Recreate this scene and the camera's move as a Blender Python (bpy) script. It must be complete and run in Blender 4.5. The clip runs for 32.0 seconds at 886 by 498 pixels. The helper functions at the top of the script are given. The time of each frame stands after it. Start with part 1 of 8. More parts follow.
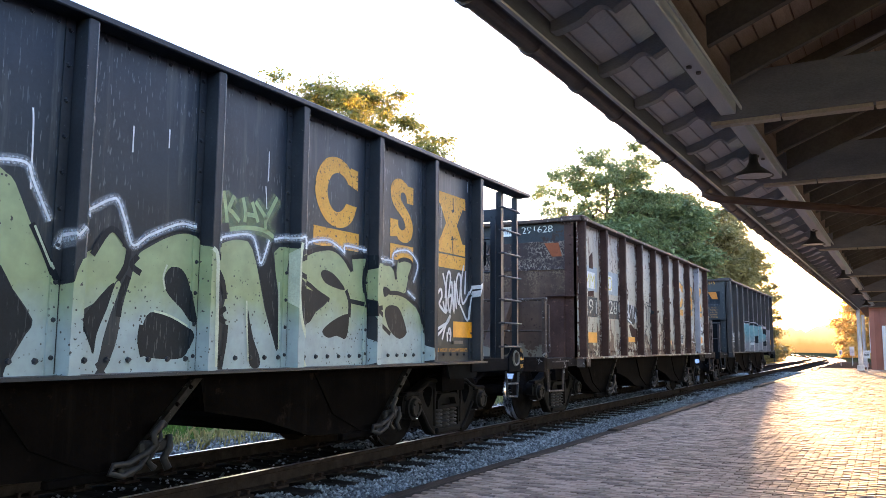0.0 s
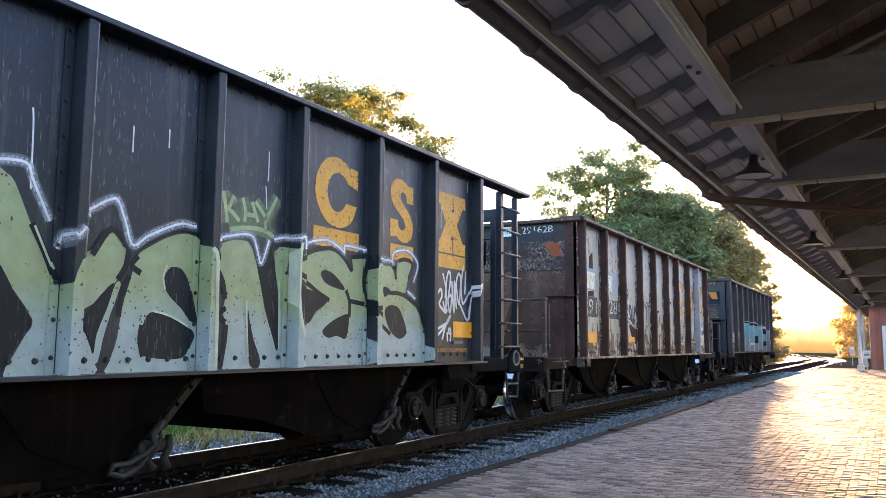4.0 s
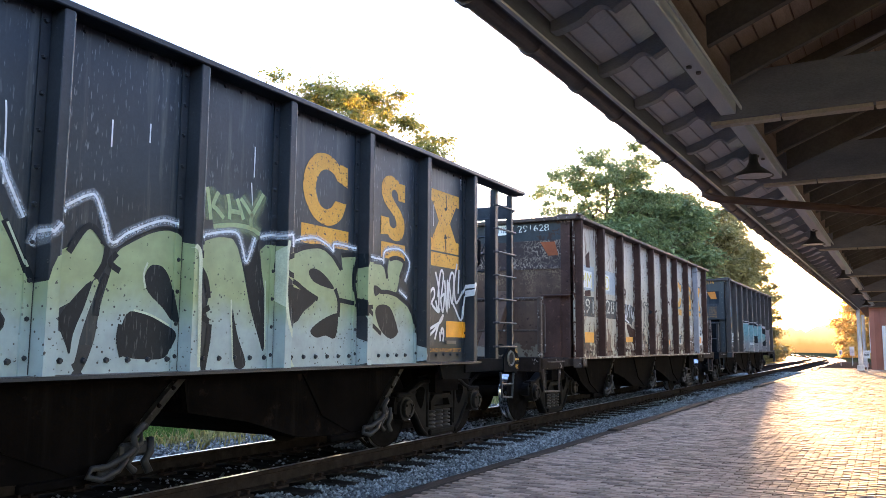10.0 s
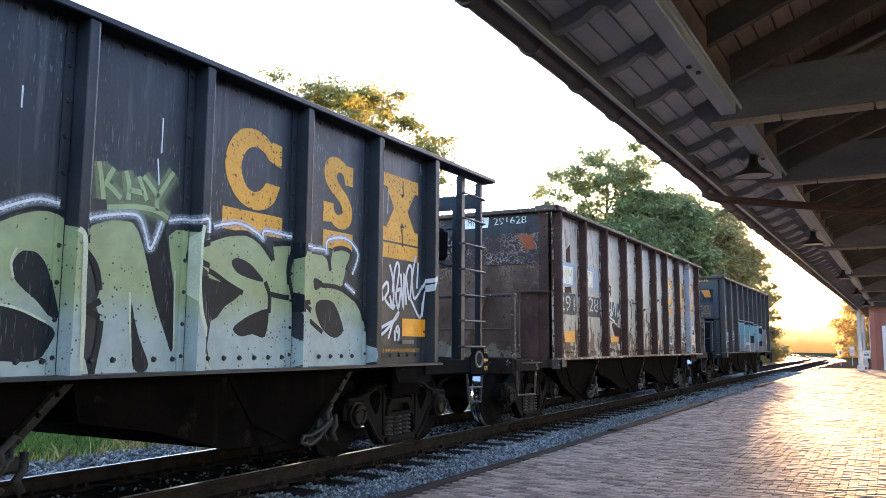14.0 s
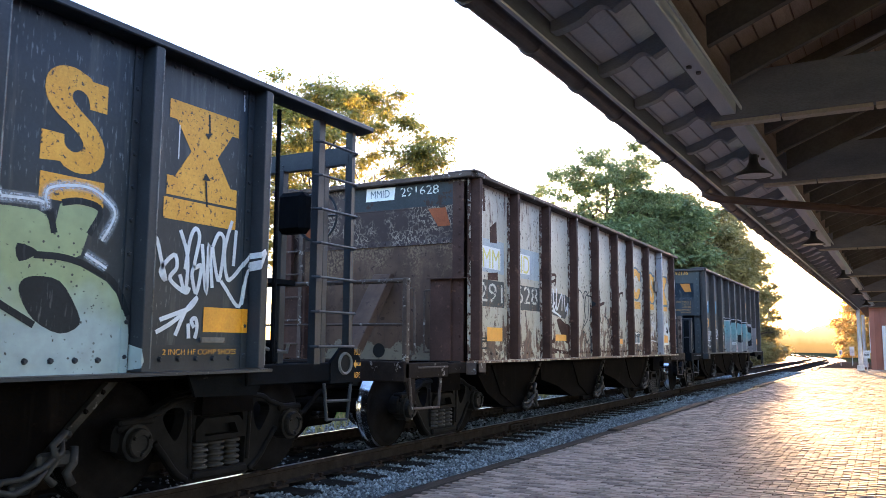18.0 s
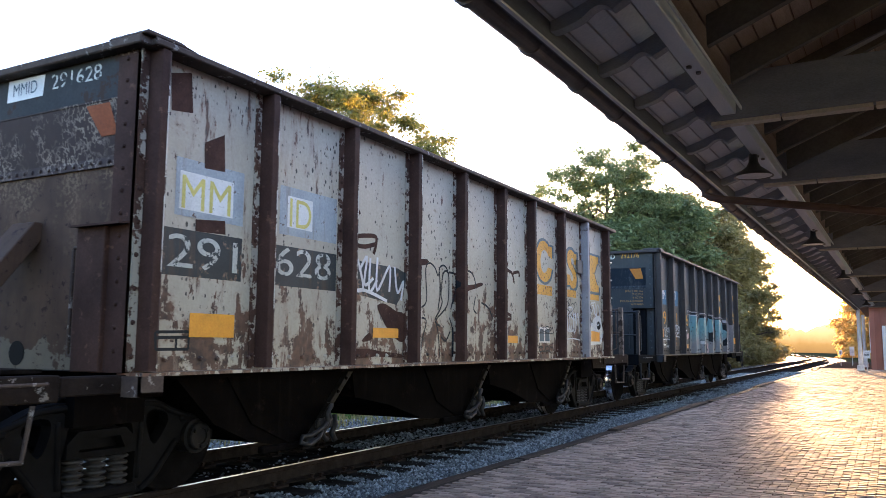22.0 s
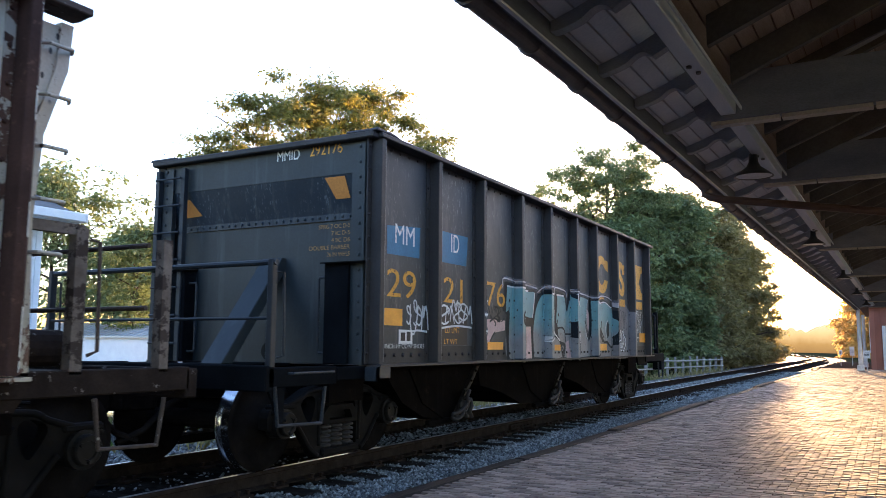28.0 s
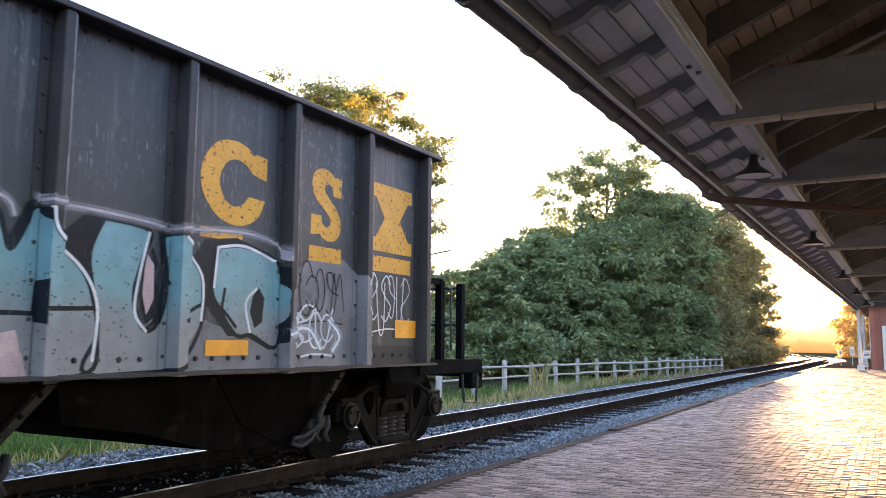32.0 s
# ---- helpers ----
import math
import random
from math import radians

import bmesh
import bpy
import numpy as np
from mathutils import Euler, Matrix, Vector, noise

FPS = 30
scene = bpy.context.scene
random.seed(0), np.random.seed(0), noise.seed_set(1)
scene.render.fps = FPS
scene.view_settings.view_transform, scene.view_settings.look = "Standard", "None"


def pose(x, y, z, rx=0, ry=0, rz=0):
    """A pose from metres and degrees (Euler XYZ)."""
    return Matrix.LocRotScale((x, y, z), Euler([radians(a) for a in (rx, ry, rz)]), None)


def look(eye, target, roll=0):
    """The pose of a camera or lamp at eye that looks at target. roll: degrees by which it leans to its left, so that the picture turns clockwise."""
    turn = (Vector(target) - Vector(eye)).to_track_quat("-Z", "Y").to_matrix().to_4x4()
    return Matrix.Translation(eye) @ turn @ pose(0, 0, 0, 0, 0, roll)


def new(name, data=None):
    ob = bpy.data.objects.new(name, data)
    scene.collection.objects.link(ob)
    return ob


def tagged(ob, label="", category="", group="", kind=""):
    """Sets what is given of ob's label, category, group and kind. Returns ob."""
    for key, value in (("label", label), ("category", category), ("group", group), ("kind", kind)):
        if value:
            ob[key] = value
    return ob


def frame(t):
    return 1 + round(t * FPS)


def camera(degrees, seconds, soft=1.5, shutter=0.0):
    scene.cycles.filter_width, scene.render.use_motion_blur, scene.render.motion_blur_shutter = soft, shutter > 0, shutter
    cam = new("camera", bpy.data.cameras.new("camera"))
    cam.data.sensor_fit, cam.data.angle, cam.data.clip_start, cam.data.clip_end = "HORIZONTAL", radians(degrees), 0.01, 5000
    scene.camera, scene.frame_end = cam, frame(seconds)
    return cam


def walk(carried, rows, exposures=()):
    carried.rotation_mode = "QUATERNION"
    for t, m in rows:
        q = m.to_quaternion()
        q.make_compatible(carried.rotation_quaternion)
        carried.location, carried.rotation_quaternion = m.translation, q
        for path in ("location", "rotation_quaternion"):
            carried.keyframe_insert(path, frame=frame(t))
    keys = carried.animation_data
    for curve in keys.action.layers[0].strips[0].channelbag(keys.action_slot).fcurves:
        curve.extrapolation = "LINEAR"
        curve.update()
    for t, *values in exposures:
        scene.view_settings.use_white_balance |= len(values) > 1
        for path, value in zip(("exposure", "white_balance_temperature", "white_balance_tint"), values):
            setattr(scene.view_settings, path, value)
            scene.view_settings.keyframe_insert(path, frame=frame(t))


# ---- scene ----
cam = camera(57.78, 32.0, soft=0.8, shutter=0.2)
EYE = (0.0, 0.0, 1.213)
VIEW = look(EYE, (-4.8131, 8.6868, 2.3848), 0.381)
walk(cam, [(0.0, VIEW), (32.0, VIEW)], exposures=[(0.0, 3.92, 5930, 29), (16.0, 3.92, 5930, 29), (19.5, 3.6, 5580, 26), (20.5, 3.42, 5680, 27), (22.0, 3.52, 5860, 29), (25.0, 3.62, 5880, 30), (27.0, 3.42, 5720, 26), (28.2, 3.2, 5680, 26), (29.3, 3.48, 5820, 28), (30.3, 4.04, 6020, 31), (32.0, 3.96, 6150, 33)])

# ---------------------------------------------------------------- light
SUN_AZ, SUN_EL = radians(-6.3), radians(4.3)
world = bpy.data.worlds.new("evening_sky")
scene.world = world
world.use_nodes = True
wn, wl = world.node_tree.nodes, world.node_tree.links
sky = wn.new("ShaderNodeTexSky")
sky.sky_type, sky.sun_disc = "NISHITA", False
sky.sun_elevation, sky.sun_rotation = SUN_EL, SUN_AZ
sky.air_density, sky.dust_density, sky.ozone_density = 1.0, 1.1, 1.6
wl.new(sky.outputs[0], wn["Background"].inputs[0])
wn["Background"].inputs[1].default_value = 0.15
sun = new("sun", bpy.data.lights.new("sun", "SUN"))
sun.data.energy, sun.data.angle, sun.data.color = 2.6, radians(0.6), (1.0, 0.6, 0.23)
sun.matrix_world = look((0, 0, 60), (-60 * math.sin(SUN_AZ), -60 * math.cos(SUN_AZ), 60 - 60 * math.tan(SUN_EL)))


# ---------------------------------------------------------------- materials
def ramp(nt, fac, stops):
    r = nt.nodes.new("ShaderNodeValToRGB")
    els = r.color_ramp.elements
    while len(els) < len(stops):
        els.new(0.5)
    for e, (p, c) in zip(els, stops):
        e.position, e.color = p, (*c, 1) if len(c) == 3 else c
    nt.links.new(fac, r.inputs[0])
    return r.outputs[0]


def noise_tex(nt, vec, scale, detail=4.0, rough=0.55, stretch=(1, 1, 1)):
    m = nt.nodes.new("ShaderNodeMapping")
    m.inputs["Scale"].default_value = stretch
    nt.links.new(vec, m.inputs[0])
    n = nt.nodes.new("ShaderNodeTexNoise")
    n.inputs["Scale"].default_value, n.inputs["Detail"].default_value, n.inputs["Roughness"].default_value = scale, detail, rough
    nt.links.new(m.outputs[0], n.inputs[0])
    return n.outputs[0]


def mix(nt, fac, a, b, mode="MIX"):
    m = nt.nodes.new("ShaderNodeMix")
    m.data_type, m.blend_type = "RGBA", mode
    for sock, v in ((m.inputs[0], fac), (m.inputs[6], a), (m.inputs[7], b)):
        if hasattr(v, "is_output"):
            nt.links.new(v, sock)
        else:
            sock.default_value = v if isinstance(v, (int, float)) else (*v, 1)
    return m.outputs[2]


def base_mat(name, rough=0.7, metal=0.0):
    m = bpy.data.materials.new(name)
    m.use_nodes = True
    nt = m.node_tree
    b = nt.nodes["Principled BSDF"]
    b.inputs["Roughness"].default_value, b.inputs["Metallic"].default_value = rough, metal
    co = nt.nodes.new("ShaderNodeTexCoord").outputs["Object"]
    return m, nt, b, co


def bump(nt, b, height, strength, dist=0.01):
    n = nt.nodes.new("ShaderNodeBump")
    n.inputs["Strength"].default_value, n.inputs["Distance"].default_value = strength, dist
    nt.links.new(height, n.inputs["Height"])
    nt.links.new(n.outputs[0], b.inputs["Normal"])


def worn(name, c1, c2, scale=3.0, fine=40.0, rough=0.7, metal=0.0, spots=None, spot_lo=0.62, spot_hi=0.66, spot_scale=6.0,
         streak=None, scratch=None, bumps=0.15, stretch=(1, 1, 1), vary=0.0, gloss=0.35, dent=0.0):
    """Two-scale variation of a surface, with optional spots of another colour and streaks that run down."""
    m, nt, b, co = base_mat(name, rough, metal)
    b.inputs["Specular IOR Level"].default_value = gloss
    col = mix(nt, ramp(nt, noise_tex(nt, co, scale, 5, 0.6, stretch), [(0.3, (0, 0, 0)), (0.7, (1, 1, 1))]), c1, c2)
    f = noise_tex(nt, co, fine, 3, 0.6, stretch)
    col = mix(nt, 0.35, col, ramp(nt, f, [(0.25, (0.25, 0.25, 0.25)), (0.75, (0.75, 0.75, 0.75))]), "OVERLAY")
    if streak:
        s = ramp(nt, noise_tex(nt, co, 1.0, 4, 0.65, (9, 9, 0.7)), [(0.55, (0, 0, 0)), (0.72, (1, 1, 1))])
        col = mix(nt, s, col, streak)
    if spots:
        s = ramp(nt, noise_tex(nt, co, spot_scale, 6, 0.7), [(spot_lo, (0, 0, 0)), (spot_hi, (1, 1, 1))])
        col = mix(nt, s, col, spots)
    if scratch:
        # short pale nicks that run down the sheet, in drifts
        s = ramp(nt, noise_tex(nt, co, 1.0, 2, 0.5, (60, 60, 9)), [(0.62, (0, 0, 0)), (0.67, (1, 1, 1))])
        d = ramp(nt, noise_tex(nt, co, 1.5, 3, 0.6), [(0.42, (0, 0, 0)), (0.62, (0.8, 0.8, 0.8))])
        col = mix(nt, mix(nt, 1.0, s, d, "MULTIPLY"), col, scratch)
    if vary:
        r = nt.nodes.new("ShaderNodeObjectInfo").outputs["Random"]
        col = mix(nt, vary, col, ramp(nt, r, [(0, (0.2, 0.2, 0.2)), (1, (0.8, 0.8, 0.8))]), "OVERLAY")
    nt.links.new(col, b.inputs["Base Color"])
    if bumps:
        bump(nt, b, f, bumps)
    if dent:
        buckle(nt, b, co, dent)
    return m


def buckle(nt, b, co, strength):
    """Broad dents of hammered sheet metal under the fine relief."""
    n = nt.nodes.new("ShaderNodeBump")
    n.inputs["Strength"].default_value, n.inputs["Distance"].default_value = strength, 0.06
    nt.links.new(noise_tex(nt, co, 1.7, 2, 0.5), n.inputs["Height"])
    if b.inputs["Normal"].links:
        nt.links.new(n.outputs[0], b.inputs["Normal"].links[0].from_node.inputs["Normal"])
    else:
        nt.links.new(n.outputs[0], b.inputs["Normal"])


def plain(name, c, rough=0.6, metal=0.0):
    return worn(name, tuple(v * 0.8 for v in c), tuple(min(1, v * 1.15) for v in c), 4, 60, rough, metal, bumps=0.05)


RUST, DARK_RUST = (0.075, 0.032, 0.02), (0.028, 0.016, 0.012)
m_paint_a = worn("black_car_paint", (0.008, 0.0152, 0.0245), (0.014, 0.0245, 0.0365), 1.2, 45, 0.44, scratch=(0.12, 0.137, 0.155), gloss=0.28, spots=(0.16, 0.17, 0.17), spot_lo=0.72, spot_hi=0.76,
                 spot_scale=16, streak=(0.05, 0.056, 0.06), dent=0.35, bumps=0.06)
m_rib_a = worn("black_rib_paint", (0.012, 0.0155, 0.021), (0.026, 0.032, 0.04), 2.0, 50, 0.5, spots=(0.10, 0.10, 0.10), spot_lo=0.66, spot_hi=0.7, spot_scale=22, gloss=0.25)
def rusted_white():
    """Off-white paint, clean and flecked above, peeled to rust in ragged patches low on the side."""
    m, nt, b, co = base_mat("white_rusted_car_paint", 0.6)
    col = mix(nt, ramp(nt, noise_tex(nt, co, 1.1, 5), [(0.3, (0, 0, 0)), (0.7, (1, 1, 1))]), (0.355, 0.32, 0.255), (0.45, 0.41, 0.335))
    col = mix(nt, ramp(nt, noise_tex(nt, co, 1.0, 5, 0.7, (7, 7, 0.6)), [(0.58, (0, 0, 0)), (0.85, (0.5, 0.5, 0.5))]), col, (0.22, 0.16, 0.12))
    sep = nt.nodes.new("ShaderNodeSeparateXYZ")
    nt.links.new(co, sep.inputs[0])
    low = nt.nodes.new("ShaderNodeMapRange")
    low.inputs[1].default_value, low.inputs[2].default_value, low.inputs[3].default_value, low.inputs[4].default_value = 1.15, 2.0, 0.115, -0.03
    nt.links.new(sep.outputs[2], low.inputs[0])

    def flakes(scale, lo, hi, gain, stretch):
        a = nt.nodes.new("ShaderNodeMath")
        a.operation = "MULTIPLY_ADD"
        nt.links.new(low.outputs[0], a.inputs[0])
        a.inputs[1].default_value = gain
        nt.links.new(noise_tex(nt, co, scale, 7, 0.66, stretch), a.inputs[2])
        return ramp(nt, a.outputs[0], [(lo, (0, 0, 0)), (hi, (1, 1, 1))])
    rust = mix(nt, ramp(nt, noise_tex(nt, co, 7, 5, 0.65), [(0.35, (0, 0, 0)), (0.65, (1, 1, 1))]), (0.03, 0.016, 0.013), (0.15, 0.075, 0.045))
    stain = mix(nt, 0.55, col, (0.16, 0.085, 0.05))
    col = mix(nt, flakes(2.6, 0.59, 0.66, 1.1, (1, 1, 1.3)), col, stain)
    col = mix(nt, flakes(2.6, 0.635, 0.645, 1.1, (1, 1, 1.3)), col, rust)
    col = mix(nt, flakes(8.5, 0.615, 0.625, 0.95, (1, 1, 0.38)), col, rust)
    col = mix(nt, flakes(24, 0.66, 0.675, 0.25, (1, 1, 0.5)), col, (0.03, 0.018, 0.015))
    along = nt.nodes.new("ShaderNodeMapRange")
    along.inputs[1].default_value, along.inputs[2].default_value, along.inputs[3].default_value, along.inputs[4].default_value = 1.9, 2.9, 0.13, -0.06
    nt.links.new(sep.outputs[1], along.inputs[0])
    runs = nt.nodes.new("ShaderNodeMath")
    nt.links.new(along.outputs[0], runs.inputs[0])
    nt.links.new(noise_tex(nt, co, 1.0, 6, 0.7, (9, 9, 1.7)), runs.inputs[1])
    col = mix(nt, ramp(nt, runs.outputs[0], [(0.655, (0, 0, 0)), (0.76, (0.75, 0.75, 0.75))]), col, stain)
    col = mix(nt, ramp(nt, runs.outputs[0], [(0.735, (0, 0, 0)), (0.755, (1, 1, 1))]), col, rust)
    for scale, r0, grain, cut in ((11.0, 0.125, 1.1, 0.46), (22.0, 0.17, 1.7, 0.47)):
        vo = nt.nodes.new("ShaderNodeTexVoronoi")
        vo.inputs["Scale"].default_value = scale
        mp = nt.nodes.new("ShaderNodeMapping")
        mp.inputs["Scale"].default_value = (1, 1, 0.55)
        nt.links.new(co, mp.inputs[0])
        nt.links.new(mp.outputs[0], vo.inputs[0])
        dot = ramp(nt, vo.outputs["Distance"], [(r0, (1, 1, 1)), (r0 + 0.03, (0, 0, 0))])
        here = ramp(nt, noise_tex(nt, co, grain, 4, 0.65), [(cut, (0, 0, 0)), (cut + 0.05, (1, 1, 1))])
        col = mix(nt, mix(nt, 1.0, dot, here, "MULTIPLY"), col, (0.03, 0.024, 0.022))
    col = mix(nt, 0.25, col, ramp(nt, noise_tex(nt, co, 45, 3), [(0.25, (0.3, 0.3, 0.3)), (0.75, (0.7, 0.7, 0.7))]), "OVERLAY")
    nt.links.new(col, b.inputs["Base Color"])
    bump(nt, b, noise_tex(nt, co, 13, 6, 0.7), 0.12)
    buckle(nt, b, co, 0.3)
    return m


m_paint_b = rusted_white()
m_rib_b = worn("rusted_rib", (0.032, 0.017, 0.014), (0.07, 0.037, 0.029), 3, 50, 0.8, spots=(0.12, 0.065, 0.045), spot_lo=0.6, spot_hi=0.68, spot_scale=9, gloss=0.15)
m_flange_b = worn("peeling_flange_paint", (0.05, 0.026, 0.02), (0.1, 0.055, 0.04), 3, 50, 0.8, spots=(0.36, 0.33, 0.28), spot_lo=0.5, spot_hi=0.52, spot_scale=5, gloss=0.15)
m_edge = {"black_rib_paint": worn("pale_black_rib_edge", (0.05, 0.06, 0.07), (0.12, 0.135, 0.15), 6, 50, 0.5, spots=(0.02, 0.024, 0.028), spot_lo=0.5, spot_hi=0.6, spot_scale=3),
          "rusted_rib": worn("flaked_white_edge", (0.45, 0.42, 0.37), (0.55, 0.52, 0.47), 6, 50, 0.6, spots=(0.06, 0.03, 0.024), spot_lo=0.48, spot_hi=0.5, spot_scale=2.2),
          "charcoal_rib_paint": worn("pale_charcoal_rib_edge", (0.09, 0.09, 0.095), (0.16, 0.16, 0.165), 6, 50, 0.5, spots=(0.04, 0.04, 0.042), spot_lo=0.5, spot_hi=0.6, spot_scale=3)}
# Brown darkened for the shade between cars; the pale peeling is its own.
m_peel = worn("shaded_peeling_paint", (0.012, 0.0088, 0.0078), (0.03, 0.0215, 0.018), 4, 50, 0.85, spots=(0.2, 0.18, 0.165), spot_lo=0.63, spot_hi=0.65, spot_scale=9, gloss=0.05)
m_rail_b = worn("worn_brown_handrail", (0.045, 0.033, 0.028), (0.09, 0.066, 0.055), 5, 50, 0.7, spots=(0.26, 0.24, 0.22), spot_lo=0.6, spot_hi=0.63, spot_scale=12, gloss=0.15)
def rusted_end():
    """Brown rusted sheet whose old pale paint still holds low down, with a ragged edge."""
    m, nt, b, co = base_mat("rusted_end_sheet", 0.75)
    b.inputs["Specular IOR Level"].default_value = 0.2
    rust = mix(nt, ramp(nt, noise_tex(nt, co, 1.6, 5, 0.6), [(0.3, (0, 0, 0)), (0.7, (1, 1, 1))]), (0.045, 0.027, 0.0195), (0.112, 0.068, 0.046))
    rust = mix(nt, ramp(nt, noise_tex(nt, co, 1.0, 4, 0.65, (8, 8, 0.6)), [(0.5, (0, 0, 0)), (0.75, (0.7, 0.7, 0.7))]), rust, (0.05, 0.03, 0.025))
    pale = mix(nt, noise_tex(nt, co, 5, 4), (0.1, 0.085, 0.062), (0.2, 0.172, 0.13))
    worm = ramp(nt, noise_tex(nt, co, 34, 3, 0.6), [(0.48, (0, 0, 0)), (0.56, (1, 1, 1))])
    sep = nt.nodes.new("ShaderNodeSeparateXYZ")
    nt.links.new(co, sep.inputs[0])
    low = nt.nodes.new("ShaderNodeMapRange")
    low.inputs[1].default_value, low.inputs[2].default_value, low.inputs[3].default_value, low.inputs[4].default_value = 1.1, 1.42, 0.13, -0.3
    nt.links.new(sep.outputs[2], low.inputs[0])
    # tan blisters gather under the band, and thin out below
    high = nt.nodes.new("ShaderNodeMapRange")
    high.inputs[1].default_value, high.inputs[2].default_value, high.inputs[3].default_value, high.inputs[4].default_value = 1.7, 2.5, -0.12, 0.16
    nt.links.new(sep.outputs[2], high.inputs[0])
    gather = nt.nodes.new("ShaderNodeMath")
    nt.links.new(high.outputs[0], gather.inputs[0])
    nt.links.new(noise_tex(nt, co, 1.9, 4, 0.6), gather.inputs[1])
    where = ramp(nt, gather.outputs[0], [(0.52, (0, 0, 0)), (0.68, (0.8, 0.8, 0.8))])
    rust = mix(nt, mix(nt, 1.0, worm, where, "MULTIPLY"), rust, (0.185, 0.132, 0.082))
    add = nt.nodes.new("ShaderNodeMath")
    nt.links.new(low.outputs[0], add.inputs[0])
    nt.links.new(noise_tex(nt, co, 3.0, 7, 0.65), add.inputs[1])
    col = mix(nt, ramp(nt, add.outputs[0], [(0.52, (0, 0, 0)), (0.535, (1, 1, 1))]), rust, pale)
    col = mix(nt, ramp(nt, noise_tex(nt, co, 12, 6, 0.7), [(0.6, (0, 0, 0)), (0.63, (1, 1, 1))]), col, (0.04, 0.022, 0.018))
    nt.links.new(col, b.inputs["Base Color"])
    bump(nt, b, noise_tex(nt, co, 14, 6, 0.7), 0.2)
    buckle(nt, b, co, 0.3)
    return m


def veined(name, dark, light, scale):
    """Blistered dark paint with a net of pale cracks, thicker in places."""
    m, nt, b, co = base_mat(name, 0.75)
    n = noise_tex(nt, co, scale, 3, 0.6, (1, 1, 0.7))
    vein = ramp(nt, n, [(0.45, (0, 0, 0)), (0.475, (1, 1, 1)), (0.515, (1, 1, 1)), (0.54, (0, 0, 0))])
    where = ramp(nt, noise_tex(nt, co, 2.2, 3, 0.6), [(0.47, (0, 0, 0)), (0.6, (1, 1, 1))])
    col = mix(nt, noise_tex(nt, co, 4, 5), dark, tuple(2.2 * c for c in dark))
    col = mix(nt, mix(nt, 1.0, vein, where, "MULTIPLY"), col, light)
    nt.links.new(col, b.inputs["Base Color"])
    bump(nt, b, n, 0.4)
    return m


m_end_b = rusted_end()
m_band_b = veined("blistered_end_band", (0.024, 0.014, 0.013), (0.26, 0.21, 0.165), 17)
m_top_b = worn("slate_end_band", (0.02, 0.024, 0.027), (0.036, 0.041, 0.045), 2, 50, 0.7, spots=(0.036, 0.02, 0.015), spot_lo=0.56, spot_hi=0.6, spot_scale=4, gloss=0.2)
m_paint_c = worn("charcoal_car_paint", (0.027, 0.0305, 0.034), (0.05, 0.0545, 0.059), 1.2, 40, 0.55, scratch=(0.2, 0.2, 0.2), spots=(0.24, 0.235, 0.23), spot_lo=0.69, spot_hi=0.73,
                 spot_scale=18, streak=(0.09, 0.088, 0.085), dent=0.35, bumps=0.06)
m_rib_c = worn("charcoal_rib_paint", (0.022, 0.020, 0.020), (0.040, 0.036, 0.036), 2, 45, 0.65, spots=(0.14, 0.13, 0.125), spot_lo=0.68, spot_hi=0.72, spot_scale=20)
m_end_c = worn("blue_black_end_sheet", (0.013, 0.0185, 0.0225), (0.021, 0.028, 0.0325), 1.2, 40, 0.5, streak=(0.036, 0.043, 0.048), dent=0.35, bumps=0.05)
m_chord = worn("weathered_grey_steel", (0.09, 0.085, 0.08), (0.17, 0.165, 0.16), 4, 50, 0.6, 0.2, spots=RUST, spot_lo=0.6, spot_hi=0.66)
# Shade under the cars is put into these near-black colours, besides real grime.
m_under = worn("shaded_grimy_brown_steel", (0.002, 0.0018, 0.0019), (0.006, 0.0047, 0.0044), 3, 50, 0.85, spots=(0.024, 0.016, 0.0135), spot_lo=0.6, spot_hi=0.74, spot_scale=4, gloss=0.02, streak=(0.008, 0.0066, 0.006))
m_truck = worn("shaded_grimy_truck_steel", (0.0028, 0.0027, 0.003), (0.0095, 0.0085, 0.0088), 5, 60, 0.75, 0.0, gloss=0.08)
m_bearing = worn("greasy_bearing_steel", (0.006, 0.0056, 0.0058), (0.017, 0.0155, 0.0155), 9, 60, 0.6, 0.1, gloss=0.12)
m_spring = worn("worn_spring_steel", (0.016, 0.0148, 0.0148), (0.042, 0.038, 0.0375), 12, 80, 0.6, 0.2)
m_wheel = worn("shaded_wheel_steel", (0.005, 0.0045, 0.0045), (0.014, 0.012, 0.0115), 4, 60, 0.9, 0.0, gloss=0.0)
m_tread = worn("polished_wheel_tread", (0.6, 0.6, 0.6), (0.75, 0.75, 0.76), 6, 80, 0.18, 1.0, bumps=0.0)
m_white = worn("white_letter_paint", (0.55, 0.56, 0.55), (0.7, 0.7, 0.69), 5, 60, 0.6, spots=(0.12, 0.1, 0.09), spot_lo=0.62, spot_hi=0.66, spot_scale=20)
m_yellow = worn("yellow_letter_paint", (0.56, 0.26, 0.025), (0.66, 0.33, 0.04), 4, 50, 0.6, spots=(0.035, 0.03, 0.028), spot_lo=0.585, spot_hi=0.6, spot_scale=24)
m_refl = plain("amber_reflective_plate", (0.70, 0.29, 0.012), 0.4)
m_orange = worn("faded_orange_plate", (0.22, 0.055, 0.018), (0.3, 0.085, 0.03), 5, 50, 0.7, spots=(0.06, 0.025, 0.018), spot_lo=0.6, spot_hi=0.66, spot_scale=12)
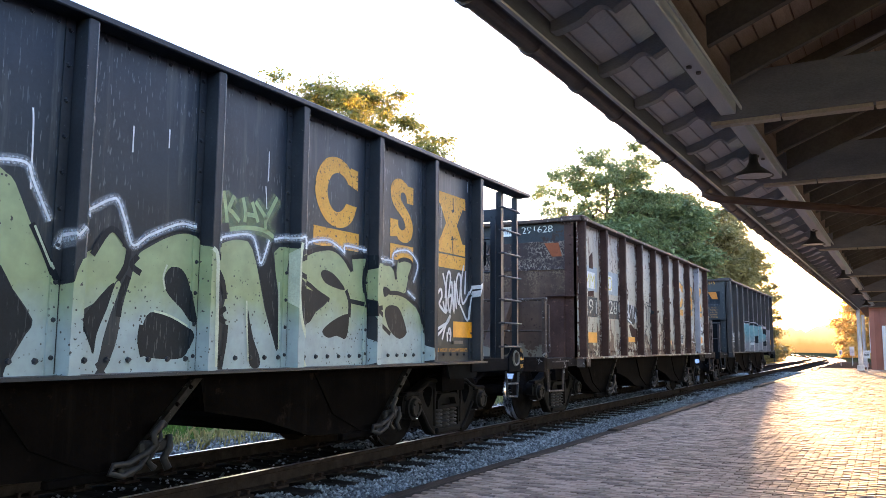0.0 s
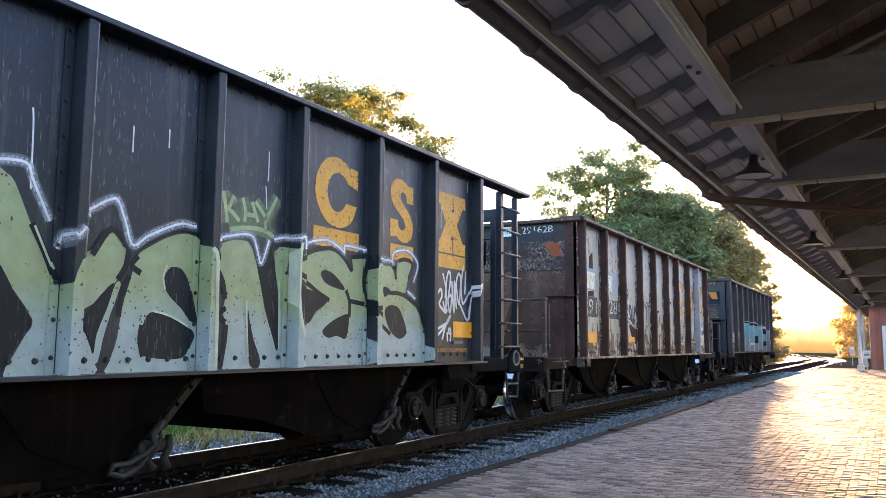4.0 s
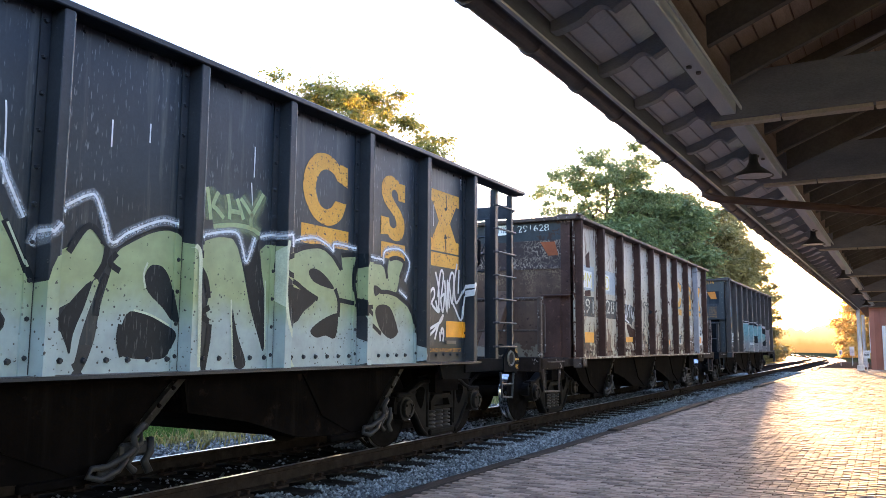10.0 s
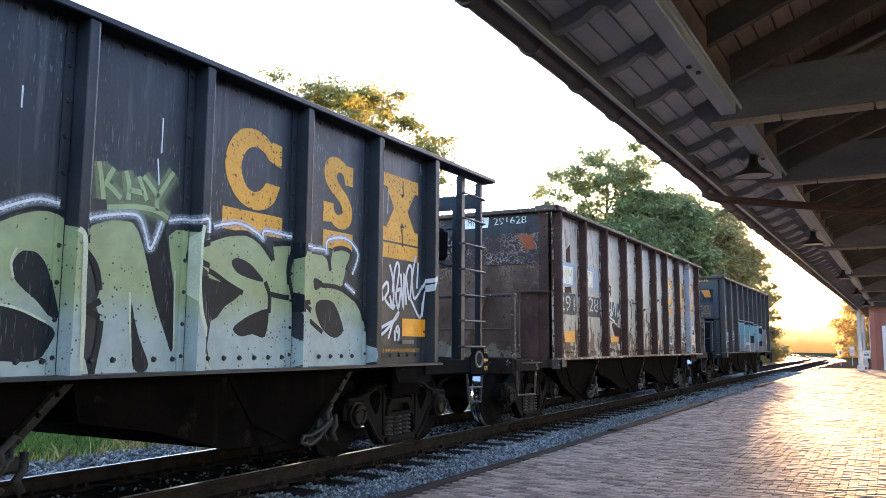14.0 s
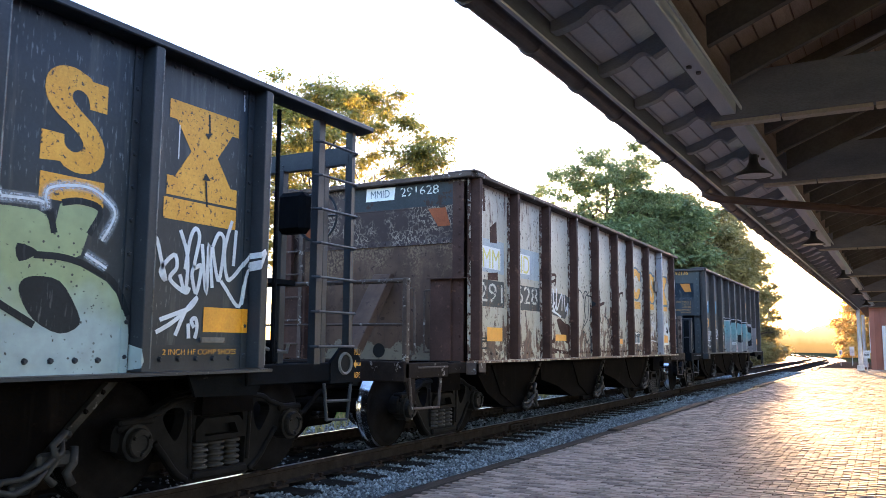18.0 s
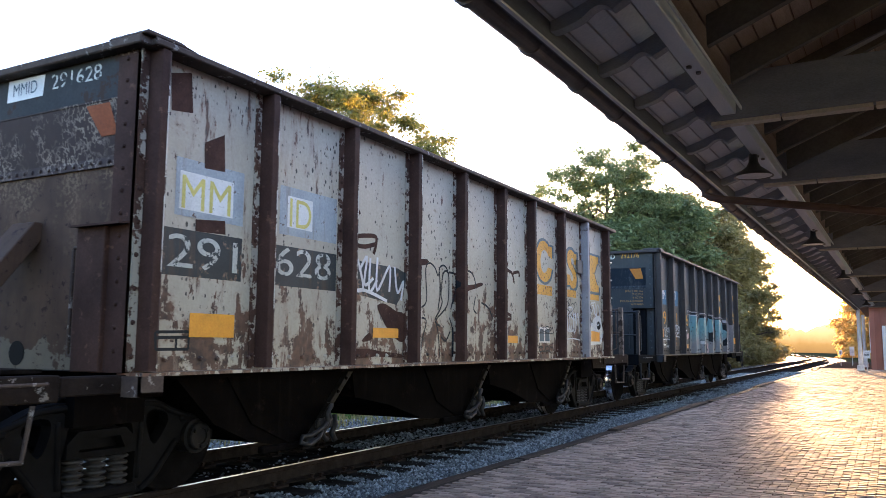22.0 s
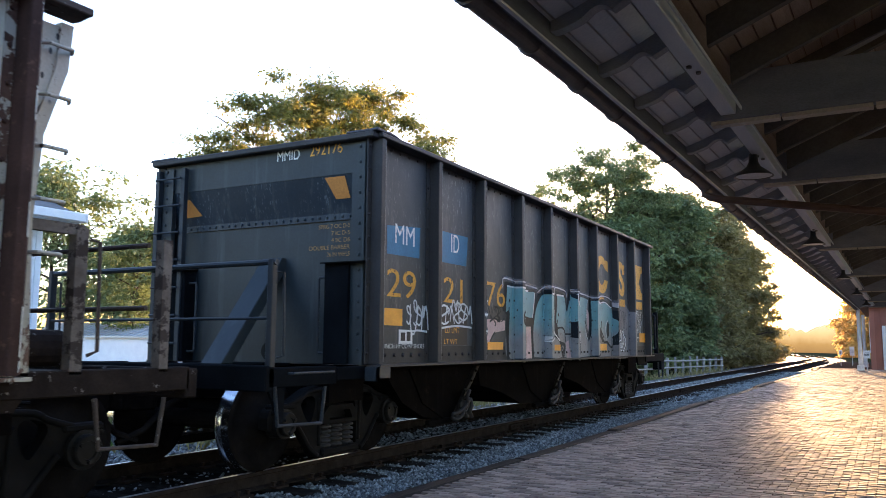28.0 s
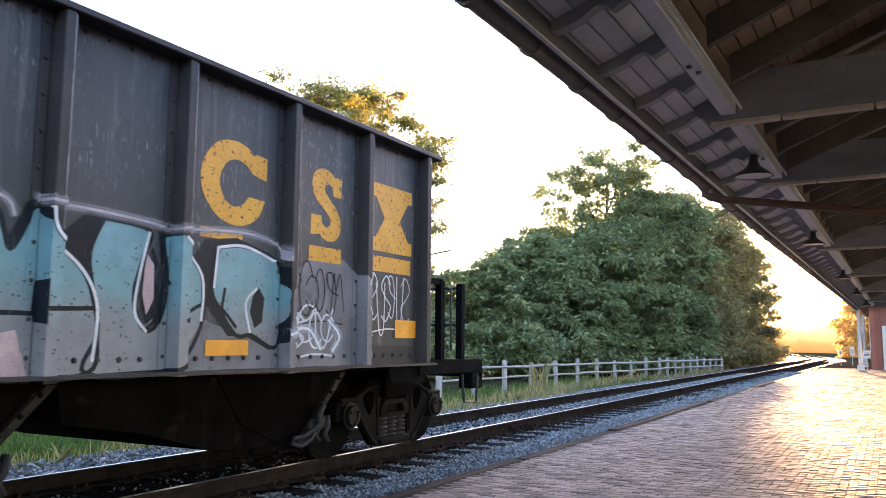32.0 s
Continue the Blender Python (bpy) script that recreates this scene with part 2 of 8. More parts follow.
m_blue = worn("blue_patch_paint", (0.022, 0.115, 0.215), (0.035, 0.165, 0.28), 4, 50, 0.6, spots=(0.05, 0.05, 0.05), spot_lo=0.68, spot_hi=0.72)
m_greyblue = worn("grey_blue_patch_paint", (0.26, 0.30, 0.33), (0.35, 0.39, 0.42), 4, 50, 0.6, spots=(0.1, 0.06, 0.045), spot_lo=0.62, spot_hi=0.64, spot_scale=8, streak=(0.2, 0.19, 0.17))
m_black = worn("black_patch_paint", (0.012, 0.02, 0.025), (0.024, 0.034, 0.04), 4, 50, 0.55, spots=(0.16, 0.11, 0.08), spot_lo=0.58, spot_hi=0.61, spot_scale=7, streak=(0.06, 0.04, 0.03))
m_flaked = worn("flaked_white_figure", (0.36, 0.38, 0.36), (0.52, 0.53, 0.5), 5, 60, 0.6, spots=(0.02, 0.03, 0.034), spot_lo=0.54, spot_hi=0.57, spot_scale=13)
m_rail_side = worn("rusted_rail_steel", (0.015, 0.0115, 0.01), (0.034, 0.026, 0.022), 6, 60, 0.9, gloss=0.0)
m_rail_top = worn("polished_rail_head", (0.28, 0.28, 0.29), (0.38, 0.38, 0.39), 5, 90, 0.33, 1.0, bumps=0.02)
m_tie = worn("creosoted_timber", (0.011, 0.0095, 0.009), (0.03, 0.026, 0.023), 6, 60, 0.95, stretch=(0.3, 4, 4), bumps=0.4, gloss=0.0)
m_dark_bed = worn("near_black_track_bed", (0.006, 0.0055, 0.005), (0.02, 0.018, 0.017), 5, 50, 0.95, bumps=0.6, gloss=0.0)
m_bed = worn("ballast_bed", (0.045, 0.048, 0.05), (0.12, 0.126, 0.128), 9, 45, 0.9, bumps=0.8, gloss=0.08)
m_soil = worn("grassy_ground", (0.024, 0.028, 0.013), (0.05, 0.048, 0.026), 0.6, 12, 0.95, bumps=0.6, gloss=0.0)
m_mortar = worn("sandy_paving_joint", (0.03, 0.025, 0.022), (0.06, 0.05, 0.043), 6, 60, 0.95, gloss=0.0)
m_kerb = worn("weathered_kerb_timber", (0.009, 0.008, 0.0075), (0.026, 0.021, 0.019), 4, 50, 0.85, stretch=(4, 0.3, 4), bumps=0.4, gloss=0.1)
m_beam = worn("grey_painted_timber", (0.165, 0.175, 0.23), (0.235, 0.248, 0.31), 2, 50, 0.6, stretch=(1, 1, 3), bumps=0.1)
# Shade between the cars is put into this near-black, over real grime.
m_deck_a = worn("shaded_grimy_deck", (0.0027, 0.0033, 0.0045), (0.0066, 0.0078, 0.0099), 3, 50, 0.85, spots=(0.03, 0.028, 0.026), spot_lo=0.66, spot_hi=0.72, spot_scale=10, gloss=0.04)
# Eave timbers carry painted-in skylight; inner ones carry shade and warm bounce.
m_rafter = worn("skylit_rafter_paint", (0.27, 0.3, 0.35), (0.36, 0.395, 0.45), 2, 50, 0.6, stretch=(1, 1, 3), bumps=0.1)
m_purlin = worn("blue_grey_painted_timber", (0.56, 0.6, 0.67), (0.66, 0.7, 0.76), 2, 50, 0.6, stretch=(3, 0.4, 3), bumps=0.1)
m_fascia = worn("dark_slate_fascia_paint", (0.1, 0.112, 0.14), (0.15, 0.165, 0.195), 2, 50, 0.6, stretch=(3, 0.4, 3), bumps=0.1, gloss=0.15)
m_inner_beam = worn("shaded_rafter", (0.085, 0.08, 0.082), (0.14, 0.13, 0.13), 2, 40, 0.75, bumps=0.1, gloss=0.2)
m_inner = worn("warm_shaded_boarding", (0.25, 0.192, 0.158), (0.38, 0.3, 0.25), 2, 40, 0.7, stretch=(4, 0.5, 4), bumps=0.15, vary=0.3)
m_board = worn("skylit_blue_grey_boarding", (0.58, 0.62, 0.68), (0.7, 0.735, 0.78), 2, 40, 0.6, bumps=0.1, vary=0.3)
m_tile = worn("red_clay_roof_tile", (0.17, 0.10, 0.085), (0.26, 0.16, 0.13), 5, 50, 0.75, vary=0.3)
m_gutter = worn("dark_slate_gutter_paint", (0.085, 0.08, 0.088), (0.13, 0.12, 0.125), 4, 50, 0.5)
m_pipe = worn("red_brown_painted_pipe", (0.05, 0.026, 0.02), (0.08, 0.042, 0.034), 4, 50, 0.5)
m_worn_post = worn("worn_tan_post", (0.085, 0.066, 0.055), (0.17, 0.138, 0.118), 5, 50, 0.75, spots=(0.03, 0.019, 0.016), spot_lo=0.52, spot_hi=0.56, spot_scale=6)
m_amber = worn("dull_amber_plate", (0.42, 0.16, 0.028), (0.5, 0.2, 0.04), 4, 50, 0.5)
m_stencil = worn("dull_yellow_stencil", (0.30, 0.165, 0.05), (0.38, 0.21, 0.065), 4, 50, 0.6)
m_lamp = plain("dark_enamel", (0.05, 0.055, 0.06), 0.35)
m_lens = plain("white_enamel", (0.55, 0.57, 0.6), 0.4)
m_post = plain("pale_painted_post", (0.5, 0.5, 0.5), 0.5)
m_sign = plain("white_sign_plate", (0.7, 0.7, 0.7), 0.5)
m_fence = worn("silvered_fence_timber", (0.19, 0.185, 0.175), (0.32, 0.31, 0.29), 4, 50, 0.85, stretch=(4, 4, 0.4))
m_siding = worn("white_clapboard_paint", (0.62, 0.66, 0.72), (0.72, 0.76, 0.8), 2, 40, 0.6)
m_shingle = worn("grey_roof_shingle", (0.09, 0.095, 0.10), (0.15, 0.155, 0.16), 3, 30, 0.85)
m_metalroof = worn("pale_metal_roof", (0.4, 0.42, 0.45), (0.52, 0.54, 0.57), 1, 30, 0.45, 0.3)
m_bark = worn("tree_bark", (0.05, 0.038, 0.028), (0.10, 0.08, 0.06), 5, 30, 0.9, stretch=(3, 3, 0.4), bumps=0.6)
m_glass = plain("dark_window_glass", (0.03, 0.035, 0.04), 0.1)


def m_bricks(name, c1, c2, c3, rough, gloss=0.5):
    m, nt, b, co = base_mat(name, rough)
    b.inputs["Specular IOR Level"].default_value = gloss
    r = nt.nodes.new("ShaderNodeNewGeometry").outputs["Random Per Island"]
    o = nt.nodes.new("ShaderNodeObjectInfo").outputs["Random"]
    add = nt.nodes.new("ShaderNodeMath")
    add.operation = "ADD"
    nt.links.new(r, add.inputs[0]), nt.links.new(o, add.inputs[1])
    fr = nt.nodes.new("ShaderNodeMath")
    fr.operation = "FRACT"
    nt.links.new(add.outputs[0], fr.inputs[0])
    col = ramp(nt, fr.outputs[0], [(0, c1), (0.5, c2), (1, c3)])
    big = noise_tex(nt, co, 0.7, 3)
    col = mix(nt, 0.5, col, ramp(nt, big, [(0.3, (0.3, 0.3, 0.3)), (0.7, (0.7, 0.7, 0.7))]), "OVERLAY")
    f = noise_tex(nt, co, 60, 4, 0.7)
    col = mix(nt, 0.4, col, ramp(nt, f, [(0.25, (0.3, 0.3, 0.3)), (0.75, (0.7, 0.7, 0.7))]), "OVERLAY")
    nt.links.new(col, b.inputs["Base Color"])
    bump(nt, b, f, 0.3, 0.004)
    return m


m_paver = m_bricks("worn_brick_paver", (0.09, 0.067, 0.055), (0.195, 0.147, 0.123), (0.295, 0.228, 0.193), 0.82, 0.3)
m_wallbrick = m_bricks("red_wall_brick", (0.2, 0.08, 0.055), (0.27, 0.11, 0.08), (0.32, 0.15, 0.11), 0.85)


def m_leaves(name, c1, c2, c3, glow, thin=0.4):
    """Leaf colour by island, with light that passes through the blade."""
    m, nt, b, co = base_mat(name, 0.55)
    r = nt.nodes.new("ShaderNodeNewGeometry").outputs["Random Per Island"]
    col = ramp(nt, r, [(0, c1), (0.5, c2), (1, c3)])
    nt.links.new(col, b.inputs["Base Color"])
    tr = nt.nodes.new("ShaderNodeBsdfTranslucent")
    nt.links.new(mix(nt, 0.5, col, glow), tr.inputs[0])
    ms = nt.nodes.new("ShaderNodeMixShader")
    ms.inputs[0].default_value = thin
    nt.links.new(b.outputs[0], ms.inputs[1]), nt.links.new(tr.outputs[0], ms.inputs[2])
    nt.links.new(ms.outputs[0], nt.nodes["Material Output"].inputs[0])
    return m


m_leaf_y = m_leaves("sunlit_locust_leaf", (0.055, 0.085, 0.04), (0.1, 0.13, 0.055), (0.2, 0.2, 0.06), (0.62, 0.5, 0.05), 0.42)
m_leaf_g = m_leaves("deep_green_leaf", (0.07, 0.108, 0.048), (0.14, 0.192, 0.085), (0.255, 0.3, 0.135), (0.27, 0.32, 0.1), 0.37)
m_leaf_o = m_leaves("olive_leaf", (0.1, 0.105, 0.048), (0.18, 0.185, 0.085), (0.3, 0.28, 0.13), (0.45, 0.33, 0.08))
# Airlight and low sun are put into this gold leaf colour.
m_leaf_gold = m_leaves("haze_gold_leaf", (0.34, 0.22, 0.06), (0.46, 0.31, 0.09), (0.58, 0.4, 0.13), (0.9, 0.6, 0.2), 0.6)
m_grass = m_leaves("grass_blade", (0.03, 0.075, 0.01), (0.05, 0.11, 0.015), (0.085, 0.145, 0.025), (0.11, 0.22, 0.02))
m_stone = m_bricks("blue_grey_ballast", (0.042, 0.048, 0.05), (0.12, 0.132, 0.135), (0.33, 0.35, 0.345), 0.8)


# ---------------------------------------------------------------- mesh helpers
def solid(name, verts, faces, mat, parent=None, label="", smooth=False):
    me = bpy.data.meshes.new(name)
    me.from_pydata(verts, [], faces)
    me.materials.append(mat)
    if smooth:
        me.shade_smooth()
    ob = new(name, me)
    if parent:
        ob.parent = parent
    if label:
        tagged(ob, label)
    return ob


def part(name, bm, mat, parent=None, label="", bevel=0.0, smooth=False):
    if bevel:
        bmesh.ops.bevel(bm, geom=bm.edges[:], offset=bevel, segments=1, affect="EDGES", clamp_overlap=True)
    bmesh.ops.recalc_face_normals(bm, faces=bm.faces[:])
    me = bpy.data.meshes.new(name)
    bm.to_mesh(me)
    bm.free()
    me.materials.append(mat)
    if smooth:
        me.shade_smooth()
    ob = new(name, me)
    if parent:
        ob.parent = parent
    if label:
        tagged(ob, label)
    return ob


def thing(name, at, label, category, group="", kind=""):
    return tagged(place(new(name), at), label, category, group, kind)


def place(ob, at):
    ob.matrix_basis = at if isinstance(at, Matrix) else Matrix.Translation(at)
    return ob


def B(*boxes):
    """A bmesh of boxes, each x0, x1, y0, y1, z0, z1."""
    bm = bmesh.new()
    for b in boxes:
        box(bm, *b)
    return bm


def box(bm, x0, x1, y0, y1, z0, z1):
    v = [bm.verts.new((x, y, z)) for z in (z0, z1) for x, y in ((x0, y0), (x1, y0), (x1, y1), (x0, y1))]
    for f in ((3, 2, 1, 0), (4, 5, 6, 7), (0, 1, 5, 4), (1, 2, 6, 5), (2, 3, 7, 6), (3, 0, 4, 7)):
        bm.faces.new([v[i] for i in f])


def prism(bm, poly, axis, a, b):
    """poly is extruded along axis from a to b; its two numbers are the other axes in order."""
    def at(p, w):
        return {"x": (w, p[0], p[1]), "y": (p[0], w, p[1]), "z": (p[0], p[1], w)}[axis]
    lo, hi = [bm.verts.new(at(p, a)) for p in poly], [bm.verts.new(at(p, b)) for p in poly]
    n = len(poly)
    bm.faces.new(lo), bm.faces.new(hi[::-1])
    for i in range(n):
        bm.faces.new((lo[i], hi[i], hi[(i + 1) % n], lo[(i + 1) % n]))


def rod(bm, p, q, r, n=8, r2=None):
    p, q = Vector(p), Vector(q)
    d = (q - p).normalized()
    a = d.orthogonal().normalized()
    c = d.cross(a)
    rings = []
    for o, rr in ((p, r), (q, r if r2 is None else r2)):
        rings.append([bm.verts.new(o + rr * (math.cos(2 * math.pi * k / n) * a + math.sin(2 * math.pi * k / n) * c)) for k in range(n)])
    for k in range(n):
        bm.faces.new((rings[0][k], rings[0][(k + 1) % n], rings[1][(k + 1) % n], rings[1][k]))
    bm.faces.new(rings[0][::-1]), bm.faces.new(rings[1])


def pipe(bm, pts, r, n=8):
    """A round bar swept through the points, one skin."""
    pts = [Vector(p) for p in pts]
    rings, a = [], None
    for i, p in enumerate(pts):
        d = (pts[min(i + 1, len(pts) - 1)] - pts[max(i - 1, 0)]).normalized()
        a = d.orthogonal().normalized() if a is None else (a - d * a.dot(d)).normalized()
        c = d.cross(a)
        rings.append([bm.verts.new(p + r * (math.cos(2 * math.pi * k / n) * a + math.sin(2 * math.pi * k / n) * c)) for k in range(n)])
    for p, q in zip(rings, rings[1:]):
        for k in range(n):
            bm.faces.new((p[k], p[(k + 1) % n], q[(k + 1) % n], q[k]))
    bm.faces.new(rings[0][::-1]), bm.faces.new(rings[-1])


def lathe(bm, profile, centre, axis="x", n=32, a0=0.0, a1=2 * math.pi):
    """profile: (along, radius) pairs turned about the axis through centre."""
    rings, c = [], Vector(centre)
    full = a1 - a0 > 6.28
    m = n if full else n + 1
    for w, r in profile:
        ring = []
        for k in range(m):
            a = a0 + (a1 - a0) * k / n
            u, v = r * math.cos(a), r * math.sin(a)
            ring.append(bm.verts.new(c + Vector({"x": (w, u, v), "y": (u, w, v), "z": (u, v, w)}[axis])))
        rings.append(ring)
    for r0, r1 in zip(rings, rings[1:]):
        for k in range(n):
            j = (k + 1) % m
            bm.faces.new((r0[k], r0[j], r1[j], r1[k]))
    return rings


def knobs(bm, pts, r, axis="x", h=0.012, n=6):
    """Rivet heads: low cones with a flat top."""
    for p in pts:
        d = Vector({"x": (h, 0, 0), "-y": (0, -h, 0), "y": (0, h, 0), "z": (0, 0, h)}[axis])
        rod(bm, p, Vector(p) + d, r, n, r * 0.6)


def lettering(name, words, height, at, mat, parent, wide=1.0, face="x"):
    """Words in the built-in font on a wall that looks to +x (reading along +y) or to -y (reading along +x)."""
    cu = bpy.data.curves.new(name, "FONT")
    cu.body, cu.size, cu.align_x = words, height * 1.4, "LEFT"
    tmp = bpy.data.objects.new(name, cu)
    scene.collection.objects.link(tmp)
    me = bpy.data.meshes.new_from_object(tmp.evaluated_get(bpy.context.evaluated_depsgraph_get()))
    bpy.data.objects.remove(tmp)
    turn = Matrix(((0, 0, 1, 0), (wide, 0, 0, 0), (0, 1, 0, 0), (0, 0, 0, 1))) if face == "x" else Matrix(((wide, 0, 0, 0), (0, 0, -1, 0), (0, 1, 0, 0), (0, 0, 0, 1)))
    me.transform(Matrix.Translation(at) @ turn)
    me.materials.clear()
    me.materials.append(mat)
    ob = new(name, me)
    ob.parent = parent
    return ob


# ---------------------------------------------------------------- the train
TRACK_X = -6.075
RIBS = (-0.015, 1.18, 2.36, 3.58, 4.685, 5.85, 6.89, 8.11, 9.26, 10.42)
RIB_SHIFT = {"a": 0.0, "b": 0.0, "c": -0.05}
SIDE, PROUD, SILL, TOP = 1.50, 0.13, 0.99, 3.36
CAR_AT = {"a": -1.38, "b": 13.05, "c": 27.40}
TRUCKS = (0.03, 10.57)


def clip_u(poly, lo, hi):
    """The stretch of a flat outline (u, z) between two values of u."""
    for sign, lim in ((1, lo), (-1, hi)):
        out = []
        for i, p in enumerate(poly):
            q = poly[i - 1]
            a, b = sign * (q[0] - lim), sign * (p[0] - lim)
            if (a < 0) != (b < 0):
                f = a / (a - b)
                out.append((lim, q[1] + f * (p[1] - q[1])))
            if b >= 0:
                out.append(p)
        poly = out
        if len(poly) < 3:
            return []
    return poly


def ribs_of(car):
    """Where the ribs of a car stand; the last car was built a little shorter."""
    return [r + car["rib_shift"] for r in RIBS]


def relief(car, lift=0.0):
    """How far the near side stands out along the car: sheets, rib flanges and ribs, as (u, height)."""
    out = [(-0.4, 0.0)]
    for r in ribs_of(car):
        out += [(r - 0.122, 0.0), (r - 0.12, 0.012), (r - 0.062, 0.012), (r - 0.049 - lift, 0.0), (r - 0.047 - lift, 0.0), (r - 0.039 - lift, PROUD),
                (r + 0.039 + lift, PROUD), (r + 0.047 + lift, 0.0), (r + 0.049 + lift, 0.0), (r + 0.062, 0.012), (r + 0.12, 0.012), (r + 0.122, 0.0)]
    return out + [(12.4, 0.0)]


def paint(name, outlines, mat, car, lift, label=""):
    """Paint on the near side of a car, one skin over sheets and ribs alike."""
    bm, steps = bmesh.new(), relief(car, lift)
    for poly in outlines:
        for (a, h), (b, k) in zip(steps, steps[1:]):
            piece = clip_u(poly, a, b)
            if len(piece) > 2:
                bm.faces.new([bm.verts.new((SIDE + lift + h + (k - h) * (u - a) / (b - a), u, z)) for u, z in piece])
    if not bm.faces:
        bm.free()
        return None
    bmesh.ops.remove_doubles(bm, verts=bm.verts[:], dist=0.0008)
    return part(name, bm, mat, car, label)


def paint_each(name, outlines, mat, car, lift, label=""):
    for poly in outlines:
        paint(name, [poly], mat, car, lift, label)


def paint_lines(name, lines, w, mat, car, lift, label=""):
    """Each brush line is a part; crossing lines lie a hair apart."""
    for k, pts in enumerate(lines):
        paint(name, stroke(curve(pts, 5), w), mat, car, lift + 0.0003 * k, label)


def soft_lines(name, lines, w, mat, car, lift, label=""):
    """A spray line with thin overspray to both sides of its core."""
    for k, pts in enumerate(lines):
        for j, (wide, m) in enumerate(((2.2, m_mist[mat.name][0]), (1.4, m_mist[mat.name][1]), (0.5, mat))):
            paint(name if j == 2 else "overspray", stroke(curve(pts, 6), w * wide), m, car, lift + 0.0003 * k + 0.0002 * j - 0.0004, label if j == 2 else "")


def stroke(pts, w):
    """A brush line as a ribbon of joined quads."""
    left, right, n = [], [], len(pts)
    for i, (a, b) in enumerate(pts):
        p, q = pts[max(i - 1, 0)], pts[min(i + 1, n - 1)]
        m = math.hypot(q[0] - p[0], q[1] - p[1]) or 1
        dx, dz = (q[0] - p[0]) / m, (q[1] - p[1]) / m
        left.append((a - dz * w / 2, b + dx * w / 2))
        right.append((a + dz * w / 2, b - dx * w / 2))
    return [[left[i], right[i], right[i + 1], left[i + 1]] for i in range(n - 1)]


def curve(pts, n=5, closed=False):
    """A smooth line through a few points."""
    m, out = len(pts), []
    for i in range(m if closed else m - 1):
        g = [pts[(i + k) % m] if closed else pts[min(max(i + k, 0), m - 1)] for k in (-1, 0, 1, 2)]
        for j in range(n):
            t = j / n
            out.append(tuple(0.5 * (2 * g[1][c] + (g[2][c] - g[0][c]) * t + (2 * g[0][c] - 5 * g[1][c] + 4 * g[2][c] - g[3][c]) * t * t
                                    + (3 * g[1][c] - g[0][c] - 3 * g[2][c] + g[3][c]) * t ** 3) for c in (0, 1)))
    return out if closed else out + [pts[-1]]


def rect(u0, u1, z0, z1):
    return [(u0, z0), (u1, z0), (u1, z1), (u0, z1)]


def ring(u, z, ru, rz, w, n=28):
    """A flat oval band as a fan of quads."""
    a = [(math.cos(2 * math.pi * k / n), math.sin(2 * math.pi * k / n)) for k in range(n + 1)]
    return [[(u + ru * c, z + rz * s), (u + ru * e, z + rz * f), (u + (ru - w) * e, z + (rz - w) * f), (u + (ru - w) * c, z + (rz - w) * s)]
            for (c, s), (e, f) in zip(a, a[1:])]


def side_panels(car, mat, near):
    s = 1 if near else -1
    for i in range(9):
        y0, y1 = ribs_of(car)[i:i + 2]
        nu, nz = 8, 8
        v, f = [], []
        for layer, dx in ((0, 0.0), (1, -0.012)):
            for j in range(nz + 1):
                for k in range(nu + 1):
                    u, z = y0 + (y1 - y0) * k / nu, SILL + 0.02 + (TOP - 0.06 - SILL) * j / nz
                    v.append((s * (SIDE + dx), u, z))
        w = (nu + 1) * (nz + 1)
        for j in range(nz):
            for k in range(nu):
                a = j * (nu + 1) + k
                q = (a, a + 1, a + nu + 2, a + nu + 1)
                f.append(q)
                f.append(tuple(x + w for x in q[::-1]))
        solid("side_panel", v, f, mat, car)


m_patch_rib = worn("grey_replacement_rib", (0.20, 0.20, 0.225), (0.30, 0.30, 0.33), 3, 50, 0.6, spots=(0.06, 0.04, 0.035), spot_lo=0.62, spot_hi=0.66, spot_scale=7)


def ribs(car, mat, near, flange_mat):
    s = 1 if near else -1
    for i, r in enumerate(ribs_of(car)):
        bm = bmesh.new()
        m = m_patch_rib if near and mat == m_rib_b and i == 8 else mat
        z0, z1 = SILL + 0.02, TOP - 0.055
        prism(bm, [(s * SIDE, r - 0.044), (s * (SIDE + PROUD - 0.006), r - 0.038), (s * (SIDE + PROUD), r - 0.032), (s * (SIDE + PROUD), r + 0.032), (s * (SIDE + PROUD - 0.006), r + 0.038), (s * SIDE, r + 0.044)], "z", z0, z1)
        rib = part("rib", bm, m, car)
        if not near:
            continue
        for e in (-1, 1):
            part("rib_flange", B((SIDE - 0.001, SIDE + 0.011, r + e * 0.085 - 0.034, r + e * 0.085 + 0.034, z0, z1 - 0.004)), flange_mat, rib)
        bm = bmesh.new()
        knobs(bm, [(SIDE + 0.011, r + e * 0.087, SILL + 0.12 + 0.235 * k) for k in range(10) for e in (-1, 1)], 0.02, "x", 0.016)
        part("rivets", bm, m, rib)["kind"] = "stuff"
        # weld beads where the rib meets the rim, and a paler outer corner
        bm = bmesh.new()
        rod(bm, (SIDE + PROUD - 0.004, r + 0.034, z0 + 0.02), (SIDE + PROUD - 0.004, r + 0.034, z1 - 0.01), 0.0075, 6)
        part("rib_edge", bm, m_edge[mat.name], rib)


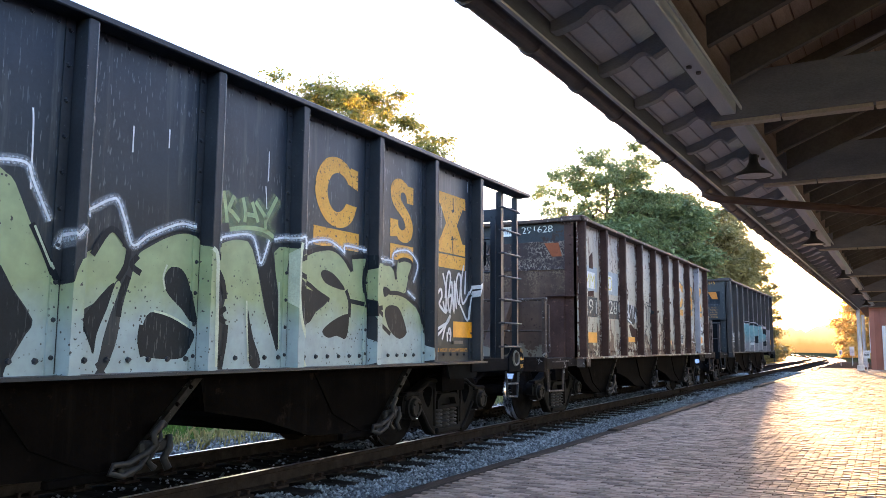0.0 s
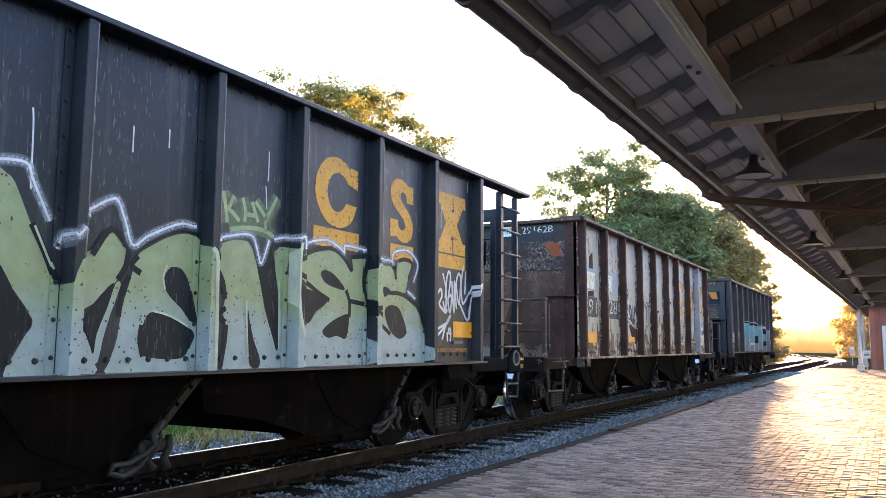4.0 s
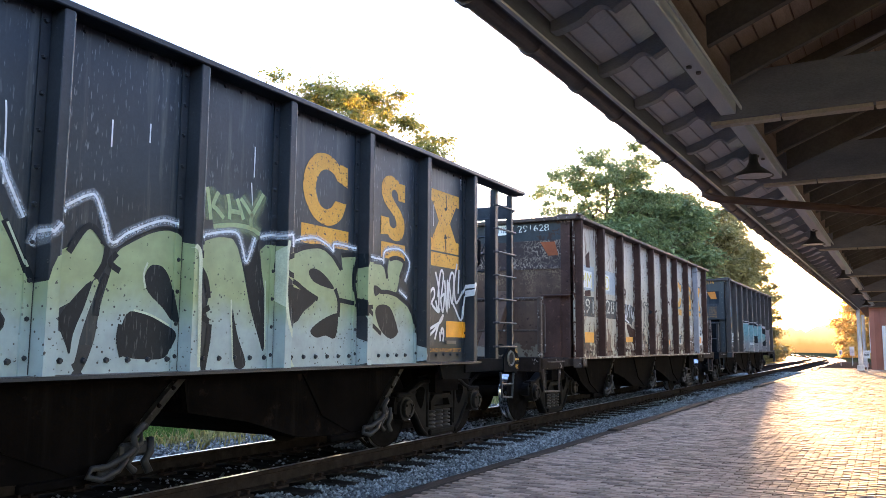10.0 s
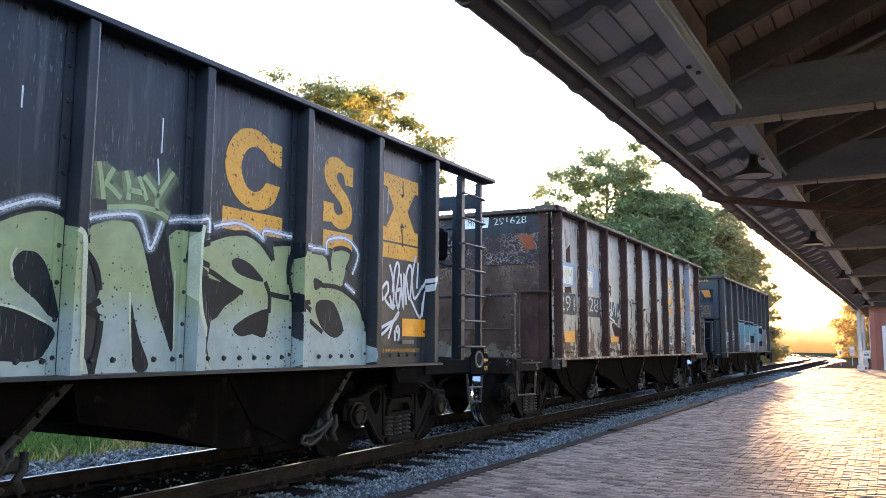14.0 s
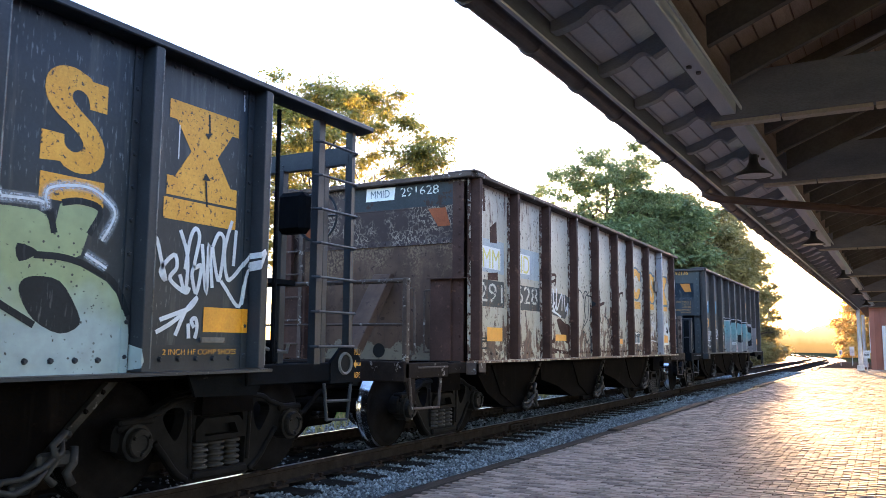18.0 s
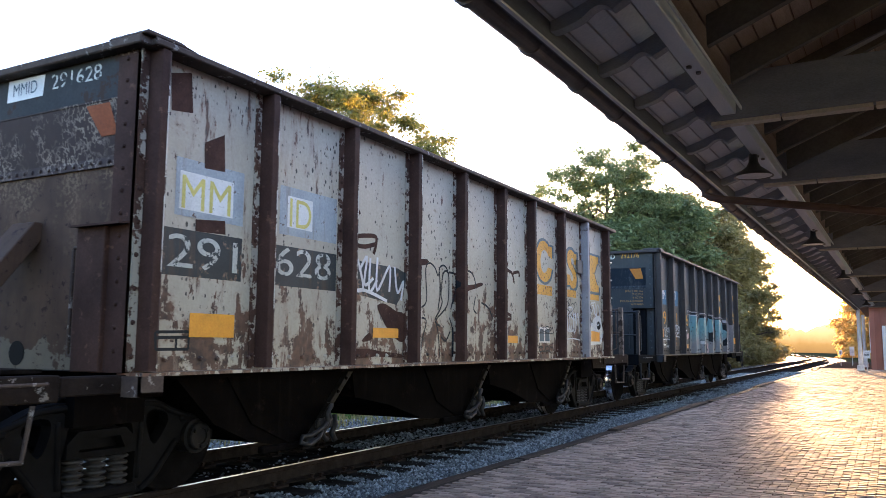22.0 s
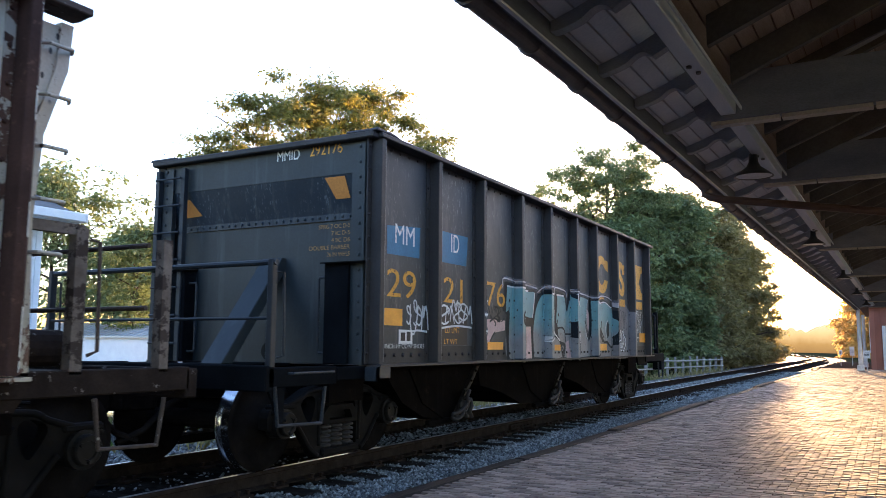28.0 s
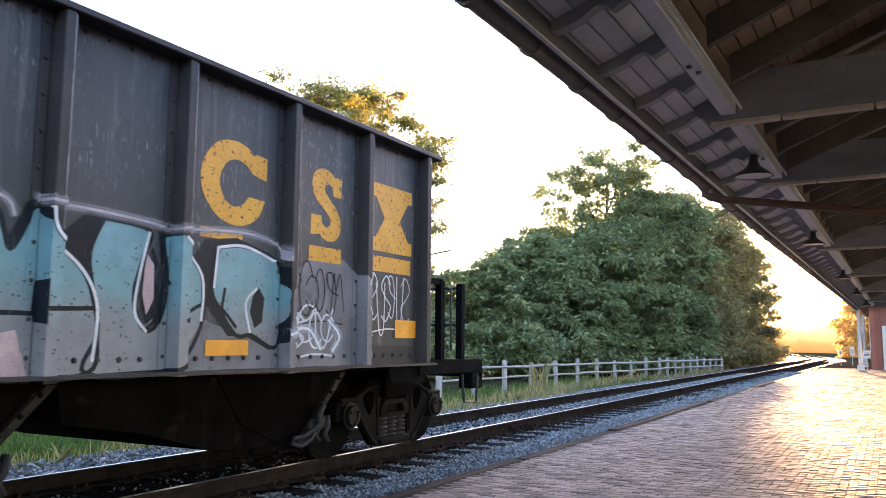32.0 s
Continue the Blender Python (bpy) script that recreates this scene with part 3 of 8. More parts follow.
def chords(car, mat_top, mat_side, near_over, far_over):
    """The rim round the top, and the sill under the sides."""
    for s in (1, -1):
        bm = bmesh.new()
        prism(bm, [(s * (SIDE - 0.06), TOP), (s * (SIDE + 0.15), TOP), (s * (SIDE + 0.15), TOP - 0.05), (s * (SIDE + 0.01), TOP - 0.06), (s * (SIDE - 0.06), TOP - 0.06)],
              "y", -near_over, far_over)
        part("top_chord", bm, mat_top, car, bevel=0.008)
        if s > 0:
            bm = bmesh.new()
            knobs(bm, [(SIDE + 0.001, y, TOP - 0.1) for y in (0.26 + 0.185 * k for k in range(55)) if min(abs(y - r) for r in ribs_of(car)) > 0.14], 0.018, "x", 0.012)
            part("rivets", bm, mat_side, car)["kind"] = "stuff"
        bm = B((s * (SIDE - 0.1), s * (SIDE + 0.16), -0.12, 10.52, SILL - 0.012, SILL + 0.012), (s * (SIDE - 0.02), s * (SIDE + 0.0018), -0.1, 10.5, SILL, SILL + 0.2))
        sill = part("side_sill", bm, mat_side, car)
        if s > 0:
            bm = bmesh.new()
            knobs(bm, [(SIDE + 0.001, y, SILL + 0.1) for y in (0.2 + 0.172 * k for k in range(60)) if min(abs(y - r) for r in ribs_of(car)) > 0.12], 0.024, "x", 0.022)
            part("bolts", bm, mat_side, sill)["kind"] = "stuff"
    for y in (-near_over, 10.5):
        part("end_chord", B((-SIDE - 0.1, SIDE + 0.1, y - (0.1 if y < 0 else 0.06), y + 0.09, TOP - 0.06, TOP + 0.004)), mat_top, car, bevel=0.01)
    for s in (1, -1):
        bm = bmesh.new()
        prism(bm, [(-near_over - 0.1, TOP + 0.003), (0.3, TOP + 0.003), (0.1, TOP + 0.032), (-near_over - 0.07, TOP + 0.036)], "x", *sorted((s * (SIDE - 0.25), s * (SIDE + 0.14))))
        part("corner_cap", bm, mat_top, car, bevel=0.008)


def bays(car, mat):
    """Three discharge hoppers below the body: a long shallow slope, a steep one, and a gate with its tangle of latch irons."""
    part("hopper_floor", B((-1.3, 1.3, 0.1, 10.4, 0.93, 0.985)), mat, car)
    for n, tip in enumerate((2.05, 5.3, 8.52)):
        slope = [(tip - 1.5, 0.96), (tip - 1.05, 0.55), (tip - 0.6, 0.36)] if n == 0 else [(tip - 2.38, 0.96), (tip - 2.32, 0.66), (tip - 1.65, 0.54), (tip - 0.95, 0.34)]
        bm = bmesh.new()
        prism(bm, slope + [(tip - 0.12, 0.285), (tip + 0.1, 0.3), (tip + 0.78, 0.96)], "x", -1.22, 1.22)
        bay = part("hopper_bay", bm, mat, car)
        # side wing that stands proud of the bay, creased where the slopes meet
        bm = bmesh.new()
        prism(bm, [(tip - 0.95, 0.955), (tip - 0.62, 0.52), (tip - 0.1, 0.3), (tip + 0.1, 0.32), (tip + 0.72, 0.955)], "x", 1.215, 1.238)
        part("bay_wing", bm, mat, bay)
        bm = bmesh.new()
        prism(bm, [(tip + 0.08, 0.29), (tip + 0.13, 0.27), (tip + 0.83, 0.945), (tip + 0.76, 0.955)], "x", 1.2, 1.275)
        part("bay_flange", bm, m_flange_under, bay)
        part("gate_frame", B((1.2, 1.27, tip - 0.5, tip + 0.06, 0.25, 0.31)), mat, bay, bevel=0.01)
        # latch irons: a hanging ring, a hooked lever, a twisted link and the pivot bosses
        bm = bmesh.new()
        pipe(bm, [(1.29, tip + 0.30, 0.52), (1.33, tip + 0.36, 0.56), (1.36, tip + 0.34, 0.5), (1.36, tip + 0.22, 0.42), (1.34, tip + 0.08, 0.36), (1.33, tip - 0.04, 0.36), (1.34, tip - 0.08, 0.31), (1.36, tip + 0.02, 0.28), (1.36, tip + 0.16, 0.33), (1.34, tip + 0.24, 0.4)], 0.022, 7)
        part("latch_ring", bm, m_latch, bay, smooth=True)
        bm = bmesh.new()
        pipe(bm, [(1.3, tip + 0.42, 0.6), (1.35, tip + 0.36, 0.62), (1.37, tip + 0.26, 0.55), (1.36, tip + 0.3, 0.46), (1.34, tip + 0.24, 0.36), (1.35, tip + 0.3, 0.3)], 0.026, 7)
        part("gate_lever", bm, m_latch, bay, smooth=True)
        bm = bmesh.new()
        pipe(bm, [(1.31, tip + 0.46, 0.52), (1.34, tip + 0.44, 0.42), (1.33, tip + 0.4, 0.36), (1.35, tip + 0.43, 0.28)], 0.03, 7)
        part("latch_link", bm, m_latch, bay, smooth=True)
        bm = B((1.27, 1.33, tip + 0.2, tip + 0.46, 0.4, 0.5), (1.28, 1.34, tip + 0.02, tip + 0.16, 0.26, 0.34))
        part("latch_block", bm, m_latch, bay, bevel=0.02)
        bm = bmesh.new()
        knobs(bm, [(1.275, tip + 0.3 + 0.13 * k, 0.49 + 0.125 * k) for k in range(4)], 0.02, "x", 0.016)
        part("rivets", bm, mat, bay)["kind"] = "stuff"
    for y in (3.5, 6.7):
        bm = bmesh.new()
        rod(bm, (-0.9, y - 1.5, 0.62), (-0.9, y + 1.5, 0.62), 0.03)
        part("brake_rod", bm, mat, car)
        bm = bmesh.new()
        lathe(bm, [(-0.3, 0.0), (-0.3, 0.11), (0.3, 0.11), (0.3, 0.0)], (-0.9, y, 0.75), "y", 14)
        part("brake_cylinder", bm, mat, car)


m_flange_under = worn("scuffed_bay_flange", (0.008, 0.007, 0.0068), (0.028, 0.025, 0.024), 8, 60, 0.7, spots=(0.1, 0.092, 0.088), spot_lo=0.62, spot_hi=0.66, spot_scale=14, gloss=0.15)
m_latch = worn("worn_latch_steel", (0.008, 0.0072, 0.0072), (0.026, 0.024, 0.0235), 10, 60, 0.65, 0.2)


def plate(bm, loops, x0, x1):
    """A flat casting between x0 and x1: the first outline (y, z) is its edge, the others are holes through it."""
    for pts in loops:
        v = [bm.verts.new((x0, a, b)) for a, b in pts]
        for k in range(len(v)):
            bm.edges.new((v[k - 1], v[k]))
    bmesh.ops.triangle_fill(bm, edges=bm.edges[:], use_beauty=True)
    out = bmesh.ops.extrude_face_region(bm, geom=bm.faces[:])
    bmesh.ops.translate(bm, vec=(x1 - x0, 0, 0), verts=[g for g in out["geom"] if isinstance(g, bmesh.types.BMVert)])


def truck(car, y, wheels):
    """Bolster, two cast side frames with windows, springs and bearings, two wheelsets."""
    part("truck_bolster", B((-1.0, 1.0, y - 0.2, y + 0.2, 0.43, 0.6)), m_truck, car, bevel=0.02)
    # added block that stops sky showing through the frame windows
    part("gap_block", B((-1.15, 1.15, y - 0.3, y + 0.3, 0.62, 0.93)), m_under, car)
    half = curve([(0.0, 0.785), (0.3, 0.785), (0.5, 0.765), (0.66, 0.70), (0.82, 0.635), (0.98, 0.62), (1.07, 0.59), (1.1, 0.52)], 3)
    half += [(1.1, 0.42), (1.04, 0.4), (1.02, 0.47), (0.76, 0.47), (0.74, 0.4), (0.68, 0.41)] + curve([(0.62, 0.38), (0.5, 0.24), (0.4, 0.12), (0.33, 0.085), (0.22, 0.075)], 3)
    window = curve([(0.62, 0.6), (0.57, 0.675), (0.45, 0.69), (0.4, 0.64), (0.42, 0.53), (0.47, 0.44), (0.52, 0.45)], 3, True)
    for s in (1, -1):
        x0, x1 = sorted((s * 0.95, s * 1.06))
        edge = [(y + a, b) for a, b in half] + [(y - a, b) for a, b in half[:0:-1]]
        bm = bmesh.new()
        plate(bm, [edge, [(y + a, b) for a, b in window], [(y - a, b) for a, b in window],
                   [(y + a, b) for a, b in ((-0.3, 0.17), (0.3, 0.17), (0.31, 0.4), (0.27, 0.6), (0.22, 0.66), (-0.22, 0.66), (-0.27, 0.6), (-0.31, 0.4))]], x0, x1)
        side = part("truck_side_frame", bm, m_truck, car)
        if s > 0:
            # the cast rim that stands out round the frame, the spring plank and the end of the bolster
            bm = bmesh.new()
            pipe(bm, [(1.062, y + a, b - 0.02) for a, b in curve([(-1.05, 0.58), (-0.84, 0.635), (-0.62, 0.7), (-0.42, 0.765), (0.42, 0.765), (0.62, 0.7), (0.84, 0.635), (1.05, 0.58)], 4)], 0.024, 8)
            part("frame_rim", bm, m_truck, side, smooth=True)
            for e in (1, -1):
                bm = bmesh.new()
                pipe(bm, [(1.062, y + e * a, b) for a, b in curve([(0.7, 0.44), (0.6, 0.33), (0.48, 0.19), (0.36, 0.11)], 4)], 0.026, 8)
                pipe(bm, [(1.062, y + e * a, b) for a, b in curve([(0.355, 0.66), (0.345, 0.45), (0.335, 0.2)], 4)], 0.02, 8)
                part("frame_rib", bm, m_truck, side, smooth=True)
            part("spring_plank", B((0.93, 1.1, y - 0.31, y + 0.31, 0.1, 0.168)), m_truck, side, bevel=0.015)
            bm = bmesh.new()
            plate(bm, [[(y - 0.29, 0.4), (y + 0.29, 0.4), (y + 0.29, 0.5), (y + 0.2, 0.585), (y - 0.2, 0.585), (y - 0.29, 0.5)], [(y - 0.2, 0.44), (y + 0.2, 0.44), (y + 0.15, 0.53), (y - 0.15, 0.53)]], 0.95, 1.085)
            part("bolster_end", bm, m_truck, side)
            bm = bmesh.new()
            pipe(bm, [(1.02, y - 0.5, 0.8), (1.05, y - 0.2, 0.83), (1.05, y + 0.2, 0.83), (1.02, y + 0.5, 0.8)], 0.014, 6)
            part("brake_pipe", bm, m_truck, side)
        for k in (-0.19, 0.0, 0.19):
            bm = bmesh.new()
            prof = []
            for j in range(5):
                z0 = 0.168 + j * 0.047
                prof += [(z0, 0.05), (z0 + 0.006, 0.078), (z0 + 0.018, 0.086), (z0 + 0.03, 0.078), (z0 + 0.036, 0.05)]
            lathe(bm, prof, (s * 1.0, y + k, 0), "z", 14)
            part("spring", bm, m_spring, side, smooth=True)
        for e in (-0.889, 0.889):
            bm = bmesh.new()
            r = [(s * w, q) for w, q in ((0.96, 0.0), (0.96, 0.14), (1.1, 0.14), (1.105, 0.115), (1.14, 0.11), (1.15, 0.1), (1.15, 0.065), (1.135, 0.06), (1.135, 0.0))]
            lathe(bm, r, (0, y + e, 0.457), "x", 20)
            part("bearing_cap", bm, m_bearing, side)
            if s > 0:
                for a in (0.5, 2.6, 4.7):
                    bm = bmesh.new()
                    knobs(bm, [(1.145, y + e + 0.082 * math.cos(a), 0.457 + 0.082 * math.sin(a))], 0.02, "x", 0.02)
                    part("cap_bolt", bm, m_bearing, side)
                part("bearing_adapter", B((0.97, 1.09, y + e - 0.16, y + e + 0.16, 0.585, 0.64)), m_truck, side, bevel=0.015)
    for e in (-0.889, 0.889):
        axle = new("wheelset")
        bm = bmesh.new()
        lathe(bm, [(-1.0, 0.0), (-1.0, 0.075), (-0.7, 0.09), (0.7, 0.09), (1.0, 0.075), (1.0, 0.0)], (0, 0, 0), "x", 14)
        axle.matrix_basis = Matrix.Translation((0, y + e, 0.457))
        axle.parent = car
        part("axle", bm, m_wheel, axle)
        for s in (1, -1):
            bm = bmesh.new()
            lathe(bm, [(s * w, q) for w, q in ((0.66, 0.0), (0.66, 0.13), (0.69, 0.16), (0.70, 0.34), (0.675, 0.39), (0.675, 0.478))], (0, 0, 0), "x", 40)
            lathe(bm, [(s * w, q) for w, q in ((0.806, 0.453), (0.816, 0.445), (0.815, 0.40), (0.775, 0.36), (0.78, 0.20), (0.84, 0.15), (0.85, 0.0))], (0, 0, 0), "x", 40)
            part("wheel", bm, m_wheel, axle, smooth=True)
            bm = bmesh.new()
            lathe(bm, [(s * w, q) for w, q in ((0.675, 0.478), (0.682, 0.486), (0.70, 0.486), (0.72, 0.462), (0.735, 0.459), (0.806, 0.453))], (0, 0, 0), "x", 40)
            part("tread", bm, m_tread, axle, smooth=True)
        wheels.append(axle)


def coupler(car, y, d, mat):
    bm = B((-0.12, 0.12, y - (0.5 if d > 0 else 0), y + (0 if d > 0 else 0.5), 0.66, 0.9))
    box(bm, -0.2, 0.2, *sorted((y - d * 0.02, y + d * 0.3)), 0.6, 0.95)
    prism(bm, [(-0.22, y + d * 0.28), (0.22, y + d * 0.28), (0.24, y + d * 0.4), (0.02, y + d * 0.52), (-0.2, y + d * 0.5)][::int(d)], "z", 0.62, 0.92)
    part("coupler", bm, mat, car, bevel=0.02)
    bm = bmesh.new()
    pipe(bm, [(0.35, y - d * 0.3, 0.75), (0.36, y, 0.66), (0.34, y + d * 0.25, 0.45), (0.3, y + d * 0.5, 0.36)], 0.028)
    part("air_hose", bm, m_wheel, car)


def stirrup(car, y0, y1, mat, double=False):
    for s in (1, -1):
        bm = bmesh.new()
        pipe(bm, [(s * 1.5, y0, 0.84), (s * 1.5, y0 + 0.05, 0.51), (s * 1.5, y1 - 0.05, 0.49), (s * 1.5, y1, 0.82)], 0.017)
        if double:
            rod(bm, (s * 1.5, y0 + 0.03, 0.68), (s * 1.5, y1 - 0.02, 0.67), 0.014)
        part("stirrup_step", bm, mat, car)


def near_end(car, sheet, band, deck, rail_mat, upper):
    """The end of the car that looks along the platform: band, bulged sheet, deck, brace and rails."""
    end = part("end_sheet", B((-1.46, 1.46, -0.02, 0.03, 1.0, 2.55)), sheet, car)
    bm = bmesh.new()
    prism(bm, [(-0.13, TOP - 0.055), (-0.13, 2.97), (0.0, 2.9), (0.0, TOP - 0.055)], "x", -1.46, 1.46)
    part("end_band", bm, band if upper == m_top_b else upper, car)
    if upper == m_top_b:
        bm = bmesh.new()
        edge = [(-0.42, TOP - 0.07), (-0.36, 3.24), (-0.44, 3.18), (-0.35, 3.11), (-0.4, 3.04), (-0.3, 2.985), (0.2, 2.978), (0.7, 2.985), (1.29, 2.976), (1.29, TOP - 0.07)]
        bm.faces.new([bm.verts.new((a, -0.1318, b)) for a, b in edge])
        part("repainted_band", bm, upper, car, "slate paint rolled over blistered paint")
    bm = bmesh.new()
    prism(bm, [(-0.125, 2.97), (-0.03, 2.56), (0.03, 2.56), (0.0, 2.97)], "x", -1.36, 1.36)
    part("end_slope", bm, band, car)
    bm = bmesh.new()
    box(bm, -1.46, 1.46, -0.04, 0.0, 2.5, 2.57)
    knobs(bm, [(-1.4 + 0.1 * k, -0.04, 2.535) for k in range(29)], 0.02, "-y", 0.016)
    part("rivet_strip", bm, band, end)
    for s in (1, -1):
        bm = B((s * 1.3, s * 1.5, -0.16, -0.1, 1.0, TOP - 0.1), (s * 1.46, s * 1.5, -0.16, 0.0, 1.0, TOP - 0.1))
        prism(bm, [(-0.1, 3.0), (0.02, 3.0), (0.02, 2.2)], "x", s * 1.3, s * 1.33)
        post_mat = m_rib_b if upper == m_top_b else sheet
        post = part("corner_post", bm, post_mat, car)
        bm = bmesh.new()
        knobs(bm, [(s * 1.4, -0.16, 1.15 + 0.16 * k) for k in range(14)], 0.02, "-y", 0.016)
        part("rivets", bm, post_mat, post)["kind"] = "stuff"
        # boxed foot of the corner post under a thin lid
        part("post_box", B((s * 1.0, s * 1.3, -0.2, -0.02, 1.0, 2.03)), post_mat if upper == m_top_b else deck, car, bevel=0.008)
        bm = bmesh.new()
        prism(bm, [(-0.25, 2.02), (-0.25, 2.035), (-0.02, 2.06), (-0.02, 2.045)], "x", s * 0.98, s * 1.5)
        part("post_lid", bm, m_rib_b if upper == m_top_b else m_under, car)
        # deck, side sill beyond the body, corner bracket
        part("deck_sill", B((s * 1.36, s * 1.5, -1.58, -0.62, 0.83, 1.0), (s * 1.36, s * 1.5, -0.62, 0.1, 0.86, 0.985)), deck, car, bevel=0.01)
        part("handrail_post", B((s * 1.44, s * 1.5, -1.57, -1.5, 1.0, 1.93)), rail_mat, car, bevel=0.008)
        bm = bmesh.new()
        pipe(bm, [(s * 1.47, -1.5, 1.82), (s * 1.5, -1.42, 1.82), (s * 1.5, -1.4, 1.1), (s * 1.47, -1.46, 1.08)], 0.013)
        part("grab_iron", bm, rail_mat, car)
        bm = bmesh.new()
        pipe(bm, [(s * 1.02, -0.12, 1.89), (s * 0.89, -0.13, 1.89), (s * 0.88, -0.13, 1.87), (s * 0.88, -0.13, 1.13), (s * 0.89, -0.13, 1.11), (s * 1.02, -0.12, 1.11)], 0.013)
        part("grab_iron", bm, rail_mat, car)
        part("corner_bracket", B((s * 1.5, s * 1.66, -0.16, -0.13, 0.84, 0.98), (s * 1.63, s * 1.66, -0.16, 0.06, 0.84, 0.98), (s * 1.5, s * 1.66, -0.13, 0.06, 0.84, 0.87)), rail_mat, car)
        bm = bmesh.new()
        pipe(bm, [(s * 1.52, -1.35, 0.95), (s * 1.56, -1.33, 0.95), (s * 1.56, -0.75, 0.95), (s * 1.52, -0.73, 0.95)], 0.012)
        part("grab_iron", bm, rail_mat, car)
        # gusset from deck down to the stirrup
        bm = bmesh.new()
        prism(bm, [(-1.58, 0.84), (-1.36, 0.84), (-1.36, 0.56), (-1.42, 0.56)], "x", s * 1.46, s * 1.49)
        part("gusset", bm, deck, car)
    part("end_sill", B((-1.5, 1.5, -1.62, -1.5, 0.8, 1.02)), deck, car, bevel=0.012)
    part("deck_plate", B((-0.42, 0.42, -1.5, 0.0, 0.97, 1.0)), deck, car)
    bm = bmesh.new()
    rod(bm, (-1.5, -1.54, 1.9), (1.52, -1.54, 1.9), 0.026)
    rod(bm, (-1.47, -1.54, 1.42), (1.47, -1.54, 1.42), 0.014)
    part("handrail", bm, rail_mat, car)
    for x in (0.2,):
        bm = bmesh.new()
        prism(bm, [(-0.02, 2.13), (-0.02, 1.99), (-0.79, 1.0), (-0.95, 1.0), (-0.09, 2.13)], "x", x - 0.14, x + 0.14)
        part("end_brace", bm, sheet, car, bevel=0.008)
    # oval hand hole
    bm = bmesh.new()
    lathe(bm, [(-0.024, 0.0), (-0.024, 0.095), (0.01, 0.095)], (0.12, 0, 1.12), "y", 18)
    part("hand_hole", bm, m_hole, end)
    # ladder on the far corner
    bm = bmesh.new()
    for x in (-1.5, -1.08):
        box(bm, x - 0.03, x + 0.03, -0.22, -0.16, 1.0, TOP - 0.12)
    for k in range(7):
        rod(bm, (-1.5, -0.25, 1.2 + 0.32 * k), (-1.08, -0.25, 1.2 + 0.32 * k), 0.013)
    part("ladder", bm, rail_mat, car)
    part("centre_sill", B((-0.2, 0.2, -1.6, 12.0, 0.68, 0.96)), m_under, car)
    coupler(car, -1.6, -1, m_under)
    stirrup(car, -1.5, -0.8, rail_mat)


m_hole = plain("black_hole", (0.003, 0.003, 0.003), 0.9)


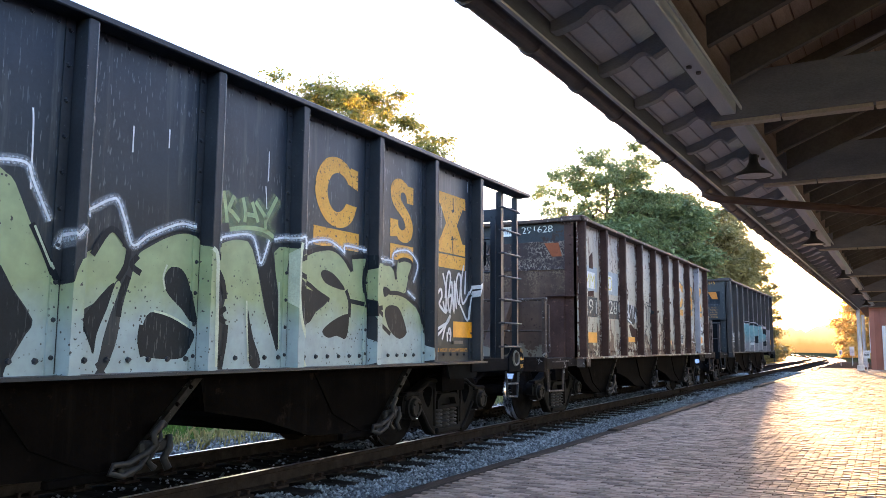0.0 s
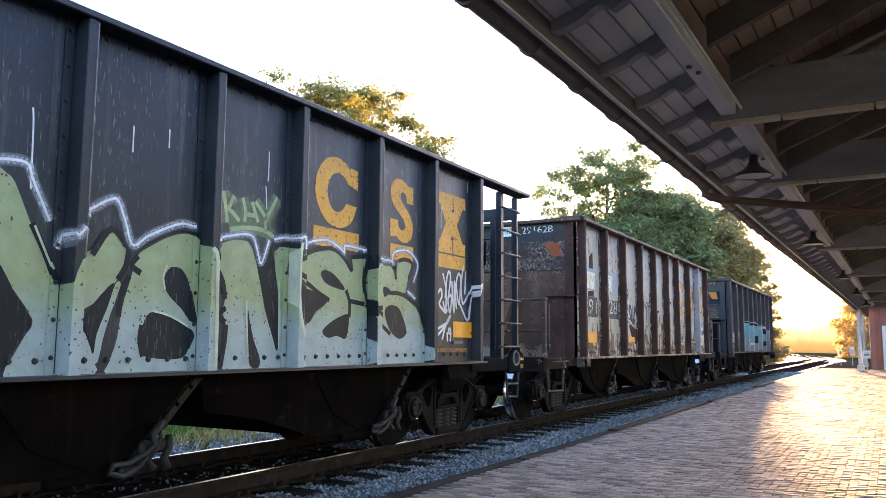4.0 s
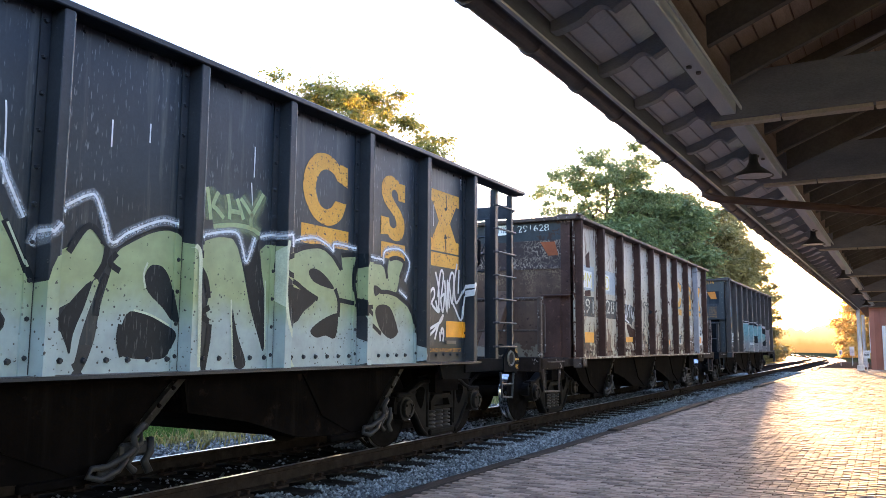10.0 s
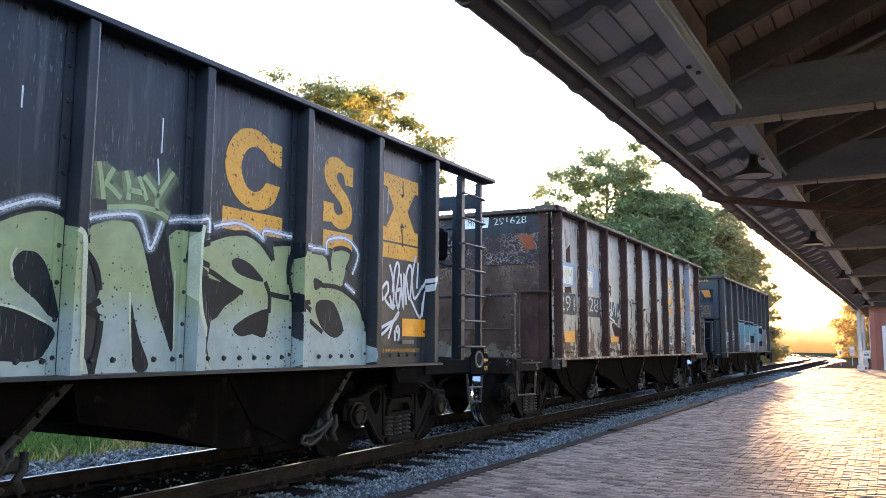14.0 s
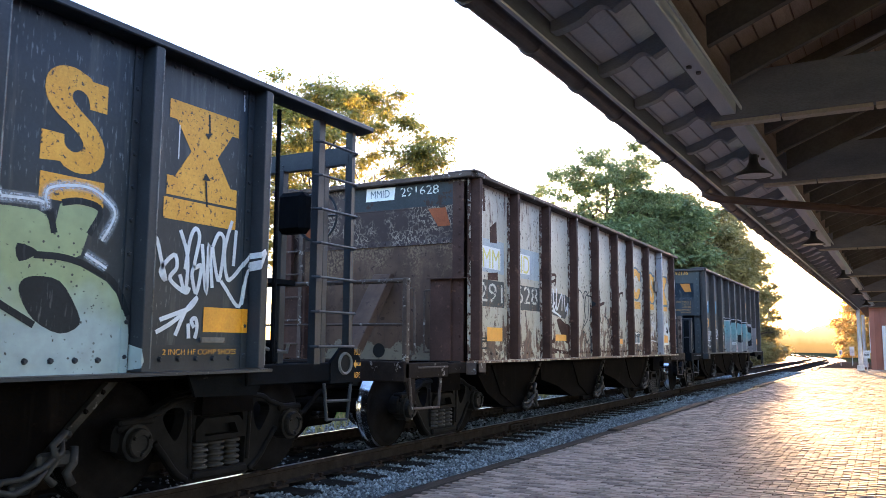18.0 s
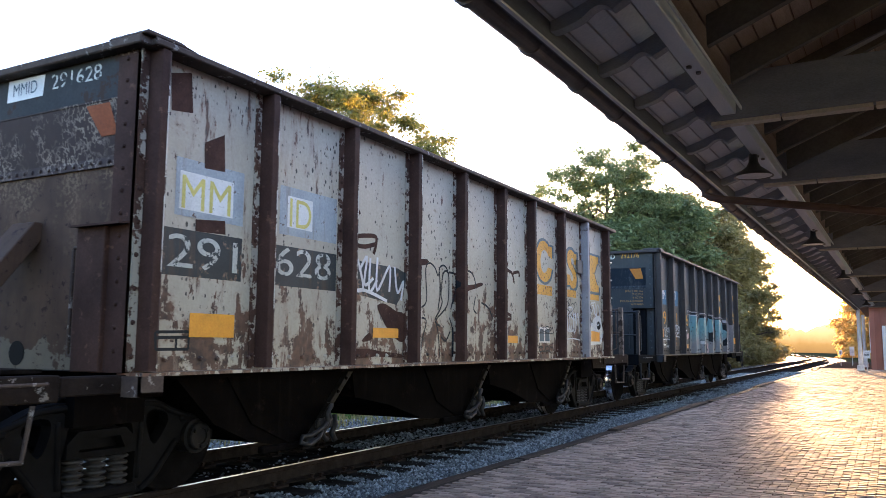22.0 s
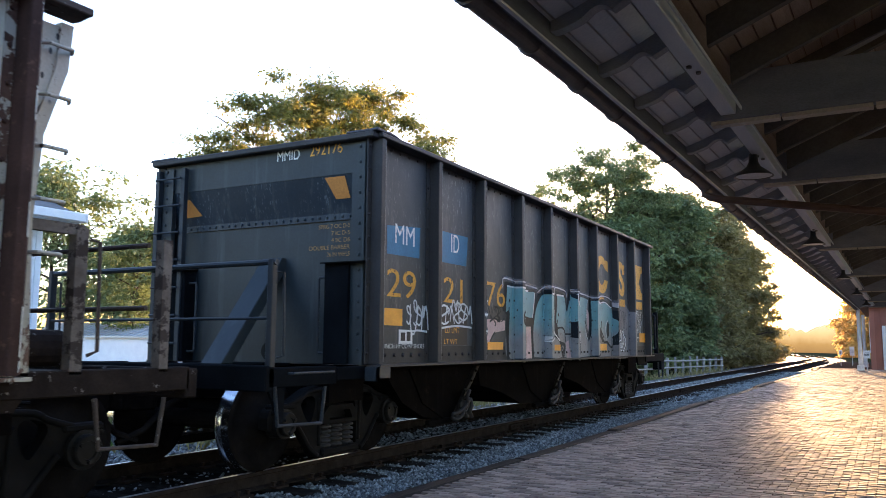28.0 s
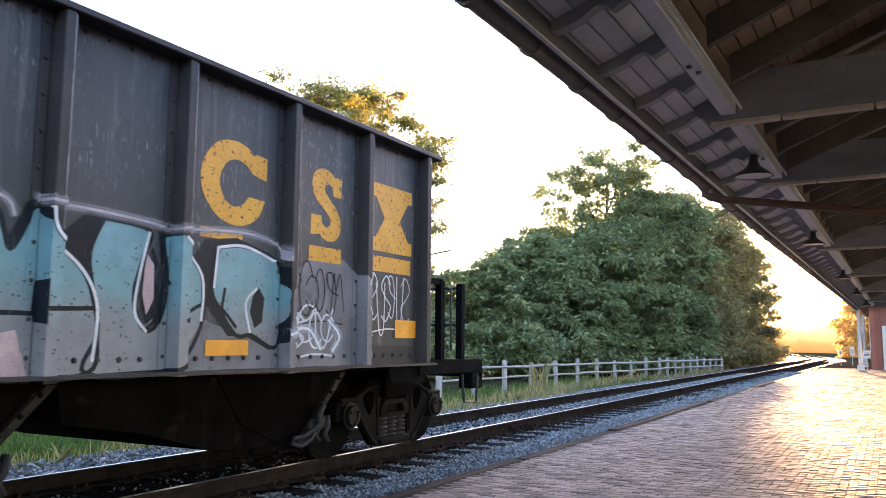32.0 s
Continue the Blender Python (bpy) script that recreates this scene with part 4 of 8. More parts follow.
def far_end(car, kind, mat, rail_mat):
    """The brake end, which looks away down the line."""
    part("end_sheet", B((-1.46, 1.46, 10.42, 10.46, 2.3, TOP - 0.1)), mat, car)
    bm = bmesh.new()
    prism(bm, [(10.44, 2.32), (9.2, 1.0), (9.26, 1.0), (10.5, 2.32)], "x", -1.46, 1.46)
    part("end_slope", bm, mat, car)
    part("end_sill", B((-1.5, 1.5, 11.86, 11.98, 0.8, 1.02)), mat, car, bevel=0.012)
    part("deck_plate", B((-0.5, 0.5, 10.4, 11.9, 0.95, 0.98)), mat, car)
    coupler(car, 11.96, 1, m_under)
    for s in (1, -1):
        bm = bmesh.new()
        prism(bm, [(9.79, 0.975), (10.66, 0.975), (10.54, 0.785), (9.87, 0.8)], "x", s * 1.45, s * 1.48)
        part("bolster_plate", bm, mat, car)
    for s in (1, -1):
        part("deck_sill", B((s * 1.38, s * 1.5, 10.4, 11.9, 0.86, 1.03)), mat, car, bevel=0.01)
        if kind == "tall":
            for y, w in ((11.31, 0.085), (11.82, 0.05)):
                part("ladder_stile", B((s * 1.42, s * 1.5, y - w / 2, y + w / 2, 1.02, TOP - 0.06)), rail_mat, car)
            for k in range(7):
                bm = bmesh.new()
                z = 1.18 + 0.315 * k
                pipe(bm, [(s * 1.5, 11.2, z), (s * 1.56, 11.24, z), (s * 1.56, 11.8, z), (s * 1.5, 11.84, z)], 0.013)
                part("rung", bm, rail_mat, car)
            part("frame_post", B((s * 1.13 - 0.045, s * 1.13 + 0.045, 11.78, 11.86, 1.0, 3.0)), rail_mat, car, bevel=0.006)
            part("frame_post", B((s * 0.59 - 0.055, s * 0.59 + 0.055, 11.77, 11.86, 1.0, 3.0)), rail_mat, car, bevel=0.006)
            bm = bmesh.new()
            rod(bm, (s * 1.45, 10.75, 1.05), (s * 1.45, 10.75, TOP - 0.1), 0.02)
            part("pipe", bm, mat, car)
            bm = bmesh.new()
            prism(bm, [(11.5, 0.84), (11.98, 0.84), (11.98, 1.06), (11.86, 1.17), (11.66, 1.17), (11.5, 1.03)], "x", s * 1.48, s * 1.515)
            pull = part("pull_bracket", bm, mat, car)
            bm = bmesh.new()
            lathe(bm, [(s * 1.51, 0.082), (s * 1.53, 0.085), (s * 1.535, 0.1), (s * 1.51, 0.112)], (0, 11.72, 1.02), "x", 20)
            part("pull_ring", bm, m_chord, pull)
            bm = bmesh.new()
            lathe(bm, [(s * 1.517, 0.0), (s * 1.517, 0.083)], (0, 11.72, 1.02), "x", 20)
            part("pull_hole", bm, m_hole, pull)
        elif kind == "bent":
            bm = bmesh.new()
            pts = [(10.72, TOP - 0.1), (10.7, 2.95), (10.56, 2.5), (10.52, 1.95), (10.56, 1.0)]
            for (a, b), (c, d) in zip(pts, pts[1:]):
                prism(bm, [(a - 0.045, b), (a + 0.045, b), (c + 0.045, d), (c - 0.045, d)], "x", s * 1.44, s * 1.5)
            for k in range(5):
                z = 1.75 + 0.33 * k
                pipe(bm, [(s * 1.5, 10.52, z), (s * 1.57, 10.56, z), (s * 1.57, 10.72, z), (s * 1.5, 10.76, z)], 0.013)
            part("ladder_stile", bm, m_paint_b, car, "bent dirty white ladder stile")
            bm = bmesh.new()
            prism(bm, [(10.36, TOP - 0.13), (10.72, TOP - 0.13), (10.62, 2.75), (10.46, 2.55)], "x", s * 1.47, s * 1.49)
            part("gusset", bm, m_paint_b, car)
        if kind != "tall":
            y1 = 11.64 if kind == "bent" else 11.44
            tan = m_worn_post if kind == "bent" else mat
            part("handrail_post", B((s * 1.42, s * 1.5, 10.88, 10.97, 1.0, 1.95)), tan, car)
            part("handrail_post", B((s * 1.42, s * 1.5, y1 - 0.04, y1 + 0.04, 1.0, 1.95)), tan, car)
            bm = bmesh.new()
            pipe(bm, [(s * 1.5, 10.98, 1.88), (s * 1.55, 11.02, 1.86), (s * 1.55, 11.04, 1.15), (s * 1.5, 11.0, 1.12)], 0.013)
            part("grab_iron", bm, rail_mat, car)
            part("side_rail", B((s * 1.44, s * 1.49, 10.5, 10.95, 1.9, 1.97)), tan, car)
        if kind == "plain":
            part("corner_foot", B((s * 1.3, s * 1.5, 11.7, 11.98, 0.66, 0.86)), mat, car, bevel=0.012)
    if kind == "tall":
        beam = part("cross_beam", B((-1.45, 1.45, 11.79, 11.81, 2.98, 3.16), (-1.45, 1.45, 11.81, 11.87, 3.15, 3.16), (-1.45, 1.45, 11.81, 11.87, 2.98, 2.99)), rail_mat, car)
        bm = bmesh.new()
        knobs(bm, [(x + d, 11.79, 3.04) for x in (-1.13, -0.59, 0.59, 1.13) for d in (-0.03, 0.03)], 0.014, "-y", 0.012)
        part("rivets", bm, rail_mat, beam)["kind"] = "stuff"
        bm = bmesh.new()
        rod(bm, (-0.05, 11.8, 1.0), (-0.05, 11.8, 3.0), 0.022)
        part("brake_shaft", bm, rail_mat, car)
        bm = B((0.7, 1.05, 11.6, 11.78, 2.3, 2.72))
        part("brake_housing", bm, mat, car, bevel=0.05)
        bm = bmesh.new()
        lathe(bm, [(11.92 - 0.016, 0.25), (11.92, 0.266), (11.936, 0.25), (11.92, 0.234), (11.904, 0.25)], (0.98, 0, 2.5), "y", 28)
        for k in range(5):
            a = 2 * math.pi * k / 5
            rod(bm, (0.98, 11.88, 2.5), (0.98 + 0.25 * math.cos(a), 11.92, 2.5 + 0.25 * math.sin(a)), 0.012)
        rod(bm, (0.98, 11.7, 2.5), (0.98, 11.92, 2.5), 0.03)
        part("brake_wheel", bm, rail_mat, car)
        bm = bmesh.new()
        pipe(bm, [(0.95, 10.6, 1.2), (0.95, 11.0, 1.22), (0.92, 11.35, 1.14), (0.9, 11.6, 1.12), (0.9, 11.62, 1.2)], 0.018)
        part("brake_pipe", bm, m_chord, car, "bare grey brake pipe on the deck")
        part("valve", B((0.84, 0.96, 11.3, 11.42, 1.0, 1.24)), m_deck_a, car, bevel=0.03)
        part("brake_step", B((-0.1, 0.9, 11.3, 11.7, 1.78, 1.83)), mat, car)
        part("end_sheet_support", B((0.45, 0.58, 10.6, 10.72, 1.0, 3.0), (-0.58, -0.45, 10.6, 10.72, 1.0, 3.0)), mat, car)
    else:
        bm = bmesh.new()
        for z in (1.9, 1.45):
            rod(bm, (-1.46, 11.5, z), (1.46, 11.5, z), 0.018)
        part("handrail", bm, rail_mat, car)
        part("brake_stand", B((-0.35, -0.2, 11.3, 11.45, 1.0, 1.9)), mat, car)
        bm = bmesh.new()
        lathe(bm, [(-0.5, 0.0), (-0.5, 0.14), (0.5, 0.14), (0.5, 0.0)], (0.5, 11.0, 1.16), "y", 16)
        part("air_reservoir", bm, mat, car)
    stirrup(car, *((11.08, 11.66) if kind == "bent" else (11.42, 11.84)), rail_mat, kind == "tall")


def hopper_car(key, label, side, rib, sill, end, band, deck, rail_mat, kind, wheels):
    car = thing("hopper_car", (TRACK_X, CAR_AT[key], 0), label, "freight car", "coal train")
    car["rib_shift"] = RIB_SHIFT[key]
    far_over = 11.95 if kind == "tall" else (10.8 if kind == "bent" else 10.62)
    chords(car, {"a": m_rib_a, "b": m_rail_b, "c": m_rib_c}[key], sill, 0.13, far_over)
    for near in (True, False):
        side_panels(car, side, near)
        ribs(car, rib, near, m_flange_b if key == "b" else rib)
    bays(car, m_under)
    near_end(car, end, band, deck, rail_mat, m_top_b if key == "b" else end)
    far_end(car, kind, deck, rail_mat)
    for y in ((0.05, 10.45) if key == 'b' else TRUCKS):
        truck(car, y, wheels)
    return car


wheels_a, wheels_b, wheels_c = [], [], []
car_a = hopper_car("a", "black riveted open hopper car with pale green graffiti letters", m_paint_a, m_rib_a, m_rib_a, m_paint_a, m_paint_a, m_deck_a, m_rib_a, "tall", wheels_a)
car_b = hopper_car("b", "white and rust-brown peeling open hopper car with graffiti tags", m_paint_b, m_rib_b, m_paint_b, m_end_b, m_band_b, m_peel, m_rail_b, "bent", wheels_b)
car_c = hopper_car("c", "charcoal grey open hopper car with light blue graffiti letters", m_paint_c, m_rib_c, m_rib_c, m_end_c, m_paint_a, m_deck_a, m_rib_a, "plain", wheels_c)


# ---------------------------------------------------------------- ground, track, platform
def track_x(y):
    return TRACK_X - (0.0031 * (y - 80) ** 2 if y > 80 else 0.0)


def ground_sheet():
    ys = [-40, -10, 0, 5, 10, 15, 20, 25, 30, 36, 44, 55, 70, 90, 120, 160, 300, 2500]
    xs = [-2500, -300, -80, -40, -25, -18, -14, -12, -10.5, -9.4, -8.5, -7.8, -3.45, 60, 300, 2500]
    zs = {-9.4: -0.40, -8.5: -0.36, -7.8: -0.34, -3.45: -0.24, -10.5: -0.42, -12: -0.4, -14: -0.35}
    v = [(x, y, zs.get(x, -0.3)) for y in ys for x in xs]
    n = len(xs)
    f = [(j * n + i, j * n + i + 1, j * n + n + i + 1, j * n + n + i) for j in range(len(ys) - 1) for i in range(n - 1)]
    return tagged(solid("ground", v, f, m_soil), "grassy ground with bare soil beside the railway line", "ground", kind="structure")


ground_sheet()
YS = [-30 + 4 * k for k in range(28)] + [82 + 5 * k for k in range(17)]


def strip(name, profile, mat, label, kind="structure"):
    """A profile (offset from the track's middle, z) drawn along the line."""
    v, f, n = [], [], len(profile)
    for y in YS:
        v += [(track_x(y) + a, y, z) for a, z in profile]
    for j in range(len(YS) - 1):
        for i in range(n):
            k = (i + 1) % n
            f.append((j * n + i, j * n + k, (j + 1) * n + k, (j + 1) * n + i))
    return tagged(solid(name, v, f, mat), label, name.split("_")[-1], kind=kind)


strip("ballast_bed", [(-3.3, -0.45), (-3.1, -0.3), (-1.75, -0.268), (1.35, -0.245), (1.9, -0.215), (2.45, -0.18), (2.45, -0.45)], m_bed, "blue-grey crushed stone bed under the track")
tagged(part("dark_track_strip", B((TRACK_X - 1.25, TRACK_X + 0.93, -8.0, 11.5, -0.25, -0.2)), m_dark_bed), "near-black strip between the rails", "dirt", kind="structure")
for side in (1, -1):
    c = side * 0.7525
    rail = thing("rail", (0, 0, 0), "rusted steel rail with a polished head on timber sleepers", "rail", "rails of the track")
    web = strip("rail_web", [(c - 0.07, -0.165), (c + 0.07, -0.165), (c + 0.07, -0.152), (c + 0.009, -0.135), (c + 0.009, -0.045), (c + 0.036, -0.035), (c + 0.036, -0.008), (c + 0.03, -0.001), (c - 0.03, -0.001), (c - 0.036, -0.008),
                             (c - 0.036, -0.035), (c - 0.009, -0.045), (c - 0.009, -0.135), (c - 0.07, -0.152)], m_rail_side, "")
    head = strip("rail_head", [(c - 0.026, -0.002), (c - 0.025, 0.0), (c + 0.023, 0.0), (c + 0.024, -0.002)], m_rail_top, "polished running surface")
    for o in (web, head):
        o.parent = rail
        for k in ("kind", "category"):
            if k in o:
                del o[k]
    if "label" in web:
        del web["label"]
    for y in ((12.2, 24.0) if side > 0 else (14.3, 26.0)):
        bm = B((TRACK_X + c + 0.012, TRACK_X + c + 0.05, y - 0.45, y + 0.45, -0.125, -0.045))
        knobs(bm, [(TRACK_X + c + 0.05, y - 0.35 + 0.14 * k, -0.085) for k in range(6)], 0.022, "x", 0.03)
        part("joint_bar", bm, m_rail_side, rail, "bolted joint bar")
tie_mesh = plate_mesh = None
m_plate = worn("rusted_tie_plate", (0.012, 0.009, 0.008), (0.04, 0.026, 0.02), 7, 60, 0.85, gloss=0.05)
rnd = random.Random(3)
for k in range(150):
    y = 0.3 + 0.535 * k
    if y > 80:
        break
    if tie_mesh is None:
        bm = B((-1.3, 1.3, -0.115, 0.115, -0.17, 0.0))
        t = part("sleeper", bm, m_tie, bevel=0.012)
        tie_mesh = t.data
    else:
        t = new("sleeper", tie_mesh)
    t.matrix_basis = pose(TRACK_X + rnd.uniform(-0.05, 0.05), y + rnd.uniform(-0.03, 0.03), -0.168 - rnd.uniform(0, 0.012), 0, 0, rnd.uniform(-1, 1))
    tagged(t, "dark creosoted timber railway sleeper in grey stone", "railway sleeper", "sleepers of the track")
    if y < 42:
        for c in (0.7525, -0.7525):
            if plate_mesh is None:
                bm = B((-0.16, 0.16, -0.09, 0.09, 0.002, 0.014), (-0.16, -0.078, -0.09, 0.09, 0.014, 0.024), (0.078, 0.16, -0.09, 0.09, 0.014, 0.024))
                for a, b in ((-0.092, 0.05), (0.092, -0.05), (0.125, 0.05), (-0.125, -0.05)):
                    box(bm, a - 0.012, a + 0.012, b - 0.012, b + 0.012, 0.02, 0.05)
                    box(bm, a - 0.022, a + 0.022, b - 0.018, b + 0.018, 0.05, 0.066)
                p = part("tie_plate", bm, m_plate, t)
                plate_mesh = p.data
            else:
                p = new("tie_plate", plate_mesh)
                p.parent = t
            p.matrix_basis = Matrix.Translation((c, 0, 0))


def scatter_stones():
    """Crushed stone as one mesh of small uneven solids."""
    r = np.random.RandomState(5)
    spec = []
    for n, x0, x1, y0, y1, z, lo, hi in ((9500, 0.85, 1.4, 3.5, 20, -0.2, 0.012, 0.026), (19000, 1.35, 2.42, 3.5, 20, -0.2, 0.012, 0.027), (10000, 0.85, 2.42, 20, 48, -0.192, 0.018, 0.034),
                                         (500, -0.6, 0.66, 4, 10, -0.19, 0.014, 0.026), (15000, -0.67, 0.67, 9, 44, -0.18, 0.016, 0.034), (7000, -3.2, -1.3, 2, 16, -0.262, 0.016, 0.04), (4000, -2.6, -1.3, 16, 34, -0.262, 0.02, 0.045)):
        spec.append(np.stack([r.uniform(x0, x1, n) + TRACK_X, r.uniform(y0, y1, n), z + r.uniform(-0.012, 0.012, n), r.uniform(lo, hi, n)], 1))
    p = np.concatenate(spec)
    n = len(p)
    octa = np.array([(1, 0, 0), (0, 1, 0), (-1, 0, 0), (0, -1, 0), (0.2, 0.2, 0.8), (-0.2, -0.1, -0.8)], float)
    v = octa[None] * r.uniform(0.6, 1.3, (n, 6, 3)) * p[:, None, 3:4]
    a = r.uniform(0, 6.28, n)
    ca, sa = np.cos(a)[:, None], np.sin(a)[:, None]
    v = np.stack([v[..., 0] * ca - v[..., 1] * sa, v[..., 0] * sa + v[..., 1] * ca, v[..., 2]], -1) + p[:, None, :3]
    tri = np.array([(0, 1, 4), (1, 2, 4), (2, 3, 4), (3, 0, 4), (1, 0, 5), (2, 1, 5), (3, 2, 5), (0, 3, 5)])
    f = (tri[None] + 6 * np.arange(n)[:, None, None]).reshape(-1, 3)
    return solid("ballast", v.reshape(-1, 3).tolist(), f.tolist(), m_stone)


tagged(scatter_stones(), "loose blue-grey crushed ballast stones beside the rails", "ballast", kind="stuff")

PLAT_Z, EDGE_X = -0.05, -3.62
# Runs on unseen to x = 45, so grass bounce doesn't tint the canopy.
tagged(part("platform", B((EDGE_X + 0.02, 45.0, -40.0, 75.0, -0.45, PLAT_Z - 0.019)), m_mortar), "brick-paved station platform beside the track", "platform", kind="structure")
kerb = thing("kerb", (0, 0, 0), "weathered timber kerb along the platform edge", "kerb", kind="structure")
y = 1.0
while y < 72:
    ln = rnd.uniform(3.2, 4.4)
    bm = B((EDGE_X - 0.17, EDGE_X + 0.0, y, y + ln - 0.03, -0.3, 0.0))
    t = part("kerb_timber", bm, m_kerb, kerb, bevel=0.018)
    t.matrix_basis = pose(rnd.uniform(-0.02, 0.02), 0, rnd.uniform(-0.055, -0.02), 0, 0, rnd.uniform(-0.2, 0.2))
    y += ln


# ---------------------------------------------------------------- canopy
# Warm light under the beams is put into this pale moulding colour.
m_mould = worn('warm_lit_moulding', (0.42, 0.38, 0.33), (0.55, 0.5, 0.44), 3, 40, 0.6)
CAN = pose(-1.92, 4.0, 0, 0, 0, -0.68)
canopy = thing("platform_canopy", CAN, "grey timber platform canopy with clay tile eaves and brown gutter", "canopy", kind="structure")
# local: x from the eave inward, y along the platform, z up
EAVE_Z, PITCH = 3.16, 0.42
# LEN0 carries the roof unseen behind the camera, closing off sky there
LEN0, LEN1 = -20.0, 43.5


def roof_z(x):
    return EAVE_Z + PITCH * x if x > 0.75 else EAVE_Z + 0.2 * x + (PITCH - 0.2) * 0.75 * (x / 0.75) ** 2


def boards():
    n = 0
    for k in range(-2, 40):
        x0 = 0.0 + 0.135 * k
        if x0 < 0:
            continue
        x1 = x0 + 0.122
        bm = bmesh.new()
        z0, z1 = roof_z(x0) + 0.1, roof_z(x1) + 0.1
        prism(bm, [(x0, z0), (x1, z1), (x1, z1 + 0.025), (x0, z0 + 0.025)], "y", LEN0, LEN1)
        # paler near the eave, browner inside: the fall of light is in the colour
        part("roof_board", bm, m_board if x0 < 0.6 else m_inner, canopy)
        n += 1


boards()
bm = bmesh.new()
prism(bm, [(-0.1, EAVE_Z + 0.13), (5.6, roof_z(5.6) + 0.13), (5.6, roof_z(5.6) + 0.2), (-0.1, EAVE_Z + 0.2)], "y", LEN0, LEN1)
part("roof_deck", bm, m_tile, canopy)
# Unseen slope added to keep sky light off the inner boards.
bm = bmesh.new()
prism(bm, [(5.6, roof_z(5.6) + 0.13), (9.4, 4.3), (9.4, 4.37), (5.6, roof_z(5.6) + 0.2)], "y", LEN0, LEN1)
part("roof_deck", bm, m_tile, canopy, "unseen far roof slope, added to block sky light")
raf = None
for k in range(68):
    y = 0.72 + 0.94 * (k - 22)
    if raf is None:
        bm = bmesh.new()
        low = curve([(0.1, EAVE_Z + 0.05), (0.17, EAVE_Z + 0.056), (0.30, EAVE_Z + 0.095), (0.38, EAVE_Z + 0.15), (0.45, EAVE_Z + 0.165), (0.51, EAVE_Z + 0.12)], 5) + [(0.7, roof_z(0.7) - 0.06)]
        up = [(0.7, roof_z(0.7) + 0.1), (0.35, roof_z(0.35) + 0.1), (0.1, roof_z(0.1) + 0.1)]
        prism(bm, low + up, "y", -0.045, 0.045)
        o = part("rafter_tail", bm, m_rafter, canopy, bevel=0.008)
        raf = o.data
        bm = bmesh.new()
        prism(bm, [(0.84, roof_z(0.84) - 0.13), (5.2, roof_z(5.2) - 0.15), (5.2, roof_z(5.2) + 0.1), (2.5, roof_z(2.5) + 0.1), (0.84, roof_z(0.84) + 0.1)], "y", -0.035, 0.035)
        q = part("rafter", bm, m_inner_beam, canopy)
        raf_in = q.data
    else:
        o, q = new("rafter_tail", raf), new("rafter", raf_in)
        o.parent = q.parent = canopy
    o.matrix_basis = Matrix.Translation((0, y, 0))
    q.matrix_basis = Matrix.Translation((0, y + 0.24, 0))
part("purlin", B((0.643, 0.775, LEN0, LEN1, 3.28, 3.42)), m_purlin, canopy, bevel=0.006)
bm = bmesh.new()
for y in (1.95, 5.2, 8.4, 11.6):
    for a, b in ((0.69, 0.0), (0.725, 0.16)):
        rod(bm, (a, y + b, 3.281), (a, y + b, 3.262), 0.02, 8)
part("purlin_bolts", bm, m_gutter, canopy)
part("purlin_trim", B((0.815, 0.828, LEN0, LEN1, 3.31, 3.34)), m_purlin, canopy)
part("fascia", B((0.06, 0.098, LEN0, LEN1, EAVE_Z - 0.03, EAVE_Z + 0.14)), m_fascia, canopy)
# skylit underside of the fascia, put in as a pale strip
part("drip_edge", B((0.088, 0.116, LEN0, LEN1, EAVE_Z - 0.046, EAVE_Z - 0.03)), m_board, canopy)
bm = bmesh.new()
lathe(bm, [(LEN0, 0.076), (LEN1, 0.076)], (-0.044, 0, EAVE_Z + 0.02), "y", 12, math.pi, 2 * math.pi)
lathe(bm, [(LEN0, 0.081), (LEN1, 0.081)], (-0.044, 0, EAVE_Z + 0.02), "y", 12, math.pi, 2 * math.pi)
part("gutter", bm, m_gutter, canopy)
collar = None
for k in range(71):
    y = -0.18 + 0.89 * (k - 22)
    if collar is None:
        bm = bmesh.new()
        lathe(bm, [(-0.035, 0.081), (-0.03, 0.094), (0.03, 0.094), (0.035, 0.081)], (-0.044, 0, EAVE_Z + 0.02), "y", 12, math.pi * 0.98, 2.02 * math.pi)
        o = part("gutter_collar", bm, m_gutter, canopy)
        collar = o.data
    else:
        o = new("gutter_collar", collar)
        o.parent = canopy
    o.matrix_basis = Matrix.Translation((0, y, 0))
tile = None
for k in range(int((LEN1 - LEN0) / 0.29)):
    y = LEN0 + 0.29 * k
    if tile is None:
        bm = B((-0.13, 0.3, 0.005, 0.285, 0.0, 0.022))
        tl = part("roof_tile", bm, m_tile, canopy)
        tile = tl.data
    else:
        tl = new("roof_tile", tile)
        tl.parent = canopy
    tl.matrix_basis = pose(0.0, y, EAVE_Z + 0.185 + rnd.uniform(-0.004, 0.004), 0, -11 + rnd.uniform(-1, 1), rnd.uniform(-1, 1))
